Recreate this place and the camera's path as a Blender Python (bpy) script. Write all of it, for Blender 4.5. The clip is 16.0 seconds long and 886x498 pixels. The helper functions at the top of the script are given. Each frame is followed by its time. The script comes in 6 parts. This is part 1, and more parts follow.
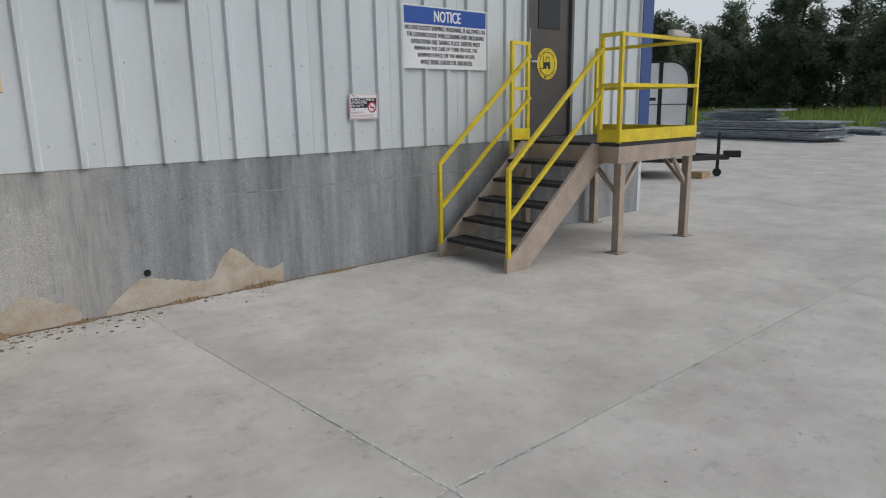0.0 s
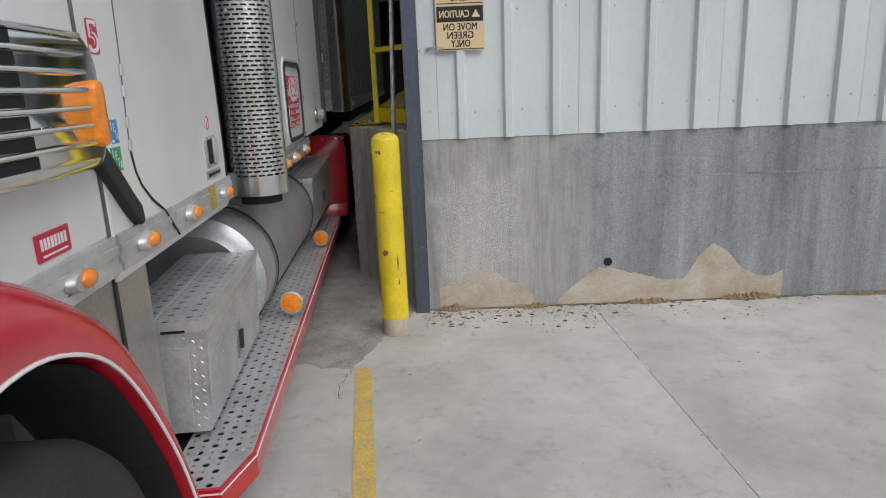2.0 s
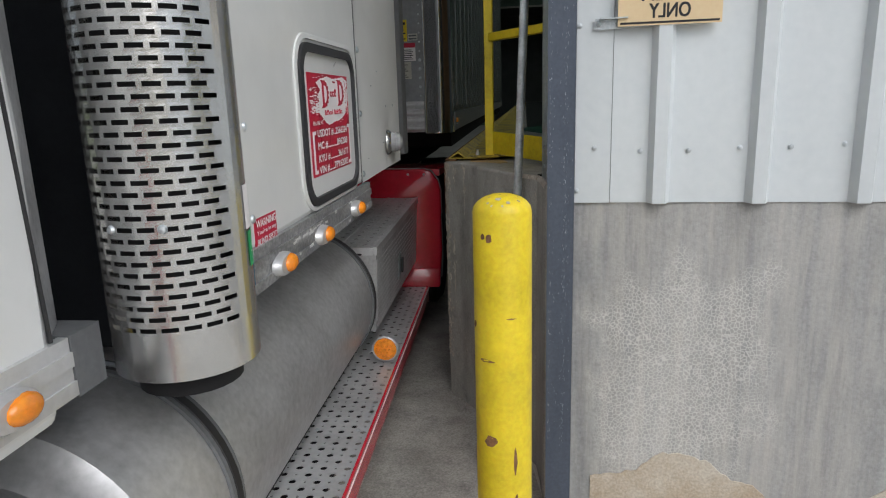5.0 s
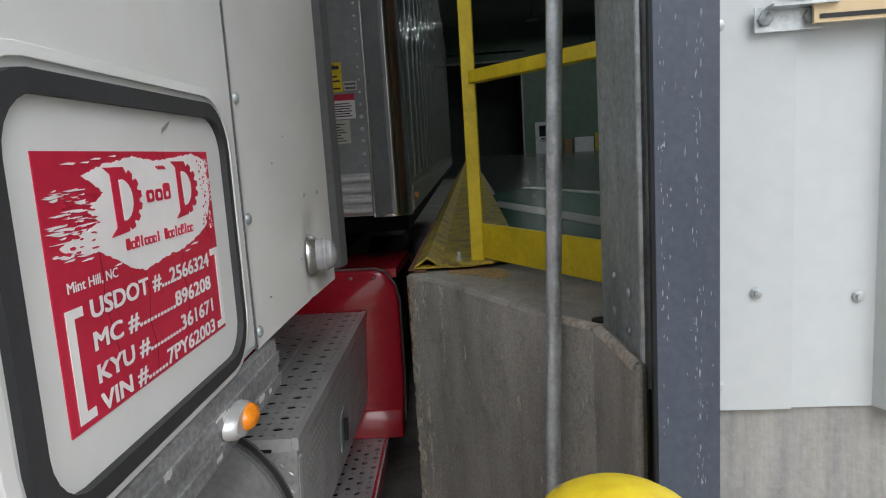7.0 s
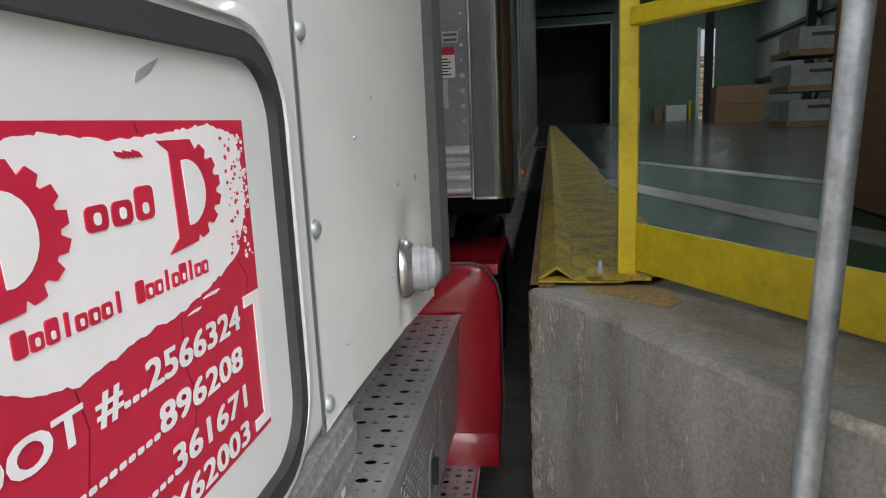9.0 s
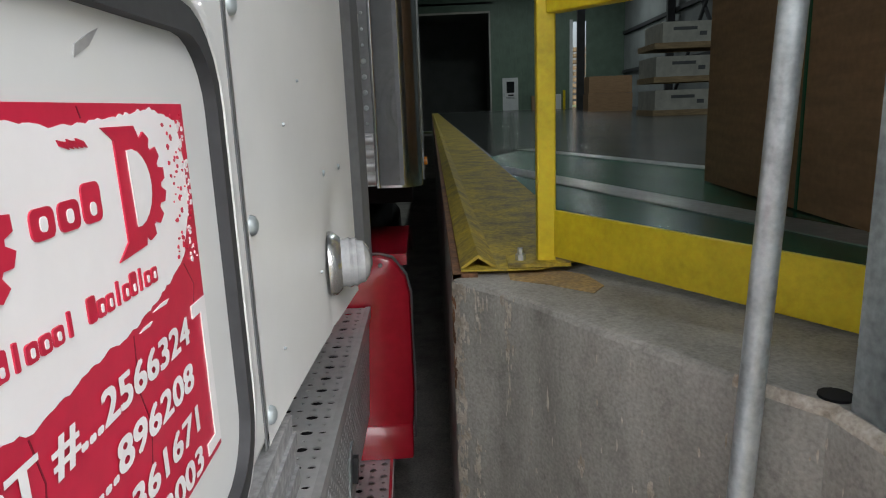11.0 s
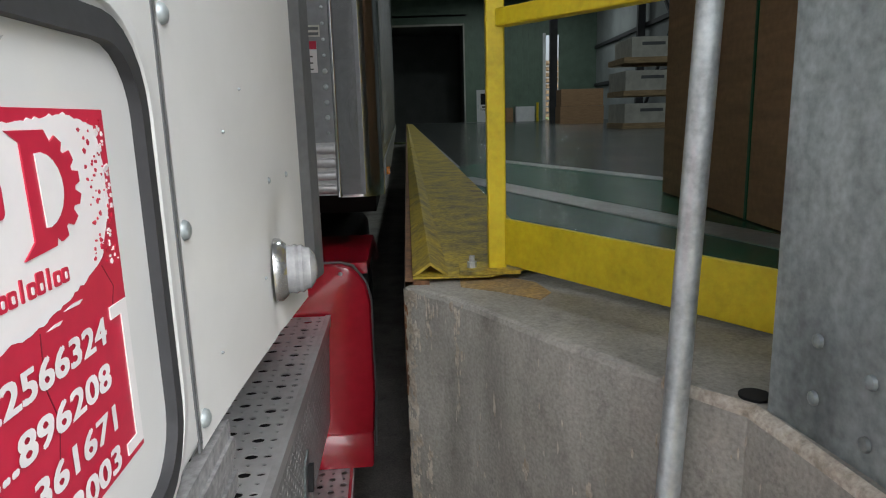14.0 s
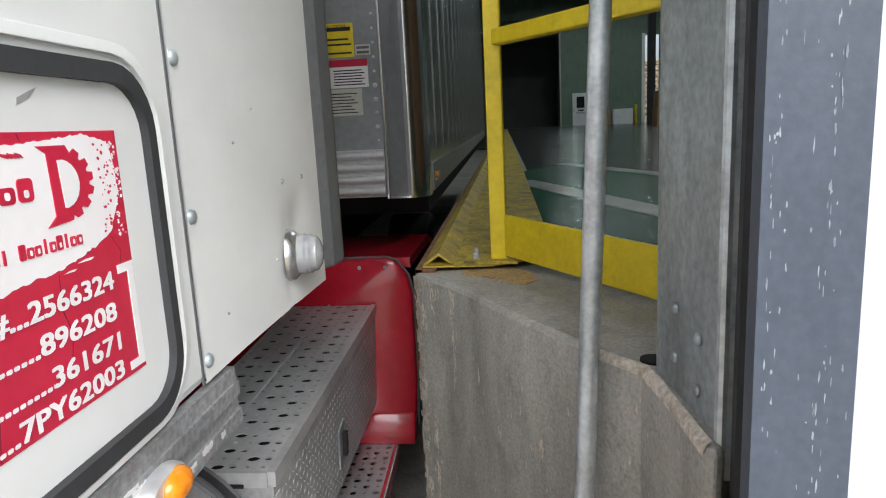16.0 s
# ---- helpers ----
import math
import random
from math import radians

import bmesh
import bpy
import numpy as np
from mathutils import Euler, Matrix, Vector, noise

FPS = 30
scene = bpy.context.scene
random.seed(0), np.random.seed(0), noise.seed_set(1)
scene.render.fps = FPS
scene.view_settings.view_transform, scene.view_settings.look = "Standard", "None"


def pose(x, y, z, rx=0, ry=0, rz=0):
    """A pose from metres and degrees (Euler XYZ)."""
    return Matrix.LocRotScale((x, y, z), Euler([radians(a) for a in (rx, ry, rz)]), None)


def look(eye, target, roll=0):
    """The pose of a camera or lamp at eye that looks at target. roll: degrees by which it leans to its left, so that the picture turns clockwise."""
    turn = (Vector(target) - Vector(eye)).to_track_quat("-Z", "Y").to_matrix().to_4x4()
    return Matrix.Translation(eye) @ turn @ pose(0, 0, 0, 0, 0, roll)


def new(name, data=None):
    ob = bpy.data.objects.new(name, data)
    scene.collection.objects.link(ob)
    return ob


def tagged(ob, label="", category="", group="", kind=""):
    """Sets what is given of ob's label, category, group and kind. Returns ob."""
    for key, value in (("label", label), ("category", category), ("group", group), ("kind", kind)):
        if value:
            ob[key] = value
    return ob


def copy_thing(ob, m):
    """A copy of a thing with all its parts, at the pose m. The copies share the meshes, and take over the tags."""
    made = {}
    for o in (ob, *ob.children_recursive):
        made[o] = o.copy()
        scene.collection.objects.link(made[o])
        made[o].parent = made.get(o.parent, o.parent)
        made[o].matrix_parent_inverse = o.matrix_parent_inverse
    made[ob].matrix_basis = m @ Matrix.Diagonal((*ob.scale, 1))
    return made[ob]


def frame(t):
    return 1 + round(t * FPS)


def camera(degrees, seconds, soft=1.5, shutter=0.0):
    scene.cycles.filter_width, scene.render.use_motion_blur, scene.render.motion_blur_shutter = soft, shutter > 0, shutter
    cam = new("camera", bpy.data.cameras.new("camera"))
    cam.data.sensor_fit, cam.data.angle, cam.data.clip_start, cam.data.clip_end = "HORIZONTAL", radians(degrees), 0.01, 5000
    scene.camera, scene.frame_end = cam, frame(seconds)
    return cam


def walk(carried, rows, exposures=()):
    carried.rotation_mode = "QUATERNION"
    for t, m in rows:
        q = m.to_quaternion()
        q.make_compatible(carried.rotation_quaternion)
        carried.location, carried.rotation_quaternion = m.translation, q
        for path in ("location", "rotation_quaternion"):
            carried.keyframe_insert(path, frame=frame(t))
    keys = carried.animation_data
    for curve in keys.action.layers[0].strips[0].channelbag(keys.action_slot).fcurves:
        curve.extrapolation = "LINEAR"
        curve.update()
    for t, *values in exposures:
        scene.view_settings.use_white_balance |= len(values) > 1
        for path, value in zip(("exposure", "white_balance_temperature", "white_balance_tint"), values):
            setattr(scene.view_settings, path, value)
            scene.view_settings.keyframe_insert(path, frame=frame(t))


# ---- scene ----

EXPOSURES = [(t, e, 6150, 10) for t, e in ((0.0, -0.80), (0.5, -0.84), (1.0, -0.78), (1.5, -0.58), (2.5, -0.55), (3.5, -0.50), (6.0, -0.25), (7.0, -0.16), (7.5, -0.12), (8.0, 0.24), (10.5, 0.34), (12.0, 0.44), (14.0, 0.50), (15.0, 0.52), (16.0, 0.72))]
cam = camera(68.25, 16.0, soft=1.1)
ROWS = [
    (0.0, 0.3064, -0.2115, 1.6100, 77.626, 0.903, -40.673),
    (0.5, 0.5767, 0.0090, 1.5769, 79.835, 2.113, -25.428),
    (1.0, 0.8127, 0.3271, 1.5735, 77.729, 1.049, -7.978),
    (1.5, 0.8306, 0.6297, 1.5543, 77.247, 2.806, -2.093),
    (2.0, 0.7509, 0.9878, 1.5348, 75.877, 2.393, -0.060),
    (2.5, 0.7738, 1.3192, 1.5137, 75.426, 3.181, 6.205),
    (3.0, 0.8228, 1.6398, 1.5329, 73.551, 2.028, 10.383),
    (3.5, 0.7798, 1.9964, 1.5300, 76.854, 1.153, 6.325),
    (6.0, 0.4322, 3.8068, 1.5398, 77.167, 1.953, 11.794),
    (6.5, 0.3852, 4.1050, 1.5545, 77.966, 2.817, 8.382),
    (7.0, 0.3016, 4.3564, 1.5976, 81.693, 3.529, 5.124),
    (7.5, 0.2756, 4.5635, 1.5806, 81.360, 2.577, 11.216),
    (8.0, 0.2298, 4.7370, 1.5940, 80.613, 2.567, 16.289),
    (10.5, 0.0170, 4.9100, 1.6199, 77.759, 2.157, 2.302),
    (11.0, 0.0286, 4.9051, 1.6159, 77.692, 2.153, 1.753),
    (11.5, 0.0281, 4.9081, 1.6178, 77.667, 1.419, 0.484),
    (12.0, 0.0253, 4.8964, 1.6222, 78.639, 1.576, -1.362),
    (12.5, 0.0279, 4.8904, 1.6216, 78.757, 1.857, -2.070),
    (13.0, 0.0394, 4.8879, 1.6210, 78.633, 2.766, -2.331),
    (13.5, 0.0519, 4.8826, 1.6221, 78.540, 2.795, -1.626),
    (14.0, 0.0815, 4.8838, 1.6119, 78.558, 1.616, -0.363),
    (14.5, 0.1298, 4.8630, 1.6115, 78.472, 2.378, 3.879),
    (15.0, 0.2361, 4.8375, 1.6155, 79.169, 3.354, 5.984),
    (15.5, 0.3070, 4.7815, 1.6066, 79.518, 2.106, 7.396),
    (16.0, 0.3196, 4.6910, 1.6114, 79.319, 2.808, 8.133),
]
walk(cam, [(t, pose(x, y, z, rx, ry, rz)) for t, x, y, z, rx, ry, rz in ROWS], EXPOSURES)

# ---- world and sun ----
world = bpy.data.worlds.new("sky")
scene.world = world
world.use_nodes = True
wn, wl = world.node_tree.nodes, world.node_tree.links
sky = wn.new("ShaderNodeTexSky")
sky.sky_type, sky.sun_disc = "NISHITA", False
sky.sun_elevation, sky.sun_rotation, sky.dust_density, sky.ozone_density = radians(43), radians(143), 4.0, 1.0
pale = wn.new("ShaderNodeHueSaturation")
pale.inputs["Saturation"].default_value = 0.5
wl.new(sky.outputs[0], pale.inputs["Color"])
wl.new(pale.outputs[0], wn["Background"].inputs["Color"])
wn["Background"].inputs["Strength"].default_value = 0.13
sun = new("sun", bpy.data.lights.new("sun", "SUN"))
sun.data.energy, sun.data.angle, sun.data.color = 1.5, radians(50), (1.0, 0.985, 0.96)
sun.matrix_world = look((0, 0, 20), (-13.0, 17.0, 0))

# ---- materials ----
def mat(name, col, rough=0.6, metal=0.0, var=0.12, scale=3.0, fine=60.0, bump=0.15, stretch=(1, 1, 1), dark=None, coat=0.0, edge=0.5, detail=6, spots=0.0):
    """Base colour broken by a broad and a fine noise, with roughness and relief from the same grain."""
    m = bpy.data.materials.new(name)
    m.use_nodes = True
    n, l = m.node_tree.nodes, m.node_tree.links
    b = n["Principled BSDF"]
    tc, mp = n.new("ShaderNodeTexCoord"), n.new("ShaderNodeMapping")
    mp.inputs["Scale"].default_value = stretch
    info = n.new("ShaderNodeObjectInfo")
    add = n.new("ShaderNodeVectorMath")
    add.operation = "MULTIPLY_ADD"
    add.inputs[1].default_value = (7.0, 5.0, 3.0)
    l.new(info.outputs["Random"], add.inputs[0])
    l.new(tc.outputs["Object"], add.inputs[2])
    l.new(add.outputs[0], mp.inputs["Vector"])
    big, small = n.new("ShaderNodeTexNoise"), n.new("ShaderNodeTexNoise")
    big.inputs["Scale"].default_value, big.inputs["Detail"].default_value, big.inputs["Roughness"].default_value = scale, detail, 0.6 if detail < 9 else 0.72
    small.inputs["Scale"].default_value, small.inputs["Detail"].default_value = fine, 3
    l.new(mp.outputs[0], big.inputs["Vector"])
    l.new(tc.outputs["Object"], small.inputs["Vector"])
    ramp = n.new("ShaderNodeValToRGB")
    c = Vector(col)
    d = Vector(dark) if dark else c * (1 - 1.6 * var)
    ramp.color_ramp.elements[0].color, ramp.color_ramp.elements[1].color = (*d, 1), (*[min(1, x * (1 + var)) for x in c], 1)
    ramp.color_ramp.elements[0].position, ramp.color_ramp.elements[1].position = edge - 0.2, edge + 0.15
    l.new(big.outputs["Fac"], ramp.inputs[0])
    mix = n.new("ShaderNodeMix")
    mix.data_type, mix.blend_type = "RGBA", "OVERLAY"
    mix.inputs[0].default_value = min(1.0, var * 2)
    l.new(ramp.outputs[0], mix.inputs[6])
    l.new(small.outputs["Fac"], mix.inputs[7])
    out = mix.outputs[2]
    if spots:
        grit = n.new("ShaderNodeTexNoise")
        grit.inputs["Scale"].default_value, grit.inputs["Detail"].default_value, grit.inputs["Roughness"].default_value = 9.0, 8, 0.8
        l.new(add.outputs[0], grit.inputs["Vector"])
        cut = n.new("ShaderNodeValToRGB")
        cut.color_ramp.elements[0].position, cut.color_ramp.elements[1].position = 0.30, 0.46
        l.new(grit.outputs["Fac"], cut.inputs[0])
        soil = n.new("ShaderNodeMix")
        soil.data_type, soil.blend_type = "RGBA", "MULTIPLY"
        soil.inputs[0].default_value = spots
        l.new(out, soil.inputs[6])
        l.new(cut.outputs[0], soil.inputs[7])
        out = soil.outputs[2]
    l.new(out, b.inputs["Base Color"])
    mr = n.new("ShaderNodeMapRange")
    mr.inputs["To Min"].default_value, mr.inputs["To Max"].default_value = max(0.02, rough * 0.75), min(1, rough * 1.25)
    l.new(big.outputs["Fac"], mr.inputs["Value"])
    l.new(mr.outputs[0], b.inputs["Roughness"])
    b.inputs["Metallic"].default_value = metal
    b.inputs["Coat Weight"].default_value = coat
    if bump:
        bp = n.new("ShaderNodeBump")
        bp.inputs["Strength"].default_value, bp.inputs["Distance"].default_value = bump, 0.004
        l.new(small.outputs["Fac"], bp.inputs["Height"])
        l.new(bp.outputs[0], b.inputs["Normal"])
    return m


def plain(name, col, rough=0.5, metal=0.0, **kw):
    return mat(name, col, rough, metal, var=kw.pop("var", 0.05), bump=kw.pop("bump", 0.03), **kw)


M = dict(
    slab=mat("slab_concrete", (0.575, 0.555, 0.515), 0.85, var=0.17, scale=1.3, fine=210, bump=0.5, dark=(0.43, 0.41, 0.375), detail=14, spots=0.3),
    soil=mat("grass_soil", (0.14, 0.19, 0.05), 0.95, var=0.4, scale=0.35, fine=9, bump=0.6, dark=(0.10, 0.10, 0.05)),
    base=mat("stem_wall_concrete", (0.31, 0.32, 0.325), 0.85, var=0.22, scale=2.2, fine=90, bump=0.35, stretch=(1.6, 1.6, 0.14), dark=(0.135, 0.145, 0.155), detail=9, spots=0.25),
    dock=mat("dock_concrete", (0.345, 0.335, 0.305), 0.72, var=0.22, scale=3.4, fine=150, bump=0.5, stretch=(2.2, 2.2, 0.62), dark=(0.235, 0.225, 0.20), detail=7, spots=0.35),
    spall=mat("render_coat", (0.47, 0.44, 0.375), 0.9, var=0.2, scale=3.2, fine=110, bump=0.4, dark=(0.36, 0.265, 0.165), detail=9, spots=0.15),
    panel=mat("white_sheet_metal", (0.61, 0.65, 0.665), 0.42, var=0.06, scale=1.2, fine=30, bump=0.03, stretch=(1, 1, 0.3)),
    blue=mat("blue_painted_steel", (0.072, 0.088, 0.118), 0.42, var=0.12, scale=9, fine=90, bump=0.1, stretch=(1, 1, 0.25), dark=(0.058, 0.072, 0.10), detail=10),
    navy=plain("navy_trim", (0.03, 0.075, 0.24), 0.45),
    yellow=mat("yellow_paint", (0.78, 0.60, 0.02), 0.42, var=0.14, scale=5, fine=70, bump=0.15, detail=9, spots=0.12),
    yellow_worn=mat("worn_yellow_paint", (0.43, 0.325, 0.03), 0.6, var=0.4, scale=9, fine=90, bump=0.4, dark=(0.15, 0.115, 0.045), edge=0.47, detail=10, spots=0.4),
    yline=mat("faded_yellow_line", (0.62, 0.42, 0.08), 0.8, var=0.25, scale=8, fine=120, bump=0.2, dark=(0.47, 0.38, 0.2)),
    tan=mat("tan_painted_steel", (0.42, 0.34, 0.27), 0.55, var=0.12, scale=5, fine=60),
    tread=mat("black_grating", (0.035, 0.033, 0.032), 0.8, var=0.3, scale=14, fine=120, bump=0.6),
    galv=mat("galvanised_steel", (0.55, 0.59, 0.61), 0.34, 0.6, var=0.2, scale=18, fine=120, bump=0.1),
    dgalv=mat("dark_galvanised", (0.35, 0.395, 0.405), 0.42, 0.5, var=0.25, scale=9, fine=80, bump=0.1, stretch=(1, 1, 0.4)),
    white=mat("white_truck_paint", (0.70, 0.71, 0.70), 0.3, var=0.06, scale=2.0, fine=6, bump=0.12, coat=0.3, detail=8),
    red=mat("red_truck_paint", (0.50, 0.012, 0.03), 0.22, var=0.1, scale=3, fine=30, bump=0.02, coat=0.5),
    alu=mat("brushed_aluminium", (0.60, 0.605, 0.61), 0.42, 0.55, var=0.12, scale=4, fine=50, bump=0.06),
    stainless=mat("dull_stainless", (0.40, 0.385, 0.365), 0.3, 0.6, var=0.15, scale=2.5, fine=90, bump=0.05),
    alud=mat("dull_aluminium", (0.50, 0.505, 0.51), 0.5, 0.5, var=0.15, scale=6, fine=80, bump=0.12),
    chrome=plain("chrome", (0.78, 0.79, 0.80), 0.08, 1.0, var=0.03, bump=0.01),
    polished=plain("polished_steel", (0.60, 0.60, 0.60), 0.16, 1.0, var=0.08, bump=0.02),
    black=plain("black_rubber", (0.02, 0.02, 0.021), 0.65, var=0.2),
    tyre=mat("tyre_rubber", (0.028, 0.028, 0.028), 0.8, var=0.25, scale=10, fine=90, bump=0.4),
    # near-black that puts the shade of holes, gaps and undersides into the colour
    dark=plain("shade_black", (0.008, 0.008, 0.009), 0.9),
    seal=plain("dark_seal_rubber", (0.034, 0.035, 0.038), 0.6, var=0.15),
    grey=plain("grey_rubber", (0.12, 0.125, 0.13), 0.6, var=0.12),
    trail=mat("trailer_front_grey", (0.27, 0.28, 0.29), 0.45, 0.3, var=0.1, scale=4, fine=40),
    trails=mat("trailer_side_sheet", (0.22, 0.235, 0.23), 0.22, 0.6, var=0.15, scale=3, fine=30, bump=0.05),
    amber=plain("amber_lens", (0.85, 0.26, 0.01), 0.25, var=0.15, scale=40, coat=0.5),
    lens=plain("clear_ribbed_lens", (0.36, 0.37, 0.38), 0.15, var=0.1, scale=60, coat=0.6),
    wsign=plain("white_sign_board", (0.78, 0.79, 0.80), 0.4),
    bsign=plain("blue_sign_ink", (0.01, 0.075, 0.36), 0.4),
    ink=plain("black_ink", (0.012, 0.012, 0.014), 0.5),
    rsign=plain("red_vinyl", (0.52, 0.02, 0.055), 0.35, var=0.08),
    wvinyl=plain("white_vinyl", (0.80, 0.78, 0.78), 0.4),
    tansign=plain("tan_sign_board", (0.72, 0.555, 0.33), 0.5),
    vgreen=plain("green_vinyl", (0.02, 0.36, 0.12), 0.4),
    vblue=plain("blue_vinyl", (0.03, 0.27, 0.58), 0.4),
    gfloor=mat("green_floor_paint", (0.02, 0.155, 0.085), 0.24, var=0.3, scale=1.2, fine=30, bump=0.05, dark=(0.02, 0.06, 0.042)),
    dfloor=mat("dark_floor_paint", (0.032, 0.036, 0.034), 0.2, var=0.25, scale=1.0, fine=30, bump=0.05),
    gline=mat("pale_floor_line", (0.32, 0.34, 0.33), 0.35, var=0.2, scale=5, fine=40),
    gwall=mat("green_wall_sheet", (0.15, 0.215, 0.165), 0.5, var=0.12, scale=2, fine=20),
    iwall=mat("insulated_wall_sheet", (0.30, 0.32, 0.32), 0.7, var=0.12, scale=1, fine=20),
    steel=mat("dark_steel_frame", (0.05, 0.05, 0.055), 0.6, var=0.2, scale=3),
    roof=mat("roof_sheet", (0.22, 0.23, 0.23), 0.7, var=0.1, scale=1),
    card=mat("brown_cardboard", (0.36, 0.22, 0.12), 0.85, var=0.12, scale=4, fine=40, bump=0.15, stretch=(1, 1, 8)),
    wood=mat("pale_timber", (0.42, 0.30, 0.17), 0.8, var=0.2, scale=4, fine=50, stretch=(1, 6, 6)),
    cream=plain("cream_carton", (0.55, 0.54, 0.48), 0.7, var=0.12, scale=5),
    strap=plain("green_strap", (0.01, 0.12, 0.05), 0.4),
    door=mat("brown_door_paint", (0.075, 0.068, 0.062), 0.5, var=0.12, scale=3),
    glass=plain("dark_window_glass", (0.02, 0.022, 0.025), 0.08, var=0.1),
    rust=mat("rusty_steel", (0.20, 0.10, 0.045), 0.85, var=0.4, scale=20, fine=120, bump=0.5, dark=(0.10, 0.05, 0.03)),
    bark=mat("pine_bark", (0.12, 0.085, 0.06), 0.95, var=0.3, scale=6, fine=40, bump=0.6),
    leaf=mat("pine_foliage", (0.19, 0.225, 0.155), 0.85, var=0.3, scale=0.5, fine=3, bump=0.0, dark=(0.125, 0.155, 0.105)),
    weed=mat("tall_weeds", (0.23, 0.30, 0.08), 0.9, var=0.4, scale=0.8, fine=8, bump=0.0, dark=(0.15, 0.21, 0.06)),
    sheet=mat("stacked_grey_sheet", (0.30, 0.33, 0.36), 0.5, 0.3, var=0.25, scale=3, fine=20),
    earth=mat("brown_dirt", (0.27, 0.19, 0.11), 0.95, var=0.4, scale=40, fine=200, bump=0.5, dark=(0.14, 0.10, 0.065)),
    dkred=plain("dark_red_ink", (0.17, 0.008, 0.02), 0.4, var=0.1),
    chalk=plain("chalky_scuff", (0.27, 0.30, 0.34), 0.7, var=0.3, scale=60),
    stain=mat("orange_rust_stain", (0.40, 0.27, 0.10), 0.8, var=0.35, scale=14, fine=120, bump=0.3, dark=(0.30, 0.24, 0.16), detail=9),
    oldalu=mat("weathered_aluminium", (0.33, 0.335, 0.34), 0.5, 0.5, var=0.3, scale=9, fine=90, bump=0.15, stretch=(1, 0.4, 2), detail=9, spots=0.3),
    scraped=plain("scraped_bare_metal", (0.66, 0.66, 0.65), 0.55, 0.2, var=0.15),
    tank=mat("dull_tank_aluminium", (0.48, 0.485, 0.49), 0.42, 0.6, var=0.14, scale=3, fine=50, bump=0.06, detail=8),
    satin=mat("satin_steel_sheet", (0.62, 0.62, 0.61), 0.24, 0.88, var=0.1, scale=3, fine=60, bump=0.03),
    bay=mat("old_bay_concrete", (0.36, 0.345, 0.315), 0.85, var=0.3, scale=2.6, fine=120, bump=0.5, dark=(0.22, 0.205, 0.18), detail=12, spots=0.35),
    crust=mat("pale_lime_crust", (0.52, 0.49, 0.43), 0.9, var=0.3, scale=30, fine=140, bump=0.8, dark=(0.33, 0.27, 0.20), detail=8),
    grit=mat("pale_joint_grit", (0.66, 0.64, 0.60), 0.95, var=0.15, scale=14, fine=160, bump=0.5),
    litter=mat("dry_leaf_litter", (0.19, 0.14, 0.095), 0.95, var=0.4, scale=30),
)


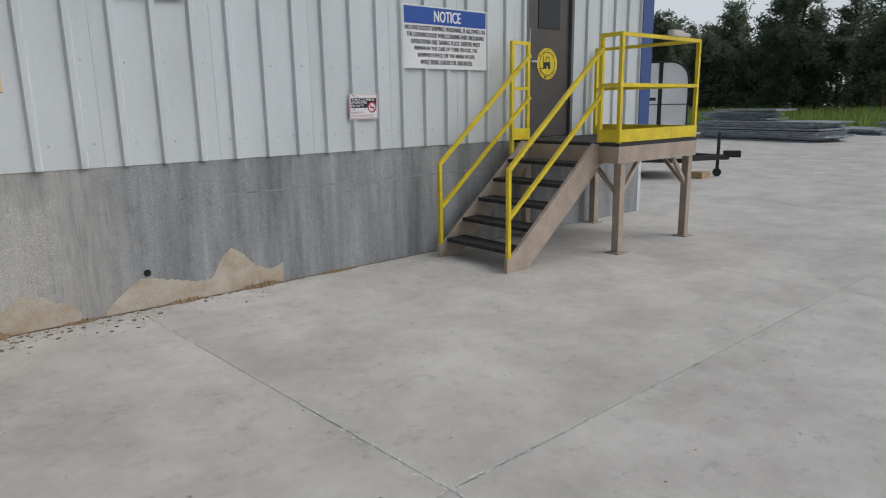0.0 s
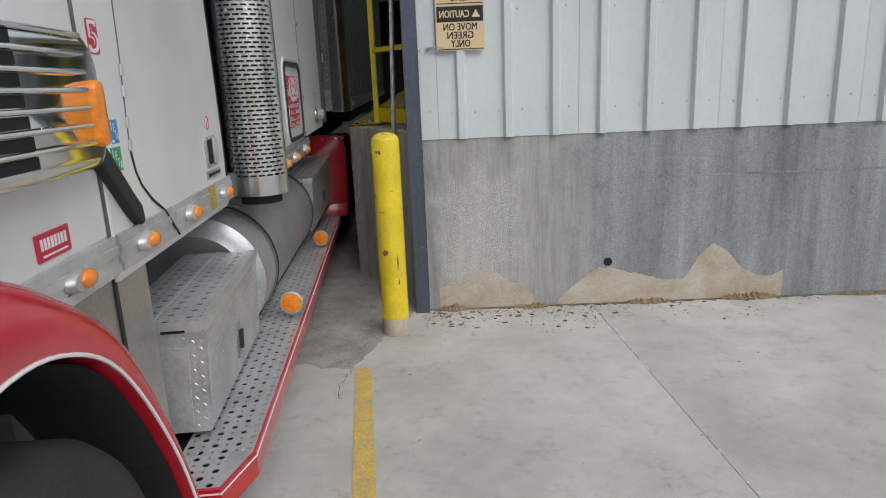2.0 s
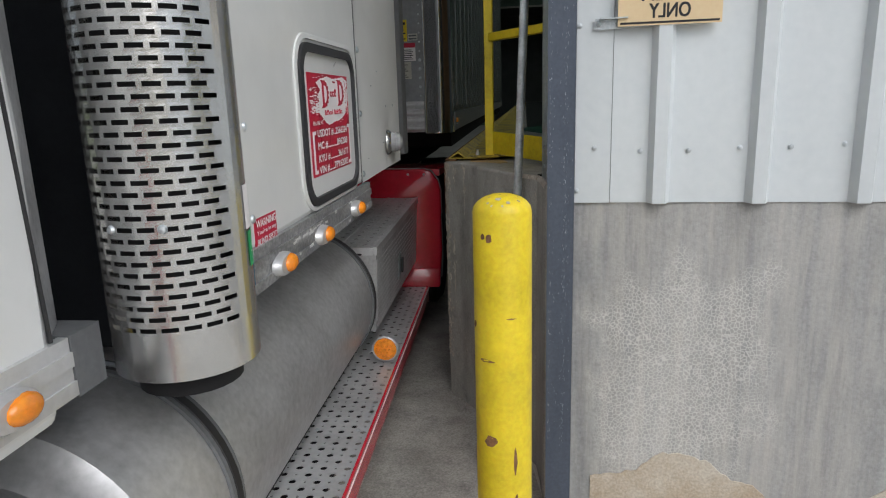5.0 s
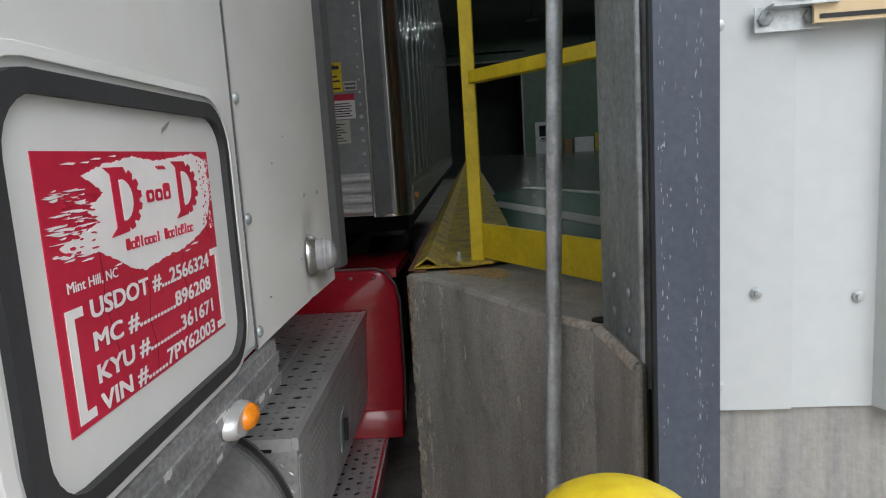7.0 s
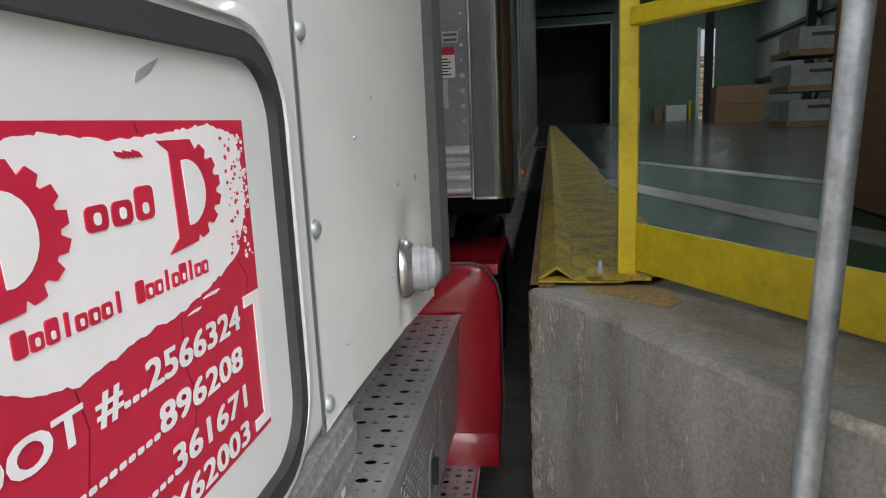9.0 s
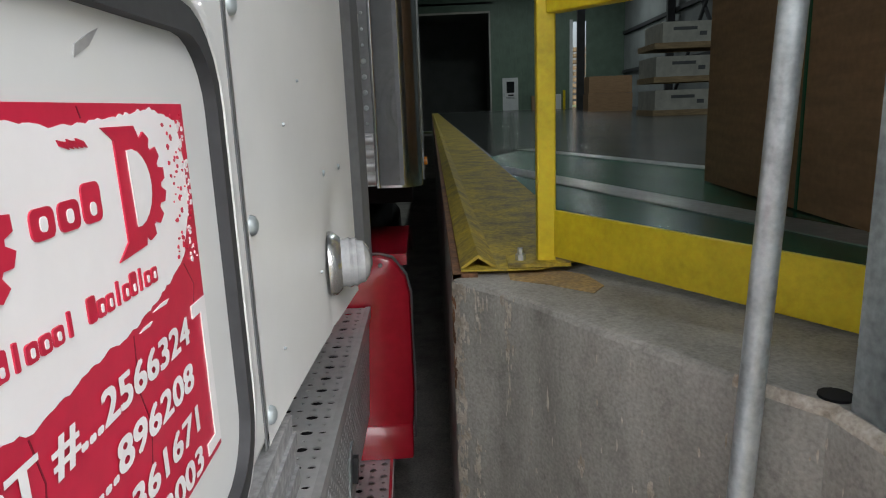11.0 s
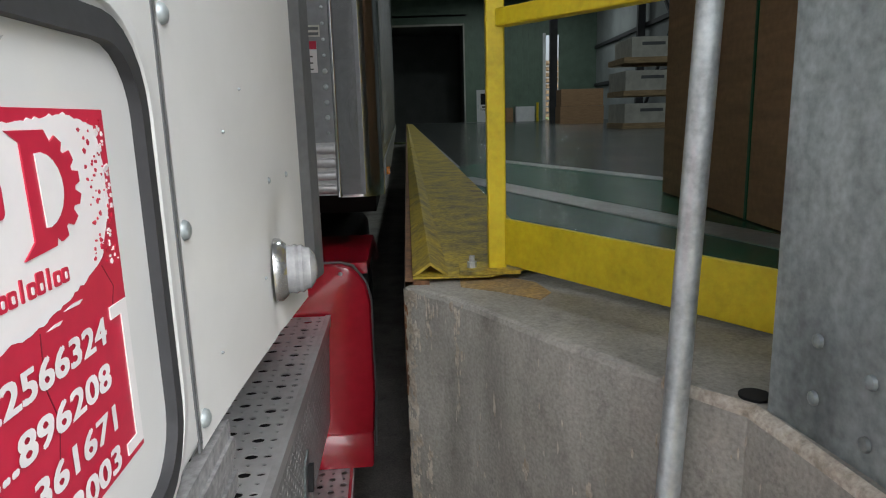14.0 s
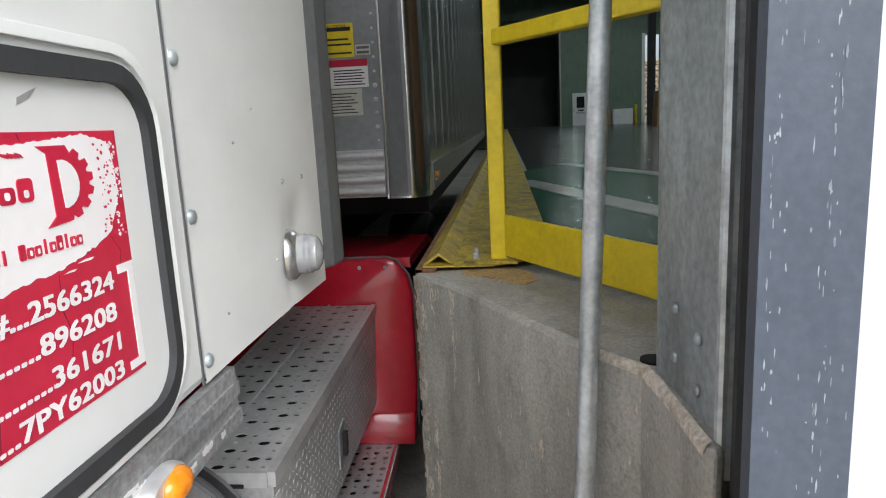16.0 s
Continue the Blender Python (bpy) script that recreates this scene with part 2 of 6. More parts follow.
def add_crazing(m):
    """A pale net of fine cracks in the old coat at one end of the stem wall."""
    n, l = m.node_tree.nodes, m.node_tree.links
    b = n["Principled BSDF"]
    old = b.inputs["Base Color"].links[0].from_socket
    tc, sep = n.new("ShaderNodeTexCoord"), n.new("ShaderNodeSeparateXYZ")
    l.new(tc.outputs["Object"], sep.inputs[0])
    wob = n.new("ShaderNodeTexNoise")
    wob.inputs["Scale"].default_value, wob.inputs["Detail"].default_value = 5.0, 6
    l.new(tc.outputs["Object"], wob.inputs["Vector"])

    def calc(op, a, c, clamp=False):
        q = n.new("ShaderNodeMath")
        q.operation, q.use_clamp = op, clamp
        for k, v in enumerate((a, c)):
            if isinstance(v, (int, float)):
                q.inputs[k].default_value = v
            else:
                l.new(v, q.inputs[k])
        return q.outputs[0]

    shift = calc("MULTIPLY", calc("SUBTRACT", wob.outputs["Fac"], 0.5), 0.55)
    x, z = calc("ADD", sep.outputs[0], shift), calc("ADD", sep.outputs[2], shift)
    dx, dz = calc("ABSOLUTE", calc("SUBTRACT", x, 0.97), 0.0), calc("ABSOLUTE", calc("SUBTRACT", z, 0.57), 0.0)
    mask = calc("MULTIPLY", calc("MULTIPLY", calc("SUBTRACT", 0.30, dx), 9.0, True), calc("MULTIPLY", calc("SUBTRACT", 0.42, dz), 9.0, True))
    vor = n.new("ShaderNodeTexVoronoi")
    vor.feature = "DISTANCE_TO_EDGE"
    vor.inputs["Scale"].default_value = 78.0
    warp = n.new("ShaderNodeVectorMath")
    warp.operation = "MULTIPLY_ADD"
    warp.inputs[1].default_value = (0.03, 0.03, 0.03)
    l.new(wob.outputs["Color"], warp.inputs[0])
    l.new(tc.outputs["Object"], warp.inputs[2])
    l.new(warp.outputs[0], vor.inputs["Vector"])
    line = calc("MULTIPLY", calc("SUBTRACT", 0.115, vor.outputs["Distance"]), 12.0, True)
    mixer = n.new("ShaderNodeMix")
    mixer.data_type = "RGBA"
    mixer.inputs[7].default_value = (0.66, 0.655, 0.62, 1)
    l.new(calc("MULTIPLY", calc("ADD", calc("MULTIPLY", line, 0.62), 0.06), mask), mixer.inputs[0])
    # pale wash of lime round the net, in upright brushy streaks
    brush, grain = n.new("ShaderNodeMapping"), n.new("ShaderNodeTexNoise")
    brush.inputs["Scale"].default_value = (26.0, 26.0, 2.2)
    grain.inputs["Scale"].default_value, grain.inputs["Detail"].default_value, grain.inputs["Roughness"].default_value = 1.0, 8, 0.7
    l.new(tc.outputs["Object"], brush.inputs["Vector"])
    l.new(brush.outputs[0], grain.inputs["Vector"])
    wide = calc("MULTIPLY", calc("SUBTRACT", 0.72, calc("ABSOLUTE", calc("SUBTRACT", x, 1.10), 0.0)), 3.0, True)
    wash = calc("MULTIPLY", calc("MULTIPLY", calc("SUBTRACT", grain.outputs["Fac"], 0.36), 3.2, True), wide)
    lime = n.new("ShaderNodeMix")
    lime.data_type = "RGBA"
    lime.inputs[7].default_value = (0.52, 0.50, 0.455, 1)
    l.new(calc("ADD", calc("MULTIPLY", wash, 0.46), calc("MULTIPLY", wide, 0.22)), lime.inputs[0])
    l.new(old, lime.inputs[6])
    l.new(lime.outputs[2], mixer.inputs[6])
    l.new(mixer.outputs[2], b.inputs["Base Color"])


add_crazing(M["base"])
for key in ("leaf", "weed"):
    lt = M[key].node_tree
    glow, blend = lt.nodes.new("ShaderNodeBsdfTranslucent"), lt.nodes.new("ShaderNodeMixShader")
    pb = lt.nodes["Principled BSDF"]
    lt.links.new(pb.inputs["Base Color"].links[0].from_socket, glow.inputs["Color"])
    blend.inputs[0].default_value = 0.45
    lt.links.new(pb.outputs[0], blend.inputs[1])
    lt.links.new(glow.outputs[0], blend.inputs[2])
    lt.links.new(blend.outputs[0], lt.nodes["Material Output"].inputs["Surface"])
haze = bpy.data.materials.new("pale_overcast_sky")
haze.use_nodes = True
hb = haze.node_tree.nodes["Principled BSDF"]
hb.inputs["Base Color"].default_value = (0.0, 0.0, 0.0, 1)
hb.inputs["Emission Color"].default_value, hb.inputs["Emission Strength"].default_value = (0.95, 0.98, 1.0, 1), 1.1
M["haze"] = haze


# ---- mesh helpers ----
def part(name, bm, material, parent=None, label="", smooth=False, bevel=0.0):
    if bevel:
        bmesh.ops.bevel(bm, geom=[e for e in bm.edges if len(e.link_faces) == 2 and e.calc_face_angle(0) > 0.6], offset=bevel, segments=2, affect="EDGES", profile=0.5)
    me = bpy.data.meshes.new(name)
    bm.normal_update()
    bm.to_mesh(me)
    bm.free()
    me.materials.append(material)
    if smooth:
        me.shade_smooth()
        me.set_sharp_from_angle(angle=radians(40))
    ob = new(name, me)
    if parent:
        ob.parent = parent
    if label:
        ob["label"] = label
    return ob


def thing(name, m, label, category, group="", kind=""):
    ob = new(name)
    ob.empty_display_size = 0.1
    ob.matrix_world = m
    return tagged(ob, label, category, group, kind)


def box(x0, x1, y0, y1, z0, z1, bm=None):
    bm = bm or bmesh.new()
    v = [bm.verts.new((x, y, z)) for z in (z0, z1) for x, y in ((x0, y0), (x1, y0), (x1, y1), (x0, y1))]
    for f in ((3, 2, 1, 0), (4, 5, 6, 7), (0, 1, 5, 4), (1, 2, 6, 5), (2, 3, 7, 6), (3, 0, 4, 7)):
        bm.faces.new([v[i] for i in f])
    return bm


def prism(pts, a, b, axis="z", bm=None):
    """A polygon swept from a to b along an axis; its points are the other two coordinates in order."""
    bm = bm or bmesh.new()
    put = {"z": lambda p, t: (p[0], p[1], t), "y": lambda p, t: (p[0], t, p[1]), "x": lambda p, t: (t, p[0], p[1])}[axis]
    lo, hi = [bm.verts.new(put(p, a)) for p in pts], [bm.verts.new(put(p, b)) for p in pts]
    n = len(pts)
    faces = [bm.faces.new(lo[::-1]), bm.faces.new(hi)] + [bm.faces.new((lo[i], lo[(i + 1) % n], hi[(i + 1) % n], hi[i])) for i in range(n)]
    bmesh.ops.recalc_face_normals(bm, faces=faces)
    return bm


def rod(p, q, r, n=12, bm=None, r2=None, caps=True):
    bm = bm or bmesh.new()
    p, q = Vector(p), Vector(q)
    turn = (q - p).to_track_quat("Z", "Y").to_matrix().to_4x4()
    bmesh.ops.create_cone(bm, cap_ends=caps, segments=n, radius1=r, radius2=r if r2 is None else r2, depth=(q - p).length,
                          matrix=Matrix.Translation((p + q) / 2) @ turn)
    return bm


def pipe(path, r, n=10, bm=None, square=False):
    """A tube along a path of points."""
    bm = bm or bmesh.new()
    path = [Vector(p) for p in path]
    rings = []
    for i, p in enumerate(path):
        a, b = path[max(i - 1, 0)], path[min(i + 1, len(path) - 1)]
        q = (b - a).to_track_quat("Z", "Y")
        rings.append([bm.verts.new(p + q @ Vector((r * math.cos(2 * math.pi * k / n), r * math.sin(2 * math.pi * k / n), 0))) for k in range(n)])
    for s, t in zip(rings, rings[1:]):
        for k in range(n):
            bm.faces.new((s[k], s[(k + 1) % n], t[(k + 1) % n], t[k]))
    bm.faces.new(rings[0][::-1]), bm.faces.new(rings[-1])
    return bm


def bar(p, q, w, h=None, bm=None):
    """A square bar of width w from p to q."""
    bm = bm or bmesh.new()
    h = h or w
    p, q = Vector(p), Vector(q)
    m = Matrix.Translation(p) @ (q - p).to_track_quat("X", "Z").to_matrix().to_4x4()
    before = set(bm.verts)
    box(0, (q - p).length, -w / 2, w / 2, -h / 2, h / 2, bm)
    bmesh.ops.transform(bm, matrix=m, verts=[v for v in bm.verts if v not in before])
    return bm


def rounded(x0, x1, z0, z1, r, n=6):
    pts = []
    for cx, cz, a in ((x1 - r, z1 - r, 0), (x0 + r, z1 - r, 90), (x0 + r, z0 + r, 180), (x1 - r, z0 + r, 270)):
        pts += [(cx + r * math.cos(radians(a + 90 * k / n)), cz + r * math.sin(radians(a + 90 * k / n))) for k in range(n + 1)]
    return pts


def lathe(profile, n=32, m=Matrix(), bm=None):
    """A profile of (radius, height) turned round z."""
    bm = bm or bmesh.new()
    rings = [[bm.verts.new(m @ Vector((r * math.cos(2 * math.pi * k / n), r * math.sin(2 * math.pi * k / n), z))) for k in range(n)] for r, z in profile]
    for s, t in zip(rings, rings[1:]):
        for k in range(n):
            bm.faces.new((s[k], s[(k + 1) % n], t[(k + 1) % n], t[k]))
    return bm


def letters(text, width, height, m, material, parent, name="lettering", depth=0.001, bold=0.0, mirror=False):
    """Words as a thin mesh, fitted to a width and a height about m's origin, in m's xy plane."""
    cu = bpy.data.curves.new(name, "FONT")
    cu.body, cu.align_x, cu.align_y, cu.extrude, cu.resolution_u = text, "CENTER", "CENTER", 0.0, 3
    tmp = bpy.data.objects.new(name, cu)
    me = bpy.data.meshes.new_from_object(tmp)
    bpy.data.objects.remove(tmp)
    co = np.array([v.co for v in me.vertices])
    lo, hi = co.min(0), co.max(0)
    for v in me.vertices:
        x, y = (v.co.x - (lo[0] + hi[0]) / 2) * width / (hi[0] - lo[0]), (v.co.y - (lo[1] + hi[1]) / 2) * height / (hi[1] - lo[1])
        v.co = m @ Vector((-x if mirror else x, y, depth))
    if bold:
        thick, shift, lift = bmesh.new(), 1.5 * bold * height, (m.to_3x3() @ Vector((0, 0, 1))).normalized()
        across, upward = m.to_3x3() @ Vector((1, 0, 0)), m.to_3x3() @ Vector((0, 1, 0))
        for k, (p, q) in enumerate(((-1, -0.5), (1, -0.5), (-1, 0.5), (1, 0.5), (0, 0))):
            first = len(thick.verts)
            thick.from_mesh(me)
            thick.verts.ensure_lookup_table()
            for v in thick.verts[first:]:
                v.co += across * p * shift + upward * q * shift + lift * 0.00006 * k
        thick.to_mesh(me)
        thick.free()
    me.materials.clear()
    me.materials.append(material)
    ob = new(name, me)
    ob.parent = parent
    return ob


def perforated(x0, x1, y0, y1, z, nx, ny, radius, thick=0.004, bm=None):
    """A sheet with real round holes, one in each cell of a grid; radius(i, j) gives a hole's size."""
    bm = bm or bmesh.new()
    dx, dy = (x1 - x0) / nx, (y1 - y0) / ny
    grid = {}
    def corner(i, j, mid=0):
        if (i, j) not in grid:
            grid[(i, j)] = bm.verts.new((x0 + dx * i / 2, y0 + dy * j / 2, z))
        return grid[(i, j)]
    ring8 = ((2, 1), (2, 2), (1, 2), (0, 2), (0, 1), (0, 0), (1, 0), (2, 0))
    for i in range(nx):
        for j in range(ny):
            cx, cy, r = x0 + dx * (i + 0.5), y0 + dy * (j + 0.5), radius(i, j)
            outer = [corner(2 * i + a, 2 * j + b) for a, b in ring8]
            top = [bm.verts.new((cx + r[0] * math.cos(k * math.pi / 4), cy + r[1] * math.sin(k * math.pi / 4), z)) for k in range(8)]
            low = [bm.verts.new((v.co.x, v.co.y, z - thick)) for v in top]
            for k in range(8):
                n = (k + 1) % 8
                bm.faces.new((outer[k], outer[n], top[n], top[k]))
                bm.faces.new((top[k], top[n], low[n], low[k]))
    return bm


def lozenges(m, w, h, step, size, bm=None):
    """Raised lozenges of tread plate on m's xy plane, leaning in turn."""
    bm = bm or bmesh.new()
    for i in range(int(w / step)):
        for j in range(int(h / step)):
            x, y, a = (i + 0.5) * step, (j + 0.5) * step, radians(45 if (i + j) % 2 else -45)
            c, s = math.cos(a), math.sin(a)
            ring = [bm.verts.new(m @ Vector((x + c * p - s * q, y + s * p + c * q, 0))) for p, q in ((size, 0), (0, size * 0.3), (-size, 0), (0, -size * 0.3))]
            tip = bm.verts.new(m @ Vector((x, y, size * 0.22)))
            for k in range(4):
                bm.faces.new((ring[k], ring[(k + 1) % 4], tip))
    return bm


def plane_m(origin, right, up):
    """The pose whose x runs along right, y along up."""
    x, y = Vector(right).normalized(), Vector(up).normalized()
    z = x.cross(y)
    m = Matrix((x, y, z)).transposed().to_4x4()
    m.translation = origin
    return m

# ---- the yard and the building ----
WALL = 5.35          # front face of the stem wall
DOCK = 1.237         # dock floor
FAR = 42.0           # far wall of the warehouse

tagged(part("ground", box(-400, 1500, -900, 1200, -0.6, -0.014), M["soil"]), "flat weedy ground round the concrete yard", "ground", kind="structure")
pavement = thing("pavement", Matrix(), "pale worn concrete yard slabs with narrow joints", "pavement", kind="structure")


def rail_panel(xa, xb, z0, z1):
    """Wall sheet with trapezoid ribs at every 0.305 m."""
    pts = [(xa, 0.0)]
    k = math.ceil((xa + 0.035 - 0.87) / 0.305)
    while 0.87 + 0.305 * k + 0.035 <= xb:
        c = 0.87 + 0.305 * k
        pts += [(c - 0.036, 0.0), (c - 0.020, -0.033), (c + 0.020, -0.033), (c + 0.036, 0.0)]
        k += 1
    pts += [(xb, 0.0), (xb, 0.004)]
    pts += [(x, y + 0.004) for x, y in pts[-3:0:-1]] + [(xa, 0.004)]
    bm = bmesh.new()
    lo, hi = [bm.verts.new((x, y, z0)) for x, y in pts], [bm.verts.new((x, y, z1)) for x, y in pts]
    for i in range(len(pts)):
        j = (i + 1) % len(pts)
        bm.faces.new((lo[i], lo[j], hi[j], hi[i]))
    return bm


wall_front = thing("wall_front", Matrix(), "white ribbed metal wall on a stained concrete base", "wall", kind="structure")
part("base", box(0.602, 8.93, WALL, 5.62, -0.3, 1.195), M["base"], wall_front, "grey concrete base streaked by water", bevel=0.012)
backing = box(0.602, 6.40, 5.372, 5.52, 1.195, 8.5)
box(7.31, 8.93, 5.372, 5.52, 1.195, 8.5, backing)
box(6.40, 7.31, 5.372, 5.52, 3.32, 8.5, backing)
part("backing", backing, M["iwall"], wall_front)
part("corner_flashing", box(0.602, 0.716, WALL - 0.012, WALL + 0.02, 1.185, 8.5), M["panel"], wall_front)
edges = [0.7175 + 0.915 * i for i in range(10)]
for i, (a, b) in enumerate(zip(edges, edges[1:])):
    for xa, xb, z0 in ([(a, b, 1.185)] if i not in (6, 7) else [(a, 6.40, 1.185), (6.40, b, 3.33)] if i == 6 else [(a, 7.31, 3.33), (7.31, b, 1.185)]):
        part("panel", rail_panel(xa + 0.001, xb - 0.001, z0, 8.45), M["panel"], wall_front).location.y = WALL - 0.006
wall_left = thing("wall_left", Matrix(), "white metal wall beside the truck bay", "wall", kind="structure")
part("base", box(-14, -4.7, WALL, 5.62, -0.3, 1.195), M["base"], wall_left)
part("panel", box(-14, -4.7, WALL - 0.006, 5.52, 1.185, 8.5), M["panel"], wall_left)
header = thing("wall_header", Matrix(), "white metal wall above the truck bay", "wall", kind="structure")
part("panel", box(-4.6, 0.505, WALL - 0.006, 5.52, 4.6, 8.5), M["panel"], header)
tagged(part("wall_side", box(8.932, 9.05, WALL + 0.03, FAR, 0, 8.5), M["panel"]), "white metal side wall of the warehouse", "wall", kind="structure")
tagged(part("wall_west", box(-14.2, -14.0, WALL, FAR, 0, 8.5), M["iwall"]), "pale metal wall deep in the bay", "wall", kind="structure")
tagged(part("wall_inner", box(8.80, 8.92, 5.63, FAR, DOCK, 8.4), M["iwall"]), "pale insulated wall inside the warehouse", "wall", kind="structure")
tagged(part("ceiling", box(-14.2, 9.05, WALL - 0.2, FAR + 8, 8.5, 8.7), M["roof"]), "grey metal roof deck", "ceiling", kind="structure")
tagged(part("trim_corner", box(8.80, 9.06, WALL - 0.05, WALL + 0.2, 1.19, 8.5), M["navy"], bevel=0.006), "dark blue metal corner trim", "trim", kind="structure")

# far wall with a dark doorway and a bright loading door
wall_far = thing("wall_far", Matrix(), "green ribbed metal wall at the far end of the warehouse", "wall", kind="structure")
far = box(-14, -3.6, FAR, FAR + 0.15, 0, 8.5)
box(-3.6, 1.57, FAR, FAR + 0.15, 6.46, 8.5, far), box(1.57, 6.02, FAR, FAR + 0.15, DOCK, 8.5, far)
box(6.02, 6.75, FAR, FAR + 0.15, 5.8, 8.5, far), box(6.75, 8.9, FAR, FAR + 0.15, DOCK, 8.5, far)
part("backing", far, M["gwall"], wall_far)
ribs = bmesh.new()
for k in range(15):
    box(1.75 + 0.3 * k, 1.80 + 0.3 * k, FAR - 0.03, FAR, DOCK if not 1 <= k <= 4 else 3.05, 8.5, ribs)
part("ribs", ribs, M["gwall"], wall_far)
part("door_trim", box(1.52, 1.60, FAR - 0.05, FAR, DOCK, 6.5, box(-3.6, 1.60, FAR - 0.05, FAR, 6.42, 6.52)), M["cream"], wall_far)
part("door_trim", box(5.86, 6.02, FAR - 0.06, FAR, DOCK, 5.9), M["wsign"], wall_far)
room = box(-3.8, -3.7, FAR, FAR + 8, 0, 7)
box(1.6, 1.7, FAR + 0.15, FAR + 8, 0, 7, room), box(-3.8, 1.7, FAR + 8, FAR + 8.1, 0, 7, room), box(-3.8, 1.7, FAR, FAR + 8, 6.9, 7, room)
tagged(part("wall_store", room, M["roof"]), "dark walls of the room beyond the doorway", "wall", kind="structure")
door2 = thing("door_2", Matrix(), "small white door with a dark window in the green wall", "door", kind="structure")
part("leaf", box(2.2, 3.06, FAR - 0.06, FAR - 0.035, DOCK, 3.0, None), M["wsign"], door2, bevel=0.01)
part("window", box(2.42, 2.84, FAR - 0.075, FAR - 0.06, 2.2, 2.8), M["glass"], door2)
part("door_handle", box(2.25, 2.30, FAR - 0.10, FAR - 0.06, 2.0, 2.2), M["galv"], door2)
part("lettering_bar", box(2.5, 2.8, FAR - 0.065, FAR - 0.06, 2.03, 2.11), M["ink"], door2)
letters("TRAFFIC", 0.5, 0.11, plane_m((2.63, FAR - 0.062, 1.93), (1, 0, 0), (0, 0, 1)), M["ink"], door2)

# dock
def edge_x(y):
    return -0.049 * (y - 6.32)


nose = [(-0.008, 6.32), (0.075, 6.235), (0.14, 6.148), (0.24, 5.98), (0.32, 5.86), (0.39, 5.763), (0.467, 5.663), (0.488, 5.53), (0.50, 5.42), (0.515, 5.41)]
dock_pts = nose + [(0.62, 5.62), (8.80, 5.63), (8.80, FAR), (edge_x(FAR), FAR)]
dock = thing("floor_dock", Matrix(), "concrete loading dock with a chipped stained face", "dock", kind="structure")
part("body", prism(dock_pts, -0.2, DOCK), M["dock"], dock, bevel=0.012)


def sheet(pts, z, t=0.004):
    return prism(pts, z, z + t)


part("painted_floor", sheet([(edge_x(6.5) + 0.4, 6.6), (0.75, 5.95), (8.79, 5.7), (8.79, FAR - 0.01), (edge_x(FAR) + 0.35, FAR - 0.01)], DOCK - 0.001), M["dfloor"], dock, "dark glossy painted floor")
part("painted_floor", sheet([(0.33, 6.62), (0.78, 5.98), (2.6, 5.75), (2.6, 5.8), (0.55, 10.4), (0.17, 9.6)], DOCK + 0.003), M["gfloor"], dock, "dark green glossy floor paint")


def stripe(a, b, w):
    a, b = Vector(a), Vector(b)
    s = Vector((-(b - a).y, (b - a).x)).normalized() * w / 2
    return [tuple(a + s), tuple(a - s), tuple(b - s), tuple(b + s)]


part("floor_line", sheet(stripe((0.20, 8.85), (1.35, 5.75), 0.16), DOCK + 0.007), M["gline"], dock, "scuffed pale floor line")
part("floor_line", sheet(stripe((0.52, 10.35), (1.9, 6.95), 0.13), DOCK + 0.007), M["gline"], dock, "scuffed pale floor line")
part("edge_stripe", sheet([(0.012, 6.34), (0.19, 6.34), (0.36, 6.46), (edge_x(FAR) + 0.36, FAR - 0.02), (edge_x(FAR) + 0.01, FAR - 0.02)], DOCK + 0.011), M["yellow_worn"], dock, "worn yellow edge stripe")
part("floor_trim", box(edge_x(FAR), 8.8, FAR - 0.12, FAR - 0.02, DOCK + 0.004, DOCK + 0.02), M["gline"], dock)
vee = bmesh.new()
for y0, y1 in ((6.36, 12.4), (12.45, 18.5), (18.55, 24.6), (24.65, 30.7), (30.75, 41.9)):
    pts = [(0.012, 0.0), (0.054, 0.030), (0.096, 0.0), (0.086, 0.0), (0.054, 0.022), (0.022, 0.0)]
    lo = [vee.verts.new((edge_x(y0) + a, y0, DOCK + 0.0155 + b)) for a, b in pts]
    hi = [vee.verts.new((edge_x(y1) + a, y1, DOCK + 0.015 + b)) for a, b in pts]
    for i in range(6):
        vee.faces.new((lo[i], lo[(i + 1) % 6], hi[(i + 1) % 6], hi[i]))
    vee.faces.new((lo[0], lo[1], lo[4], lo[5])), vee.faces.new((lo[1], lo[2], lo[3], lo[4]))
bmesh.ops.recalc_face_normals(vee, faces=vee.faces[:])
part("wheel_kerb", vee, M["yellow_worn"], dock, "chipped yellow angle-iron kerb")
nosing = box(-0.006, 0.012, 6.33, 6.34, 1.15, DOCK + 0.008)
lo = [(edge_x(6.33) - 0.006, 6.33), (edge_x(6.33) + 0.05, 6.33), (edge_x(FAR) + 0.05, FAR - 0.02), (edge_x(FAR) - 0.006, FAR - 0.02)]
prism(lo, DOCK - 0.09, DOCK + 0.009, bm=nosing)
part("edge_nosing", nosing, M["rust"], dock, "rusted steel dock edge")
part("rust_stain", sheet([(0.12, 6.30), (0.20, 6.25), (0.28, 6.18), (0.31, 6.23), (0.29, 6.32), (0.2, 6.40), (0.12, 6.38)], DOCK - 0.002), M["stain"], dock, "orange rust stain")
hole = lathe([(0.0, 0.004), (0.021, 0.004), (0.021, 0.0)], 14, Matrix.Translation((0.489, 5.690, DOCK)))
# a raised disc, the hole's shade painted near-black
part("anchor_hole", hole, M["dark"], dock)

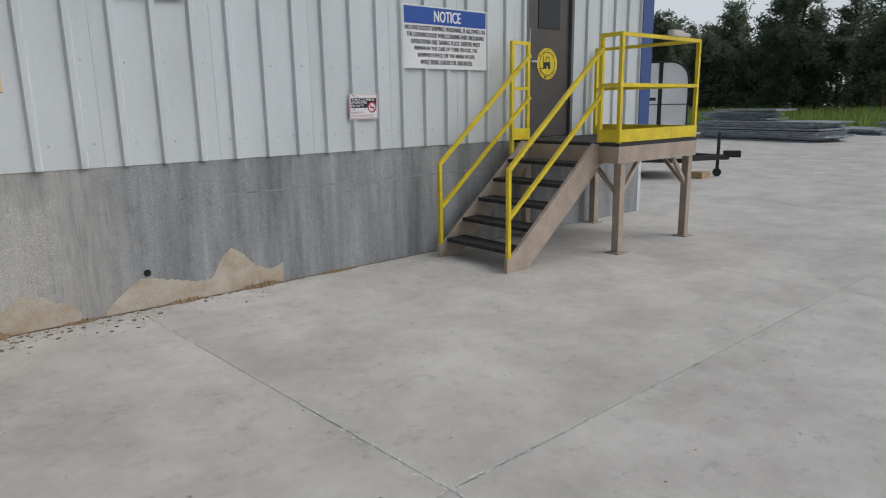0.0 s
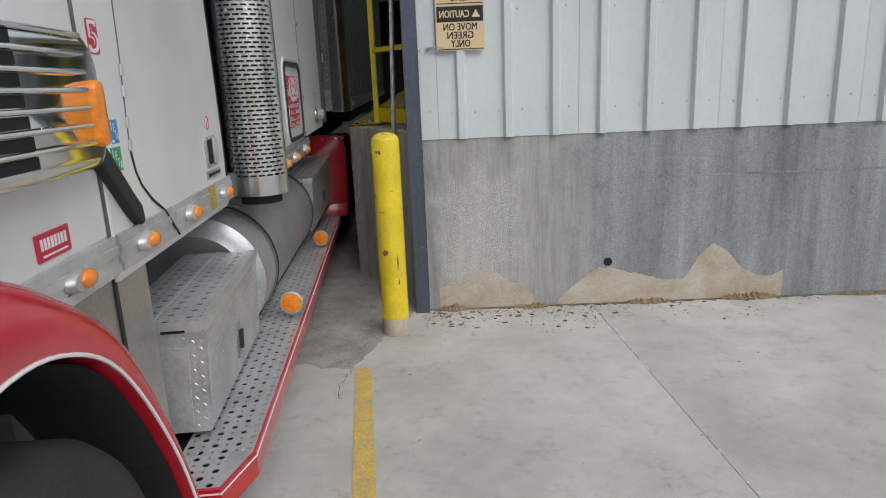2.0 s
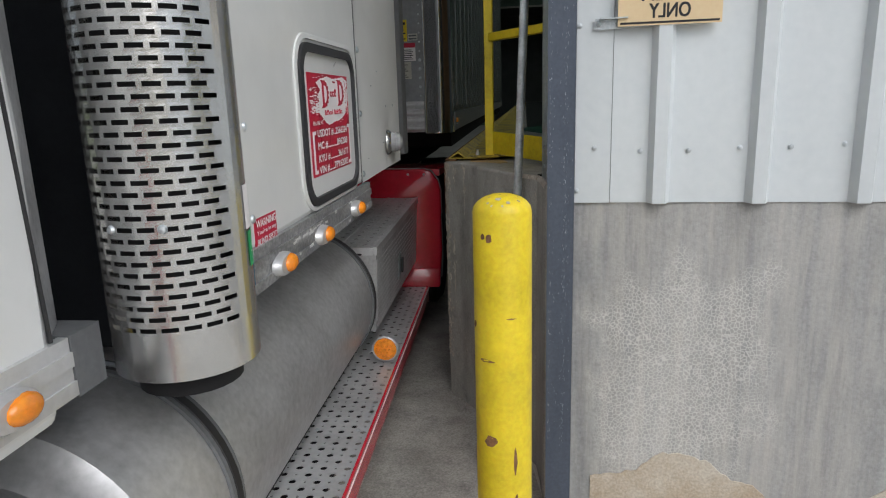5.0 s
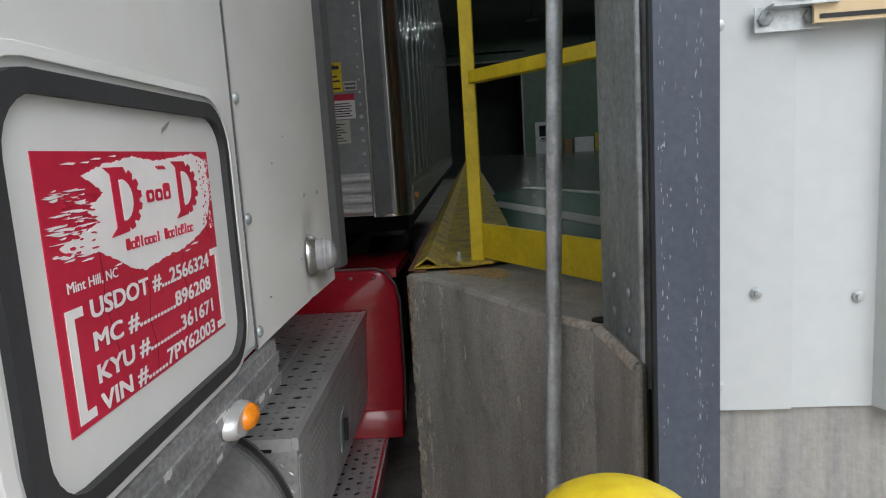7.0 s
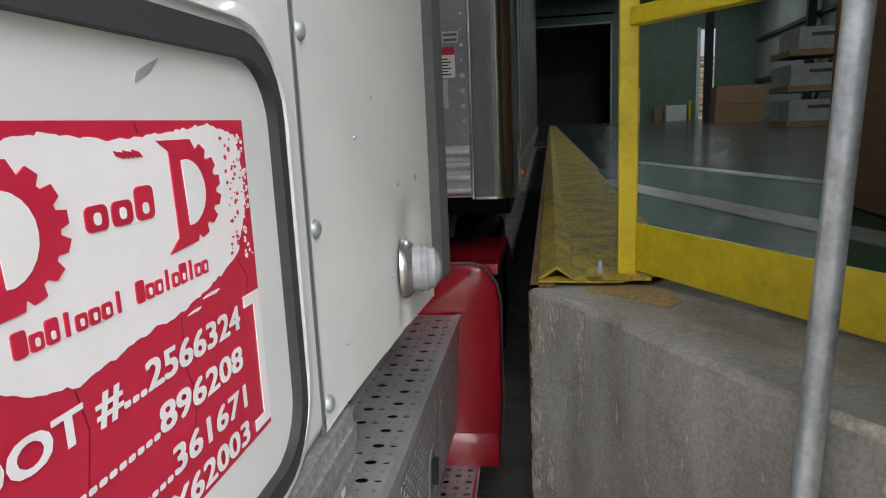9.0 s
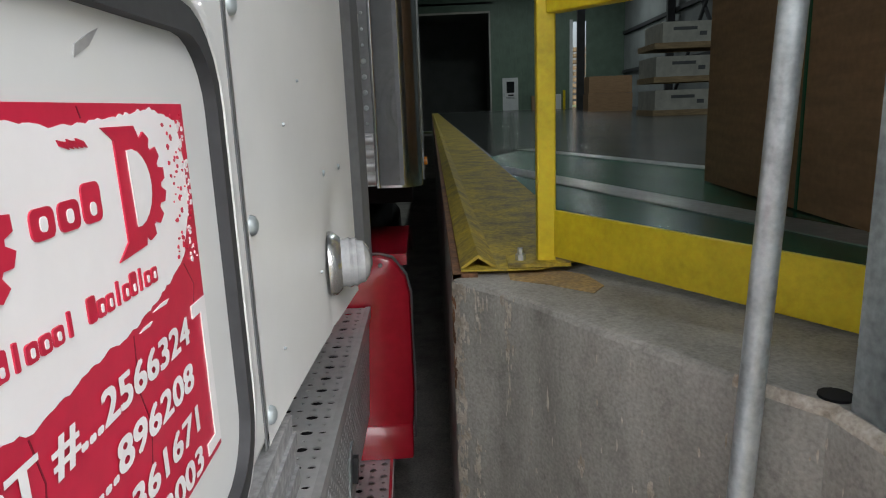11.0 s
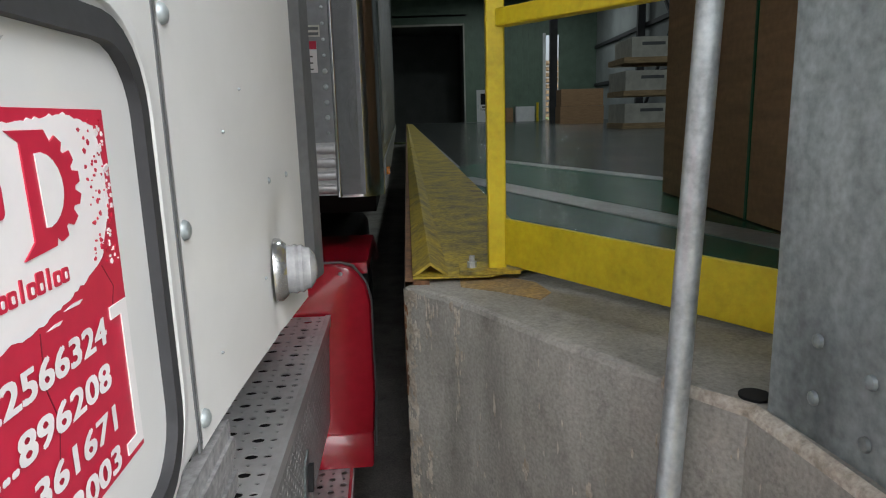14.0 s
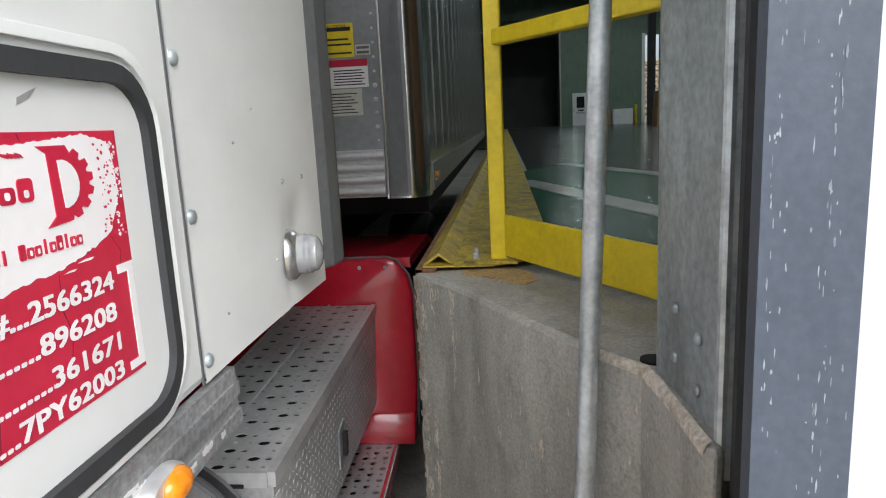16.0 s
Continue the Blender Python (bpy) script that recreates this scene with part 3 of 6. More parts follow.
rd = random.Random(9)
def face_point(s, z, off=0.0035):
    """A point on the dock's curved end wall, s metres from its corner."""
    for a, b in zip(nose, nose[1:]):
        d = math.dist(a, b)
        if s <= d:
            nx, ny = -(b[1] - a[1]) / d, (b[0] - a[0]) / d
            if ny > 0:
                nx, ny = -nx, -ny
            return (a[0] + (b[0] - a[0]) * s / d + nx * off, a[1] + (b[1] - a[1]) * s / d + ny * off, z)
        s -= d
    return (*nose[-1], z)


crust = bmesh.new()
def fleck(s, z, w, h, off=0.003):
    n = 7
    ring = []
    for k in range(n):
        q = 2 * math.pi * k / n
        r = rd.uniform(0.45, 1.1)
        ring.append(crust.verts.new(face_point(max(0.0005, s + w * r * math.cos(q)), min(DOCK - 0.004, z + h * r * math.sin(q)), off)))
    crust.faces.new(ring)
for k in range(330):
    z = DOCK - 0.01 - 1.0 * rd.random() ** 1.5
    fleck(abs(rd.gauss(0, 0.020)) + 0.001, z, rd.uniform(0.002, 0.010), rd.uniform(0.004, 0.022))
for s0, top, low, w in ((0.085, 1.225, 1.12, 0.012), (0.175, 1.228, 0.98, 0.010), (0.40, 0.975, 0.93, 0.004), (0.56, 1.0, 0.955, 0.004), (0.30, 1.07, 1.03, 0.003), (0.07, 0.86, 0.55, 0.005)):
    for k in range(int((top - low) / 0.006)):
        z = top - (top - low) * rd.random() ** 1.3
        f = (z - low) / (top - low)
        fleck(s0 + rd.gauss(0, w * (0.35 + 0.6 * f)), z, rd.uniform(0.0015, 0.006) * (0.5 + f), rd.uniform(0.006, 0.022), 0.0032)
for k in range(150):
    fleck(rd.uniform(0.02, 0.9), rd.uniform(0.2, 1.2), rd.uniform(0.001, 0.003), rd.uniform(0.003, 0.016), 0.0026)
bmesh.ops.recalc_face_normals(crust, faces=crust.faces[:])
tagged(part("lime_crust", crust, M["crust"], dock, "pale lime crust and runs on the concrete"), kind="stuff")
chamfer, prev = bmesh.new(), None
for x, y in ((0.39, 5.763), (0.43, 5.711), (0.467, 5.663), (0.477, 5.60), (0.488, 5.53), (0.494, 5.47), (0.500, 5.42)):
    wd = rd.uniform(0.008, 0.011) if y < 5.70 else 0.003
    cur = [chamfer.verts.new(p) for p in ((x - 0.0012, y - 0.001, DOCK - 0.015), (x - 0.0008, y - 0.0008, DOCK - 0.008), (x + 0.35 * wd, y + 0.2 * wd, DOCK - 0.001), (x + wd, y + 0.4 * wd, DOCK + 0.0022))]
    if prev:
        for k in range(3):
            chamfer.faces.new((prev[k], cur[k], cur[k + 1], prev[k + 1]))
    prev = cur
bmesh.ops.recalc_face_normals(chamfer, faces=chamfer.faces[:])
part("worn_edge", chamfer, M["crust"], dock, "pale worn concrete edge", smooth=True)
rust_run = bmesh.new()
crust = rust_run
for k in range(40):
    fleck(abs(rd.gauss(0, 0.006)), rd.uniform(0.98, 1.2), rd.uniform(0.002, 0.005), rd.uniform(0.006, 0.02), 0.0042)
bmesh.ops.recalc_face_normals(rust_run, faces=rust_run.faces[:])
tagged(part("rust_stain", rust_run, M["rust"], dock, "rust stain down the dock's corner"), kind="stuff")

# jamb, door track and conduit
tagged(part("trim_jamb", box(0.512, 0.60, 5.298, 5.325, 0.0, 4.6, box(0.505, 0.60, 5.29, 5.34, 0.0, 0.012)), M["blue"], bevel=0.006), "scuffed dark blue steel door post", "door post", kind="structure")
tagged(part("trim_jamb_west", box(-4.72, -4.6, 5.285, 5.40, 0.0, 4.6), M["blue"], bevel=0.006), "dark blue steel post of the bay door", "door post", kind="structure")
jr = random.Random(31)
sc = bmesh.new()
for k in range(520):
    x = 0.571 + jr.gauss(0, 0.0045) if k % 2 else (0.519 + abs(jr.gauss(0, 0.004)) if k % 4 else jr.uniform(0.516, 0.596))
    z, w, h = jr.uniform(0.3, 2.6), jr.uniform(0.0004, 0.0013), jr.uniform(0.0012, 0.008)
    sc.faces.new([sc.verts.new((min(0.5955, max(0.5165, x + w * jr.uniform(0.4, 1.2) * math.cos(q))), 5.2973, z + h * jr.uniform(0.4, 1.2) * math.sin(q))) for q in (0.2, 1.3, 2.4, 3.5, 4.6, 5.6)])
bmesh.ops.recalc_face_normals(sc, faces=sc.faces[:])
tagged(part("paint_scuffs", sc, M["chalk"]), "pale scuffs and chips down the blue door post", "scuffs", kind="stuff")
track = thing("door_track", Matrix(), "galvanised roller door track with bolts", "door track")
part("web", prism([(0.486, 5.652), (0.492, 5.652), (0.528, 5.43), (0.522, 5.43)], DOCK - 0.03, 4.58), M["dgalv"], track, bevel=0.0015)
part("flange", box(0.526, 0.575, 5.43, 5.437, DOCK - 0.05, 4.58), M["galv"], track)
part("lip", rod((0.521, 5.434, DOCK - 0.02), (0.521, 5.434, 4.58), 0.007, 8), M["galv"], track)
# black strips paint in the dark gap between track and post
part("weather_strip", box(0.545, 0.60, 5.402, 5.426, 0.0, 4.58), M["black"], track)
part("weather_strip", box(0.528, 0.545, 5.400, 5.415, 0.0, 4.58), M["seal"], track)
bolt = None
for z in (1.287, 1.355, 2.45, 2.52):
    for y in (5.500, 5.575):
        if bolt is None:
            bolt = part("bolt", lathe([(0.009, 0.0), (0.008, 0.004), (0.004, 0.0065), (0.0, 0.007)], 10, plane_m((0, 0, 0), (0, 1, 0), (0, 0, 1)) @ pose(0, 0, 0, 0, 180)), M["dgalv"], track, smooth=True)
            nb = bolt
        else:
            nb = new("bolt", bolt.data)
            nb.parent = track
        nb.location = (0.522 - (y - 5.43) * 0.162, y, z - (0.018 if y < 5.55 else 0))
conduit = thing("conduit", Matrix(), "galvanised steel pipe standing against the dock", "pipe")
part("pipe", rod((0.345, 5.71, 0.0), (0.520, 5.71, 4.58), 0.0165, 16), M["galv"], conduit, smooth=True)
part("coupling", rod((0.4547, 5.71, 2.98), (0.4577, 5.71, 3.06), 0.021, 16), M["galv"], conduit, smooth=True)

bollard = thing("bollard", pose(0.393, 4.945, 0), "yellow painted steel bollard with chipped paint", "bollard")
prof = [(0.084, 0.10), (0.084, 1.225)] + [(0.084 * math.cos(a), 1.225 + 0.05 * math.sin(a)) for a in (0.3, 0.6, 0.9, 1.2, 1.5)] + [(0.0, 1.276)]
part("post", lathe(prof, 40), M["yellow"], bollard, smooth=True)
part("foot", lathe([(0.0845, -0.02), (0.0852, 0.10), (0.0835, 0.115)], 40), M["spall"], bollard, "scraped grey foot", smooth=True)
rnd = random.Random(4)
for ang, z, w, h in ((-125, 1.165, 0.018, 0.02), (-112, 1.162, 0.024, 0.028), (-118, 0.80, 0.05, 0.012), (-112, 0.55, 0.045, 0.045), (-62, 0.48, 0.012, 0.10), (-60, 0.36, 0.01, 0.05), (-70, 0.93, 0.03, 0.006), (-155, 0.9, 0.02, 0.03)):
    bm = bmesh.new()
    ring = []
    for k in range(9):
        a = 2 * math.pi * k / 9
        s = rnd.uniform(0.6, 1.1)
        t = radians(ang) + math.cos(a) * w * s / 0.08 / 2
        ring.append(bm.verts.new((0.0851 * math.cos(t), 0.0851 * math.sin(t), z + math.sin(a) * h * s / 2)))
    bm.faces.new(ring)
    bmesh.ops.recalc_face_normals(bm, faces=bm.faces[:])
    part("paint_chip", bm, M["rust"], bollard)

for ang, r, w in ((-95, 0.05, 0.020), (-70, 0.066, 0.013), (-120, 0.068, 0.010), (-40, 0.064, 0.012), (-100, 0.025, 0.008), (-85, 0.074, 0.008), (150, 0.06, 0.010), (-60, 0.03, 0.006), (-135, 0.045, 0.007), (-20, 0.05, 0.008), (-108, 0.074, 0.007)):
    bm = bmesh.new()
    ring = []
    for k in range(9):
        a = 2 * math.pi * k / 9
        s = rnd.uniform(0.6, 1.1)
        x, y = r * math.cos(radians(ang)) + w / 2 * s * math.cos(a), r * math.sin(radians(ang)) + w / 2.6 * s * math.sin(a)
        q = min(math.hypot(x, y) / 0.084, 0.995)
        ring.append(bm.verts.new((x, y, 1.2263 + 0.05 * math.sin(math.acos(q)))))
    bm.faces.new(ring)
    bmesh.ops.recalc_face_normals(bm, faces=bm.faces[:])
    part("paint_chip", bm, M["spall"], bollard)

rail = thing("guard_rail", Matrix(), "yellow painted steel guard rail on the dock", "railing")
p0, p1 = Vector((0.21, 6.40, 0)), Vector((0.705, 5.80, 0))
d = (p1 - p0).normalized()
def rp(s, z):
    q = p0 + d * s
    return (q.x, q.y, z)
part("post", bar(rp(0, DOCK + 0.01), rp(0, 2.38), 0.042), M["yellow"], rail, bevel=0.004)
part("post", bar(rp(0.75, DOCK + 0.01), rp(0.75, 2.38), 0.042), M["yellow"], rail, bevel=0.004)
for z in (1.82, 2.36):
    part("rail", bar(rp(0.02, z), rp(0.74, z), 0.038), M["yellow"], rail, bevel=0.004)
toe = bar(rp(-0.024, DOCK + 0.071), rp(0.77, DOCK + 0.043), 0.012, 0.108)
bmesh.ops.translate(toe, verts=toe.verts[:], vec=(0.004, 0.004, 0.016))
part("toe_board", toe, M["yellow"], rail, bevel=0.002)
part("base_plate", bar((0.12, 6.395, DOCK + 0.02), (0.26, 6.395, DOCK + 0.02), 0.10, 0.008), M["yellow_worn"], rail)
part("anchor_bolt", lathe([(0.012, 0), (0.012, 0.014), (0.007, 0.014), (0.007, 0.028), (0.0, 0.028)], 6, Matrix.Translation((0.15, 6.39, DOCK + 0.024))), M["galv"], rail)
part("base_plate", bar(rp(0.68, DOCK + 0.01), rp(0.75, DOCK + 0.01), 0.10, 0.008), M["yellow_worn"], rail)

# entrance door, stairs and landing
door1 = thing("door_1", Matrix(), "dark brown metal door with a small window", "door", kind="structure")
part("leaf", box(6.45, 7.26, 5.375, 5.42, 1.21, 3.25), M["door"], door1, bevel=0.004)
fr = box(6.402, 6.45, 5.335, 5.46, 1.197, 3.32)
box(7.26, 7.308, 5.335, 5.46, 1.197, 3.32, fr), box(6.45, 7.26, 5.335, 5.46, 3.25, 3.32, fr)
part("frame", fr, M["grey"], door1)
part("window", box(6.66, 7.06, 5.366, 5.376, 2.52, 3.10), M["glass"], door1)
part("door_handle", bar((6.50, 5.34, 2.12), (6.62, 5.34, 2.12), 0.02, bm=rod((6.51, 5.376, 2.12), (6.51, 5.34, 2.12), 0.01)), M["galv"], door1)
part("pull", rod((6.48, 5.35, 2.2), (6.48, 5.35, 2.5), 0.012), M["galv"], door1)
disc = thing("warning_disc", plane_m((6.83, 5.371, 2.10), (1, 0, 0), (0, 0, 1)), "round yellow forklift warning sticker on the door", "sticker")
part("face", lathe([(0.0, 0.003), (0.19, 0.003), (0.19, 0)], 36), M["yellow"], disc)
part("ring", lathe([(0.135, 0.0035), (0.14, 0.0045), (0.145, 0.0035)], 36), M["ink"], disc)
fk = box(-0.06, 0.05, -0.03, 0.02, 0.003, 0.005)
box(-0.075, -0.062, -0.06, 0.09, 0.003, 0.005, fk), box(-0.12, -0.06, -0.065, -0.055, 0.003, 0.005, fk), box(-0.03, -0.02, 0.02, 0.08, 0.003, 0.005, fk), box(0.03, 0.04, 0.02, 0.08, 0.003, 0.005, fk), box(-0.03, 0.04, 0.075, 0.085, 0.003, 0.005, fk)
for cx in (-0.035, 0.035):
    lathe([(0, 0.006), (0.024, 0.006), (0.024, 0.003)], 14, Matrix.Translation((cx, -0.04, 0)), fk)
part("pictogram", fk, M["ink"], disc)
for word, a0, sgn in (("WATCH OUT FOR", 150, -1), ("FORK LIFT TRUCKS", 205, 1)):
    for i, ch in enumerate(word):
        if ch != " ":
            a = radians(a0 + sgn * i * (120 / len(word) if sgn < 0 else 132 / len(word)))
            mm = plane_m((0.166 * math.cos(a), 0.166 * math.sin(a), 0.003), (math.sin(a) * -sgn, -math.cos(a) * -sgn, 0), (math.cos(a) * -sgn, math.sin(a) * -sgn, 0))
            letters(ch, 0.02, 0.03, mm, M["ink"], disc)

stairs = thing("stairs", Matrix(), "tan steel stairs with black treads and yellow handrails", "stairs")
X0, X1, ZL = 4.86, 6.16, 1.195
ya, yb = 5.10, 4.09
for y in (ya, yb):
    part("stringer", prism([(4.775, 0.0), (5.075, 0.0), (6.27, ZL - 0.21), (6.27, ZL - 0.036), (6.10, ZL - 0.004), (4.90, 0.20), (4.775, 0.13)], y - 0.02, y + 0.02, "y"), M["tan"], stairs)
for i in range(5):
    z, x = ZL * (i + 1) / 6, X0 + 0.02 + (X1 - X0 - 0.12) * i / 5
    part("tread", box(x, x + 0.26, yb + 0.02, ya - 0.02, z - 0.04, z), M["tread"], stairs, bevel=0.006)
for y in (ya, yb):
    part("post", bar((4.81, y, 0.12), (4.81, y, 1.0), 0.038), M["yellow"], stairs)
    part("handrail", bar((4.80, y, 0.995), (6.215, y, 2.165), 0.038), M["yellow"], stairs)
    part("mid_rail", bar((4.81, y, 0.53), (6.215, y, 1.69), 0.036), M["yellow"], stairs)

landing = thing("landing", Matrix(), "raised tan steel landing with black deck and yellow railing", "landing")
LX0, LX1, LY0, LY1 = 6.18, 7.76, 3.82, 5.34
part("deck", box(LX0, LX1, LY0, LY1, ZL - 0.035, ZL), M["tread"], landing)
fb = box(LX0, LX1, LY0, LY0 + 0.05, ZL - 0.21, ZL - 0.036)
box(LX0, LX1, LY1 - 0.05, LY1 - 0.002, ZL - 0.21, ZL - 0.036, fb), box(LX0, LX0 + 0.05, LY0 + 0.05, LY1 - 0.05, ZL - 0.21, ZL - 0.036, fb), box(LX1 - 0.05, LX1, LY0 + 0.05, LY1 - 0.05, ZL - 0.21, ZL - 0.036, fb)
part("frame", fb, M["tan"], landing)
for x, y in ((LX0 + 0.12, LY0 + 0.06), (LX1 - 0.08, LY0 + 0.06), (LX0 + 0.12, LY1 - 0.12), (LX1 - 0.08, LY1 - 0.12)):
    part("leg", bar((x, y, 0.012), (x, y, ZL - 0.21), 0.09), M["tan"], landing, bevel=0.008)
    part("foot_plate", box(x - 0.09, x + 0.09, y - 0.09, y + 0.09, 0, 0.012), M["tan"], landing)
for x, s in ((LX0 + 0.12, 1), (LX1 - 0.08, -1)):
    part("brace", bar((x, LY0 + 0.06, 0.62), (x + s * 0.34, LY0 + 0.06, ZL - 0.21), 0.04), M["tan"], landing)
    part("brace", bar((x, LY0 + 0.06, 0.62), (x, LY0 + 0.42, ZL - 0.21), 0.04), M["tan"], landing)
ZT = 2.315
for x, y in ((LX0 + 0.03, LY0 + 0.03), (LX1 - 0.03, LY0 + 0.03), (LX1 - 0.03, LY1 - 0.06), (LX0 + 0.03, yb), (5.95, 5.135), (6.215, 5.135)):
    part("post", bar((x, y, ZL - (0.15 if x < 6 else 0)), (x, y, ZT), 0.04), M["yellow"], landing)
for z in (ZT - 0.02, 1.79):
    part("rail", bar((LX0 + 0.03, LY0 + 0.03, z), (LX1 - 0.03, LY0 + 0.03, z), 0.038), M["yellow"], landing)
    part("rail", bar((LX1 - 0.03, LY0 + 0.03, z), (LX1 - 0.03, LY1 - 0.06, z), 0.038), M["yellow"], landing)
    part("rail", bar((LX0 + 0.03, LY0 + 0.03, z), (LX0 + 0.03, yb, z), 0.038), M["yellow"], landing)
    part("rail", bar((5.95, 5.135, z), (6.215, 5.135, z), 0.038), M["yellow"], landing)
for a, b in (((LX0 + 0.01, LY0 + 0.01), (LX1 - 0.01, LY0 + 0.01)), ((LX1 - 0.01, LY0 + 0.01), (LX1 - 0.01, LY1 - 0.05)), ((LX0 + 0.01, LY0 + 0.01), (LX0 + 0.01, yb)), ((5.93, 5.115), (6.235, 5.115))):
    part("toe_board", bar((*a, ZL + 0.075), (*b, ZL + 0.075), 0.012, 0.13), M["yellow"], landing)
tagged(part("work_gloves", prism(rounded(7.1, 7.35, 3.81, 3.9, 0.04), ZT - 0.001, ZT + 0.07, bm=prism(rounded(7.3, 7.5, 3.82, 3.9, 0.035), ZT - 0.001, ZT + 0.05)), M["cream"], bevel=0.02), "pale cloth bundle lying on the yellow top rail", "cloth")

# high-bay lamps under the roof
for x, y in ((2.0, 13.0), (6.0, 13.0), (2.0, 25.0), (6.0, 25.0), (2.0, 37.0), (6.0, 37.0)):
    hb = thing("high_bay_lamp", pose(x, y, 7.6), "grey high-bay lamp hanging under the roof", "lamp", "warehouse lamps")
    part("shade", lathe([(0.08, 0.35), (0.12, 0.3), (0.26, 0.0), (0.25, 0.0), (0.10, 0.28)], 20), M["alud"], hb, smooth=True)
    part("rod", rod((0, 0, 0.34), (0, 0, 0.9), 0.01), M["steel"], hb)
    bulb = new("bulb", bpy.data.lights.new("bulb", "AREA"))
    bulb.data.shape, bulb.data.size, bulb.data.energy, bulb.data.color = "DISK", 0.4, 54.0, (0.93, 1.0, 0.95)
    bulb.parent = hb

# ---- the truck ----
truck = thing("truck", pose(0, 0, 0, 0, 0, 4.0), "white and red semi truck tractor parked in the bay", "truck")
CAB, SLP = 0.02, 0.172
cab = part("cab", prism([(2.74, 1.03), (4.0, 1.03), (4.02, 1.5), (3.96, 2.9), (3.5, 3.1), (3.15, 2.95), (2.72, 1.98)], -2.1, CAB, "x"), M["white"], truck, bevel=0.02)
part("hood", prism([(0.35, 0.75), (2.72, 1.0), (2.72, 1.97), (1.4, 1.86), (0.5, 1.62)], -1.95, -0.02, "x"), M["white"], truck, bevel=0.03)
part("lower_panel", box(-1.9, CAB - 0.02, 2.2, 2.738, 0.38, 1.06, box(-1.9, CAB - 0.02, 2.758, 2.985, 0.38, 1.06)), M["stainless"], truck, "dull stainless lower cab panel", bevel=0.006)
part("panel_seal", box(-0.5, CAB - 0.014, 2.739, 2.757, 0.38, 1.166), M["black"], truck)
stripes = bmesh.new()
for v0, v1, u, z in ((2.15, 2.738, CAB, 1.066), (2.758, 3.222, CAB, 1.066), (3.236, 4.03, CAB, 1.066)):
    for k in range(4):
        box(u - 0.01, u + (0.014 if k % 2 == 0 else 0.009), v0, v1, z + 0.0255 * k, z + 0.0255 * (k + 1), stripes)
part("side_moulding", stripes, M["alu"], truck, "dull aluminium moulding")
rm = random.Random(8)
worn = bmesh.new()
for k in range(4):
    box(SLP - 0.01, SLP + (0.014 if k % 2 == 0 else 0.009), 4.40, 5.72, 1.112 + 0.0255 * k, 1.112 + 0.0255 * (k + 1), worn)
low_mould = part("side_moulding", worn, M["oldalu"], truck, "scuffed dark aluminium moulding")
for k in range(26):
    v, z, w, h = rm.uniform(4.5, 5.70), 1.120 + 0.051 * (k % 2) + rm.uniform(0.0, 0.014), rm.uniform(0.008, 0.05), rm.uniform(0.002, 0.007)
    pts = [(v + w * (q / 6 - 0.5), z + h * rm.uniform(0.3, 1.0)) for q in range(7)] + [(v + w * (0.5 - q / 6), z - h * rm.uniform(0.3, 1.0)) for q in range(7)]
    part("scrape", prism(pts, SLP + 0.0135, SLP + 0.0146, "x"), M["scraped"], low_mould)
part("tape_mark", box(CAB + 0.0135, CAB + 0.0146, 3.66, 3.74, 1.070, 1.164), M["yellow_worn"], truck, "faded yellow mark")


def side_lamp(v, z, u):
    m = plane_m((u + 0.012, v, z), (0, 1, 0), (0, 0, 1))
    bez = bmesh.new()
    rings = []
    for s, h in ((1.0, 0.0), (0.95, 0.014), (0.8, 0.022)):
        rings.append([bez.verts.new(m @ Vector((0.062 * s * math.cos(a), 0.03 * s * math.sin(a), h))) for a in [2 * math.pi * k / 20 for k in range(20)]])
    for p, q in zip(rings, rings[1:]):
        for k in range(20):
            bez.faces.new((p[k], p[(k + 1) % 20], q[(k + 1) % 20], q[k]))
    bez.faces.new(rings[-1])
    lamp = part("side_lamp", bez, M["alu"], truck, "chrome side lamp with an amber lens", smooth=True)
    ln = bmesh.new()
    bmesh.ops.create_uvsphere(ln, u_segments=16, v_segments=10, radius=1.0)
    bmesh.ops.transform(ln, matrix=m @ Matrix.Translation((0.014, 0, 0.02)) @ Matrix.Diagonal((0.036, 0.024, 0.02, 1)), verts=ln.verts[:])
    part("lens", ln, M["amber"], lamp, smooth=True)


for v, z, u in ((2.49, 1.118, CAB), (2.932, 1.113, CAB), (3.386, 1.112, CAB), (3.872, 1.112, CAB), (4.62, 1.145, SLP), (4.978, 1.145, SLP), (5.422, 1.153, SLP)):
    side_lamp(v, z, u)
# cab door: seams, handle, hinges, stickers
seam = pipe([(CAB + 0.001, 4.0 - 0.0, 1.17), (CAB + 0.001, 3.985, 1.6), (CAB + 0.001, 3.93, 2.6)], 0.004, 6)
part("door_gap", pipe([(CAB + 0.001, 3.03, 2.6), (CAB + 0.001, 2.98, 1.67), (CAB + 0.001, 2.958, 1.47), (CAB + 0.001, 2.954, 1.375)], 0.0024, 6), M["grey"], truck)
pipe([(CAB + 0.001, 2.954, 1.38), (CAB + 0.001, 2.968, 1.32), (CAB + 0.001, 2.998, 1.274), (CAB + 0.002, 3.066, 1.217), (CAB + 0.008, 3.143, 1.168), (CAB + 0.016, 3.228, 1.066)], 0.0042, 8, seam)
part("door_seam", seam, M["black"], truck)
for z in (1.385, 1.45, 1.54, 1.60, 2.2, 2.27):
    part("hinge", rod((CAB + 0.005, 2.946 + 0.09 * max(0, z - 1.4), z), (CAB + 0.005, 2.950 + 0.09 * max(0, z - 1.4), z + 0.03), 0.0062, 10), M["alud"], truck)
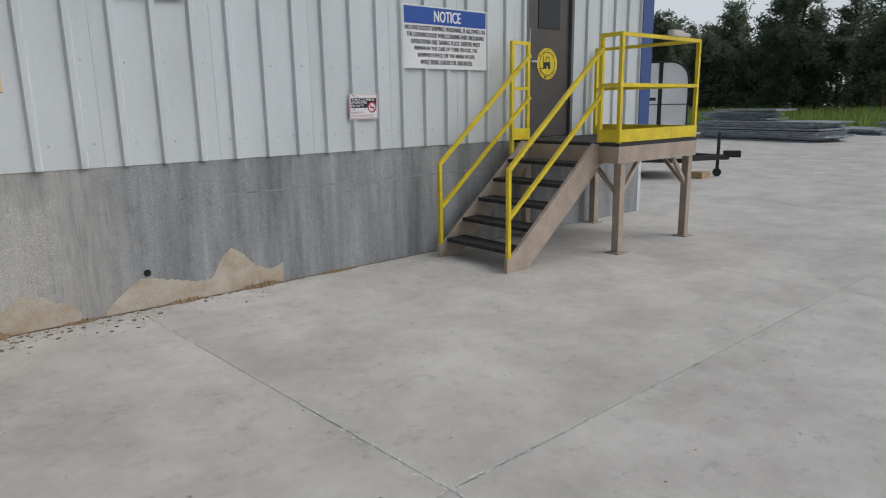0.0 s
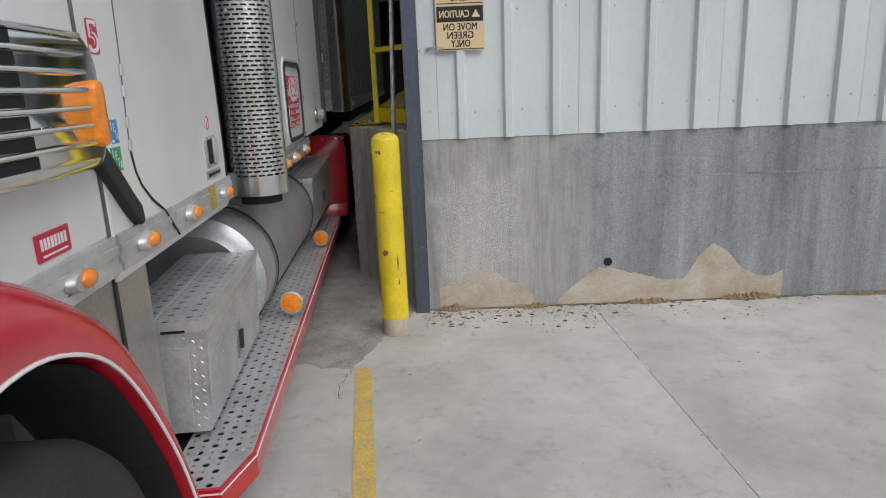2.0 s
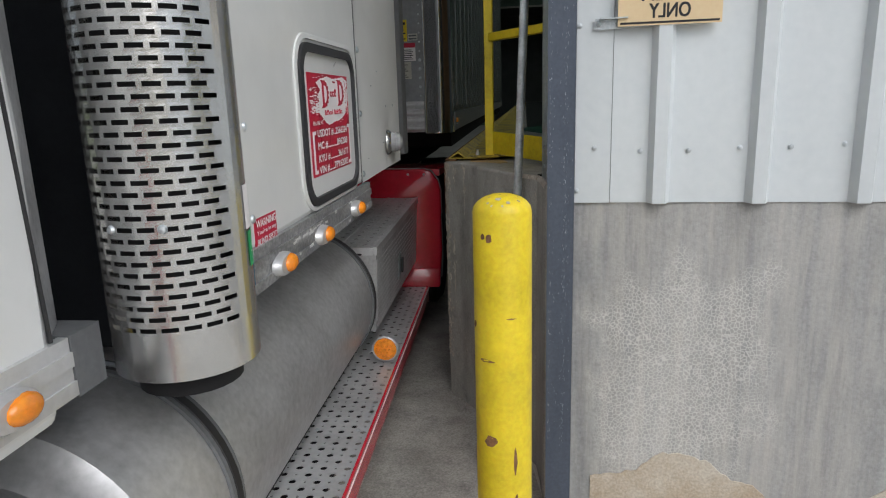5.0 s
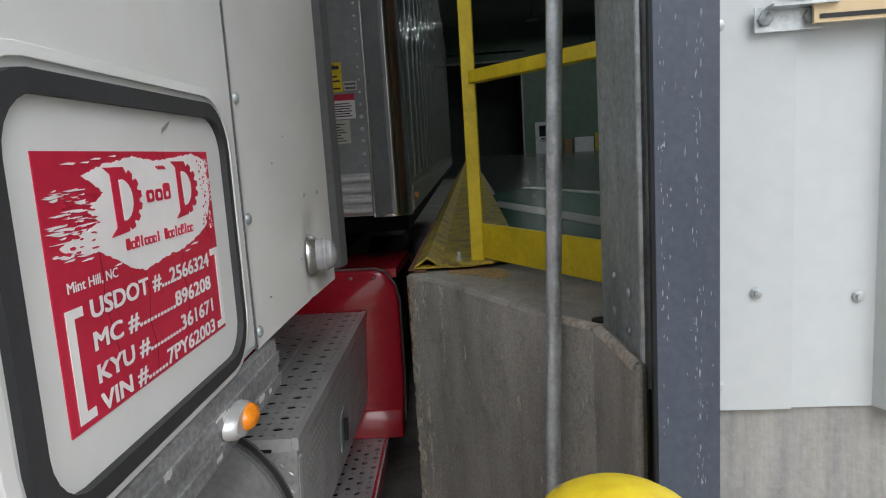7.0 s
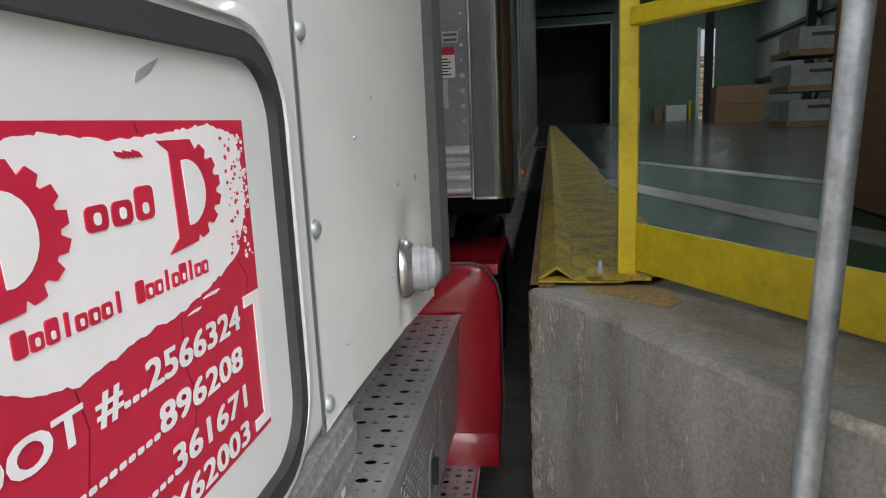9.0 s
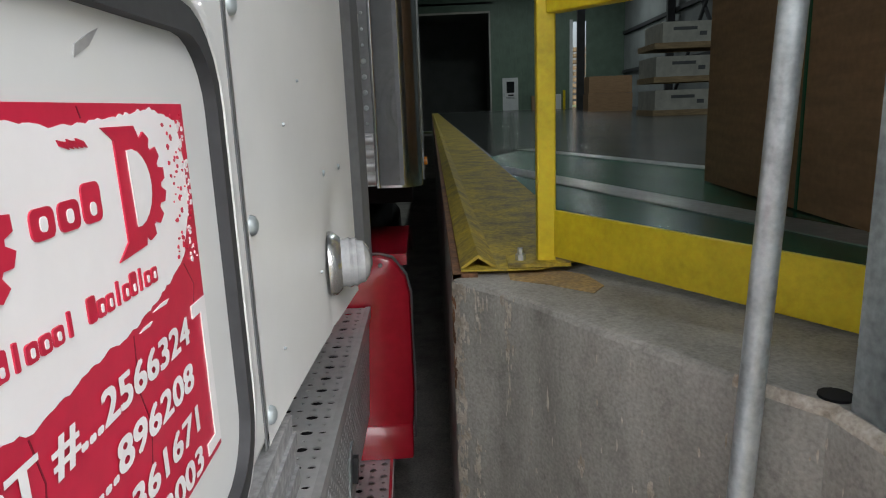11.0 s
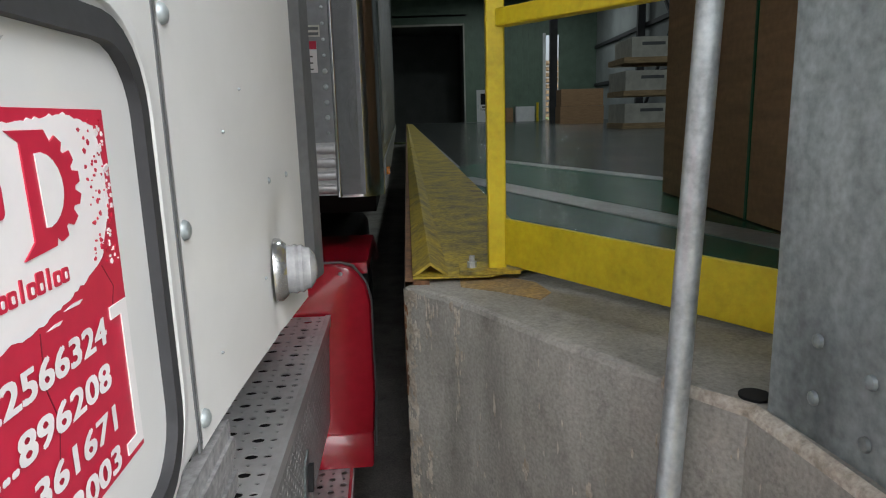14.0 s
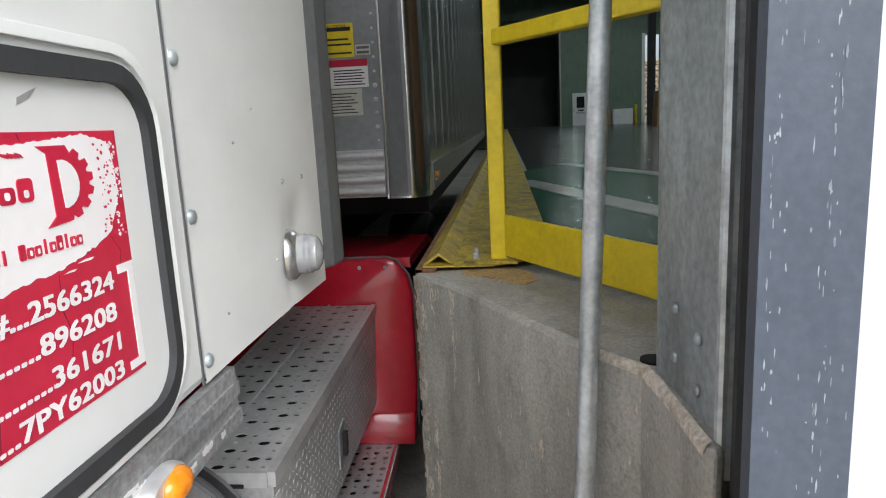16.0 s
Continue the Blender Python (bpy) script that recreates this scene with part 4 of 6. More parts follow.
handle = part("door_handle", prism(rounded(3.708, 3.866, 1.238, 1.367, 0.024), CAB - 0.004, CAB + 0.008, "x"), M["alud"], truck, "metal flush handle", bevel=0.003)
# flat near-black plate paints the shade inside the handle's recess
part("recess", prism(rounded(3.728, 3.850, 1.252, 1.353, 0.014), CAB + 0.008, CAB + 0.0095, "x"), M["dark"], handle)
part("paddle", prism(rounded(3.792, 3.852, 1.250, 1.354, 0.01), CAB + 0.009, CAB + 0.018, "x"), M["alu"], handle, bevel=0.003)
part("badge", prism(rounded(3.688, 3.892, 1.193, 1.224, 0.006), CAB - 0.001, CAB + 0.006, "x"), M["alud"], truck, "small metal badge")
part("badge_bar", box(CAB + 0.006, CAB + 0.0072, 3.700, 3.880, 1.202, 1.215), M["ink"], truck)
ns = part("no_smoking_sticker", lathe([(0.0, 0.0012), (0.03, 0.0012), (0.03, 0)], 24, plane_m((CAB, 3.782, 1.419), (0, 1, 0), (0, 0, 1))), M["wvinyl"], truck)
part("ring", lathe([(0.022, 0.0014), (0.027, 0.0022), (0.03, 0.0014)], 24, plane_m((CAB, 3.782, 1.419), (0, 1, 0), (0, 0, 1)), bar((CAB + 0.0018, 3.765, 1.399), (CAB + 0.0018, 3.799, 1.439), 0.002, 0.006)), M["rsign"], ns)
num = part("number_sticker", prism(rounded(2.789, 2.856, 1.652, 1.744, 0.012), CAB - 0.006, CAB + 0.001, "x"), M["rsign"], truck, "red sticker with a white figure")
letters("5", 0.050, 0.078, plane_m((CAB + 0.001, 2.8225, 1.698), (0, 1, 0), (0, 0, 1)), M["wvinyl"], num, "figure", 0.0006, 0.05)
letters("5", 0.036, 0.064, plane_m((CAB + 0.001, 2.8225, 1.698), (0, 1, 0), (0, 0, 1)), M["rsign"], num, "figure", 0.0012, 0.0)
for v0, z0, w, h, mt in ((2.836, 1.412, 0.053, 0.066, "vblue"), (2.818, 1.334, 0.068, 0.068, "vgreen")):
    st = part("tax_sticker", box(CAB - 0.001, CAB + 0.001, v0, v0 + w, z0, z0 + h), M[mt], truck)
    for ch, fv, fz in (("I", 0.16, 0.74), ("F", 0.46, 0.66), ("T", 0.62, 0.36), ("A", 0.84, 0.28)):
        letters(ch, 0.18 * w if ch != "I" else 0.06 * w, 0.34 * h, plane_m((CAB + 0.001, v0 + fv * w, z0 + fz * h), (0, 1, 0), (0, 0, 1)), M["wvinyl"], st, depth=0.0008, bold=0.02)
    part("print_bar", box(CAB + 0.001, CAB + 0.0016, v0 + 0.08 * w, v0 + 0.34 * w, z0 + 0.06 * h, z0 + 0.16 * h), M["wvinyl"], st)
bd = part("web_sticker", box(CAB - 0.045, CAB + 0.0015, 2.372, 2.518, 1.190, 1.252), M["rsign"], truck, "red sticker with a white bar")
for k in range(8):
    part("bar", box(CAB + 0.0015, CAB + 0.0025, 2.386 + 0.0150 * k, 2.396 + 0.0150 * k, 1.214, 1.240), M["wvinyl"], bd)
part("bar", box(CAB + 0.0015, CAB + 0.0025, 2.390, 2.500, 1.1985, 1.2030), M["wvinyl"], bd)
part("hood_side", prism([(1.6, 1.16), (2.73, 1.165), (2.73, 1.96), (1.6, 1.84)], -0.2, CAB - 0.004, "x"), M["white"], truck, bevel=0.01)
part("seam", box(CAB - 0.006, CAB + 0.001, 2.728, 2.736, 1.17, 1.95), M["grey"], truck)
# chrome intake on the hood with bars and amber lamp
intake = part("air_intake", prism(rounded(1.55, 2.635, 1.37, 1.69, 0.09), CAB - 0.02, CAB + 0.085, "x"), M["chrome"], truck, "chrome louvred side intake", bevel=0.025, smooth=True)
for k in range(7):
    z = 1.405 + 0.04 * k
    # near-black plates on the chrome paint the shade of the slots
    part("slot", box(CAB + 0.084, CAB + 0.0875, 1.58, 2.285 - 0.004 * k, z, z + 0.024), M["dark"], intake)
    part("louvre", rod((CAB + 0.09, 1.58, z + 0.032), (CAB + 0.09, 2.535, z + 0.032), 0.006, 8), M["chrome"], intake, smooth=True)
part("side_marker", prism(rounded(2.548, 2.602, 1.424, 1.580, 0.024), CAB + 0.05, CAB + 0.105, "x"), M["amber"], intake, "amber marker lamp", bevel=0.012, smooth=True)
part("mirror_strut", prism([(2.66, 1.455), (2.70, 1.45), (2.86, 1.275), (2.912, 1.225), (2.920, 1.178), (2.895, 1.168), (2.84, 1.215), (2.66, 1.405)], CAB - 0.002, CAB + 0.03, "x"), M["black"], truck, bevel=0.006)
arm = pipe([(CAB, 2.98, 1.99), (CAB + 0.03, 2.99, 1.93), (CAB + 0.09, 3.01, 1.885), (CAB + 0.2, 3.05, 1.885), (CAB + 0.32, 3.10, 1.92), (CAB + 0.37, 3.12, 1.97), (CAB + 0.375, 3.13, 2.15)], 0.015, 12)
part("mirror_arm", arm, M["alu"], truck, smooth=True)
part("mirror_head", box(CAB + 0.28, CAB + 0.50, 3.07, 3.2, 2.13, 2.75), M["polished"], truck, bevel=0.04, smooth=True)
part("mirror_bracket", box(CAB - 0.002, CAB + 0.05, 2.90, 3.0, 1.93, 2.05), M["white"], truck, bevel=0.01)
# red front fender
arch = [(2.462, 0.36), (2.425, 0.485), (2.339, 0.706), (2.209, 0.922), (2.081, 1.064), (1.933, 1.138), (1.79, 1.155), (1.627, 1.122), (1.504, 1.061), (1.38, 0.95), (1.28, 0.80), (1.22, 0.60), (1.20, 0.40)]
crown = [(2.487, 0.33), (2.455, 0.50), (2.378, 0.741), (2.285, 0.95), (2.19, 1.10), (2.03, 1.225), (1.86, 1.305), (1.66, 1.345), (1.45, 1.345), (1.22, 1.27), (1.02, 1.10), (0.90, 0.85), (0.86, 0.55)]


def smoothed(pts, n=4):
    """A soft curve through a few points."""
    res = []
    for i in range(len(pts) - 1):
        p = [Vector(pts[min(max(i + k, 0), len(pts) - 1)]) for k in (-1, 0, 1, 2)]
        for k in range(n):
            t = k / n
            res.append(0.5 * ((2 * p[1]) + (p[2] - p[0]) * t + (2 * p[0] - 5 * p[1] + 4 * p[2] - p[3]) * t * t + (3 * p[1] - p[0] - 3 * p[2] + p[3]) * t ** 3))
    return res + [Vector(pts[-1])]


fb, rings = bmesh.new(), []
for a, o in zip(smoothed(arch), smoothed(crown)):
    rings.append([fb.verts.new((u, *(a + (o - a) * f))) for u, f in ((-0.35, 0.0), (0.235, 0.0), (0.262, 0.02), (0.269, 0.2), (0.268, 0.42), (0.258, 0.66), (0.240, 0.84), (0.212, 0.96), (0.17, 1.02), (0.08, 1.05), (-0.35, 1.06))])
for p, q in zip(rings, rings[1:]):
    for k in range(len(p) - 1):
        fb.faces.new((p[k], p[k + 1], q[k + 1], q[k]))
fb.faces.new(rings[0]), fb.faces.new(rings[-1][::-1])
bmesh.ops.recalc_face_normals(fb, faces=fb.faces[:])
fender = part("front_fender", fb, M["red"], truck, "glossy red front fender", smooth=True)
part("pinstripe", pipe([(0.2665, *(a + (o - a) * 0.06)) for a, o in zip(smoothed(arch), smoothed(crown))], 0.004, 6), M["wvinyl"], fender)
liner, prev = prism([tuple(p) for p in arch], -0.36, -0.30, "x"), None
for a in smoothed(arch):
    q = Vector((1.83, 0.50)) + (a - Vector((1.83, 0.50))) * 0.988
    cur = [liner.verts.new((-0.34, *q)), liner.verts.new((0.240, *q))]
    if prev:
        liner.faces.new((prev[0], prev[1], cur[1], cur[0]))
    prev = cur
bmesh.ops.recalc_face_normals(liner, faces=liner.faces[:])
part("arch_liner", liner, M["black"], truck)
wheel_m = plane_m((0.245, 1.78, 0.505), (0, 1, 0), (0, 0, 1))
wheel = part("front_wheel", lathe([(0.30, -0.01), (0.36, 0.0), (0.46, -0.005), (0.495, -0.03), (0.512, -0.06), (0.512, -0.25), (0.49, -0.29), (0.3, -0.29)], 56, wheel_m), M["tyre"], truck, smooth=True)
rim = part("rim", lathe([(0.30, -0.01), (0.285, 0.0), (0.27, -0.035), (0.24, -0.06), (0.13, -0.09), (0.12, -0.02), (0.05, -0.01), (0.0, -0.01)], 48, wheel_m), M["alu"], wheel, "aluminium disc rim", smooth=True)
for k in range(10):
    a = 2 * math.pi * k / 10
    # discs laid on the rim, with the openings' shade as near-black colour
    part("hand_hole", lathe([(0.0, 0.0), (0.035, 0.0), (0.038, -0.01)], 14, wheel_m @ Matrix.Translation((0.205 * math.cos(a), 0.205 * math.sin(a), -0.066))), M["dark"], rim)
    part("nut", lathe([(0.016, 0.0), (0.014, 0.03), (0.0, 0.032)], 6, wheel_m @ Matrix.Translation((0.145 * math.cos(a + 0.3), 0.145 * math.sin(a + 0.3), -0.086))), M["chrome"], rim)
# chassis and an added plate in near-black, as painted shade under the truck
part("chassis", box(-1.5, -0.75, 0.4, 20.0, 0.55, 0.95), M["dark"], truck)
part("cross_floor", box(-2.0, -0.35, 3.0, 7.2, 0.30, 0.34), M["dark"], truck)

# running board
BZ, BU, BE = 0.372, 0.252, 7.085
board = part("running_board", perforated(0.012, BU, 2.93, BE, BZ, 6, 104, lambda i, j: (0.0125, 0.0125) if (i + j) % 2 else (0.0055, 0.006)), M["alu"], truck, "perforated aluminium step plate")
part("front_end", prism([(0.172, 2.735), (0.19, 2.735), (BU, 2.93), (0.172, 2.93)], BZ - 0.008, BZ, bm=prism([(-0.15, 2.735), (0.012, 2.735), (0.012, 2.93), (-0.15, 2.93)], BZ - 0.008, BZ)), M["alu"], board)
part("front_plate", perforated(0.012, 0.172, 2.735, 2.93, BZ, 4, 5, lambda i, j: (0.0125, 0.0125) if (i + j) % 2 else (0.0055, 0.006)), M["alu"], board)
# added near-black sheet, so the board's holes look deep in shade
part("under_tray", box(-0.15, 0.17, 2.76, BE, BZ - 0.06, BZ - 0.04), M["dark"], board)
part("skirt", prism([(BU + 0.01, 2.927), (BU + 0.01, BE), (BU, BE), (BU, 2.93), (0.188, 2.736), (-0.15, 2.736), (-0.15, 2.722), (0.195, 2.722)], BZ - 0.085, BZ + 0.003), M["red"], board, "red painted skirt with a pale pinstripe")
part("pinstripe", pipe([(-0.15, 2.721, BZ - 0.012), (0.195, 2.721, BZ - 0.012), (BU + 0.0105, 2.927, BZ - 0.012), (BU + 0.0105, BE, BZ - 0.012)], 0.003, 6), M["wvinyl"], board)
for v in (2.95, 3.55, 4.6, 5.2, 6.2):
    for u in (0.06, 0.21):
        part("rivet", lathe([(0.009, 0.0), (0.007, 0.003), (0.0, 0.004)], 10, Matrix.Translation((u, v, BZ))), M["galv"], board)
board.matrix_local = Matrix.Translation((0.26, 4.6, 0)) @ pose(0, 0, 0, 0, 0, 0.8) @ Matrix.Translation((-0.26, -4.6, 0))
for v, u, h in ((4.215, 0.214, 0.094), (5.80, 0.192, 0.076)):
    lm = plane_m((u, v, BZ + h), (1, 0, 0), (0, 0, 1))
    lamp = part("step_lamp", lathe([(0.0, -0.03), (0.057, -0.03), (0.06, 0.0), (0.055, 0.004), (0.052, 0.0)], 28, lm), M["alud"], truck, "round amber step lamp", smooth=True)
    part("lens", lathe([(0.0, 0.010), (0.03, 0.009), (0.052, 0.002)], 28, lm), M["amber"], lamp, smooth=True)
    cells = bmesh.new()
    for a, b in [(0, 0)] + [(0.019 * math.cos(k * math.pi / 3), 0.019 * math.sin(k * math.pi / 3)) for k in range(6)] + [(0.037 * math.cos(k * math.pi / 6), 0.037 * math.sin(k * math.pi / 6)) for k in range(12)]:
        lathe([(0.0065, 0.0085 if math.hypot(a, b) < 0.03 else 0.005), (0.004, 0.013 if math.hypot(a, b) < 0.03 else 0.009), (0.0, 0.0135 if math.hypot(a, b) < 0.03 else 0.0095)], 8, lm @ Matrix.Translation((a, b, 0)), cells)
    part("lens_cells", cells, M["amber"], lamp, smooth=True)

# tool boxes of tread plate with perforated step lids
def step_box(v0, v1, u1, z0, z1, name, turn):
    u0, um = u1 - 0.33, u1 - 0.18
    b = part(name, box(u0, u1, v0, v1, z0, z1 - 0.03), M["alud"], truck, "aluminium tread-plate tool box", bevel=0.008)
    lz = z1
    part("step_lid", perforated(u0, u1 - 0.012, v0 + 0.005, v1 - 0.005, lz, 9, int((v1 - v0) / 0.034), lambda i, j: (0.0160, 0.0115) if i % 2 and j % 2 == (i // 2) % 2 else (0.0100, 0.0065) if i % 2 == 0 and (i // 2 + j) % 2 else (0.0052, 0.0042)), M["alu"], b)
    part("lid_rim", box(u1 - 0.012, u1 + 0.006, v0, v1, lz - 0.035, lz + 0.002, box(u0, u1 - 0.012, v0 - 0.006, v0 + 0.005, lz - 0.035, lz + 0.002)), M["alu"], b, bevel=0.003)
    part("lid_seam", box(um - 0.004, um + 0.004, v0, v1, lz - 0.004, lz + 0.003), M["alu"], b)
    # added near-black sheet paints the shade below the lid's holes
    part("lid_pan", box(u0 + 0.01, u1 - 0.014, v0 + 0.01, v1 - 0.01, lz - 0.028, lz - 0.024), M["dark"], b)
    # near-black plate on the rim paints the slot's shade
    part("grip_slot", prism(rounded(um + 0.035, um + 0.115, lz - 0.036, lz - 0.026, 0.004), v0 - 0.0075, v0 - 0.0055, "y"), M["dark"], b)
    tread = lozenges(plane_m((u1 + 0.0005, v0 + 0.01, z0 + 0.01), (0, 1, 0), (0, 0, 1)), v1 - v0 - 0.02, z1 - z0 - 0.06, 0.026, 0.011)
    lozenges(plane_m((u1 - 0.055, v0 - 0.0005, z0 + 0.01), (1, 0, 0), (0, 0, 1)), 0.055, z1 - z0 - 0.06, 0.026, 0.011, tread)
    tagged(part("tread_pattern", tread, M["alu"], b), kind="stuff")
    part("front_plate", box(u0 + 0.02, u1 - 0.06, v0 - 0.002, v0, z0 + 0.02, z1 - 0.09), M["alud"], b)
    vm = (v0 + v1) / 2
    latch = part("latch", prism([(vm - 0.03, z1 - 0.21), (vm + 0.03, z1 - 0.19), (vm + 0.03, z1 - 0.33), (vm - 0.025, z1 - 0.34)], u1, u1 + 0.006, "x"), M["dgalv"], b, "worn steel latch", bevel=0.002)
    part("latch_handle", bar((u1 + 0.016, vm, z1 - 0.30), (u1 + 0.016, vm, z1 - 0.22), 0.018, 0.014), M["black"], latch)
    part("corner_clip", prism([(v0 + 0.004, z0 + 0.05), (v0 + 0.004, z1 - 0.06), (v0 + 0.03, z1 - 0.06), (v0 + 0.03, z0 + 0.09)], u1 + 0.001, u1 + 0.004, "x"), M["alu"], b, bevel=0.001)
    part("screw", lathe([(0.008, 0.0), (0.006, 0.004), (0.0, 0.005)], 10, plane_m((u1 - 0.075, v0 - 0.002, z1 - 0.06), (1, 0, 0), (0, 0, 1))), M["dgalv"], b)
    lean = Matrix.Identity(4)
    lean[0][2] = 0.06
    for ob in [b] + list(b.children_recursive):
        ob.data.transform(Matrix.Translation((u1, v0, z1)) @ turn @ lean @ Matrix.Translation((-u1, -v0, -z1)))
    return b


step_box(3.06, 4.06, 0.133, BZ + 0.02, 0.798, "tool_box", pose(0, 0, 0, 0, 0, 2.0))
step_box(5.94, 7.07, 0.143, BZ + 0.10, 0.884, "tool_box", pose(0, 0, 0, 3.2, 0, -1.6))

# fuel tank with straps
R = 0.325
def tank_at(v):
    return Matrix.Translation((-0.195, v, 0.645)) @ pose(0, 0, 0, -90)
tank = part("fuel_tank", lathe([(0.0, 0.05), (R - 0.12, 0.03), (R - 0.085, 0.0), (R - 0.055, 0.015), (R - 0.03, 0.02), (R, 0.045), (R, 1.90), (R - 0.05, 1.92), (0, 1.92)], 56, tank_at(4.03)), M["tank"], truck, "dull aluminium fuel tank", smooth=True)
for v in (4.33, 5.86):
    st = part("strap", lathe([(R + 0.001, 0.0), (R + 0.009, 0.002), (R + 0.009, 0.058), (R + 0.001, 0.06)], 56, tank_at(v)), M["grey"], tank, "dark rubber-lined strap", smooth=True)
    part("strap_band", lathe([(R + 0.0095, 0.016), (R + 0.012, 0.018), (R + 0.012, 0.042), (R + 0.0095, 0.044)], 56, tank_at(v)), M["black"], st, smooth=True)
    part("strap_bolt", rod((-0.16, v + 0.03, 0.645 + R + 0.012), (-0.03, v + 0.03, 0.645 + R - 0.01), 0.006, 8), M["galv"], st)
part("tank_step", box(-0.03, 0.02, 3.66, 5.9, BZ - 0.01, BZ + 0.02), M["black"], truck)

# exhaust stack behind a slotted shield
SU, SV, SR = 0.115, 4.26, 0.138
shield = part("exhaust_shield", lathe([(SR, 1.045), (SR, 1.135)], 48, Matrix.Translation((SU, SV, 0))), M["satin"], truck, "satin steel slotted exhaust shield", smooth=True)
sl = bmesh.new()
nA, rows = 22, 92
for i in range(nA):
    for j in range(rows):
        z0, z1 = 1.135 + j * 0.0205, 1.135 + (j + 1) * 0.0205
        off = 0.5 * (j % 2)
        a0, a1 = 2 * math.pi * (i + off) / nA, 2 * math.pi * (i + 1 + off) / nA
        al, ah, zl, zh = a0 + (a1 - a0) * 0.12, a1 - (a1 - a0) * 0.12, z0 + 0.006, z1 - 0.006
        P = lambda a, z: sl.verts.new((SU + SR * math.cos(a), SV + SR * math.sin(a), z))
        o = [P(a0, z0), P((a0 + a1) / 2, z0), P(a1, z0), P(a1, z1), P((a0 + a1) / 2, z1), P(a0, z1)]
        q = [P(al, zl), P((a0 + a1) / 2, zl), P(ah, zl), P(ah, zh), P((a0 + a1) / 2, zh), P(al, zh)]
        if math.sin((a0 + a1) / 2) > -0.4:
            sl.faces.new(o)
            continue
        for a, b in ((0, 1), (1, 2), (2, 3), (3, 4), (4, 5), (5, 0)):
            sl.faces.new((o[a], o[b], q[b], q[a]))
part("slotted_sheet", sl, M["satin"], shield)
# stack in near-black, the shade behind the slots put into its colour
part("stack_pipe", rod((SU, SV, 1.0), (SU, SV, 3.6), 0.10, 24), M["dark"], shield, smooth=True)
for z in (1.33, 1.9):
    for a in (-70, -110):
        part("screw", lathe([(0.009, 0.0), (0.006, 0.005), (0, 0.006)], 10, Matrix.Translation((SU + SR * math.cos(radians(a)), SV + SR * math.sin(radians(a)), z)) @ pose(0, 0, 0, 90, 0, a + 90)), M["galv"], shield)
part("cab_corner", prism([(CAB - 0.12, 4.0), (CAB - 0.005, 4.005), (CAB - 0.06, 4.10), (CAB - 0.3, 4.12), (CAB - 0.3, 4.0)], 1.06, 3.0), M["alud"], truck)
part("corner_end", box(CAB - 0.1, CAB + 0.012, 4.032, 4.11, 1.06, 1.17), M["grey"], truck, bevel=0.01)

# sleeper
part("sleeper", prism([(4.45, 1.205), (6.12, 1.225), (6.14, 3.6), (4.9, 3.6), (4.42, 3.0)], -2.3, SLP, "x"), M["white"], truck, "white painted sleeper box", bevel=0.018)
part("gap_panel", box(-1.6, SLP - 0.055, 4.41, 4.47, 1.0, 3.0), M["glass"], truck, "dark glossy panel")
def flare(v):
    """How far the rear side panel stands out: flush at its seam, bowed towards its rear edge."""
    t = (v - 5.622) / (6.165 - 5.622)
    return SLP + 0.003 + 0.062 * t ** 1.4


def panel_point(v, z):
    dent = 0.010 * math.exp(-((v - 6.05) / 0.045) ** 2 - ((z - 1.43) / 0.05) ** 2) + 0.006 * math.exp(-((v - 5.99) / 0.02) ** 2 - ((z - 1.33) / 0.09) ** 2)
    return (flare(v) - dent, v, z)


side, cols = bmesh.new(), []
for i in range(45):
    v = 5.622 + 0.543 * i / 44
    low = 1.222 + 0.040 * (i / 44) ** 1.2
    zs = [low + (1.62 - low) * j / 34 for j in range(35)] + [1.8, 2.2, 2.8, 3.5]
    cols.append([side.verts.new((SLP - 0.002, v, low))] + [side.verts.new(panel_point(v, z)) for z in zs])
cols.append([side.verts.new((0.10, q.co.y + 0.002, q.co.z)) for q in cols[-1]])
for p, q in zip(cols, cols[1:]):
    for k in range(len(p) - 1):
        side.faces.new((p[k], q[k], q[k + 1], p[k + 1]))
bmesh.ops.recalc_face_normals(side, faces=side.faces[:])
part("side_panel", side, M["white"], truck, "dented riveted white side panel", smooth=True)
part("panel_seam", box(SLP - 0.001, SLP + 0.0015, 5.614, 5.621, 1.22, 3.5), M["grey"], truck)
for z in (1.256, 1.491, 1.731, 1.97, 2.21, 2.45):
    part("rivet", lathe([(0.0125, 0.0), (0.0105, 0.005), (0.006, 0.0075), (0.0, 0.008)], 14, plane_m((flare(5.636), 5.636, z), (0, 1, 0), (0, 0, 1))), M["dgalv"], truck, smooth=True)
for v, z, r in ((5.985, 1.515, 0.006), (6.08, 1.517, 0.006), (5.80, 1.60, 0.003), (5.93, 1.36, 0.003), (5.72, 1.31, 0.0025), (5.88, 1.66, 0.0025)):
    part("screw_head", lathe([(r, 0.0), (r * 0.7, 0.003), (0, 0.004)], 8, plane_m((panel_point(v, z)[0], v, z), (0, 1, 0), (0, 0, 1))), M["dgalv"], truck)
for z in (1.31, 1.52):
    part("rivet", lathe([(0.011, 0.0), (0.008, 0.005), (0.0, 0.007)], 12, plane_m((SLP, 4.50, z - 0.03), (0, 1, 0), (0, 0, 1))), M["galv"], truck, smooth=True)
part("fairing_edge", prism([(0.12, 6.172), (0.232, 6.172), (0.252, 6.20), (0.262, 6.25), (0.252, 6.31), (0.225, 6.335), (0.15, 6.31)], 1.285, 3.6), M["grey"], truck, "grey rubber fairing edge", bevel=0.008)
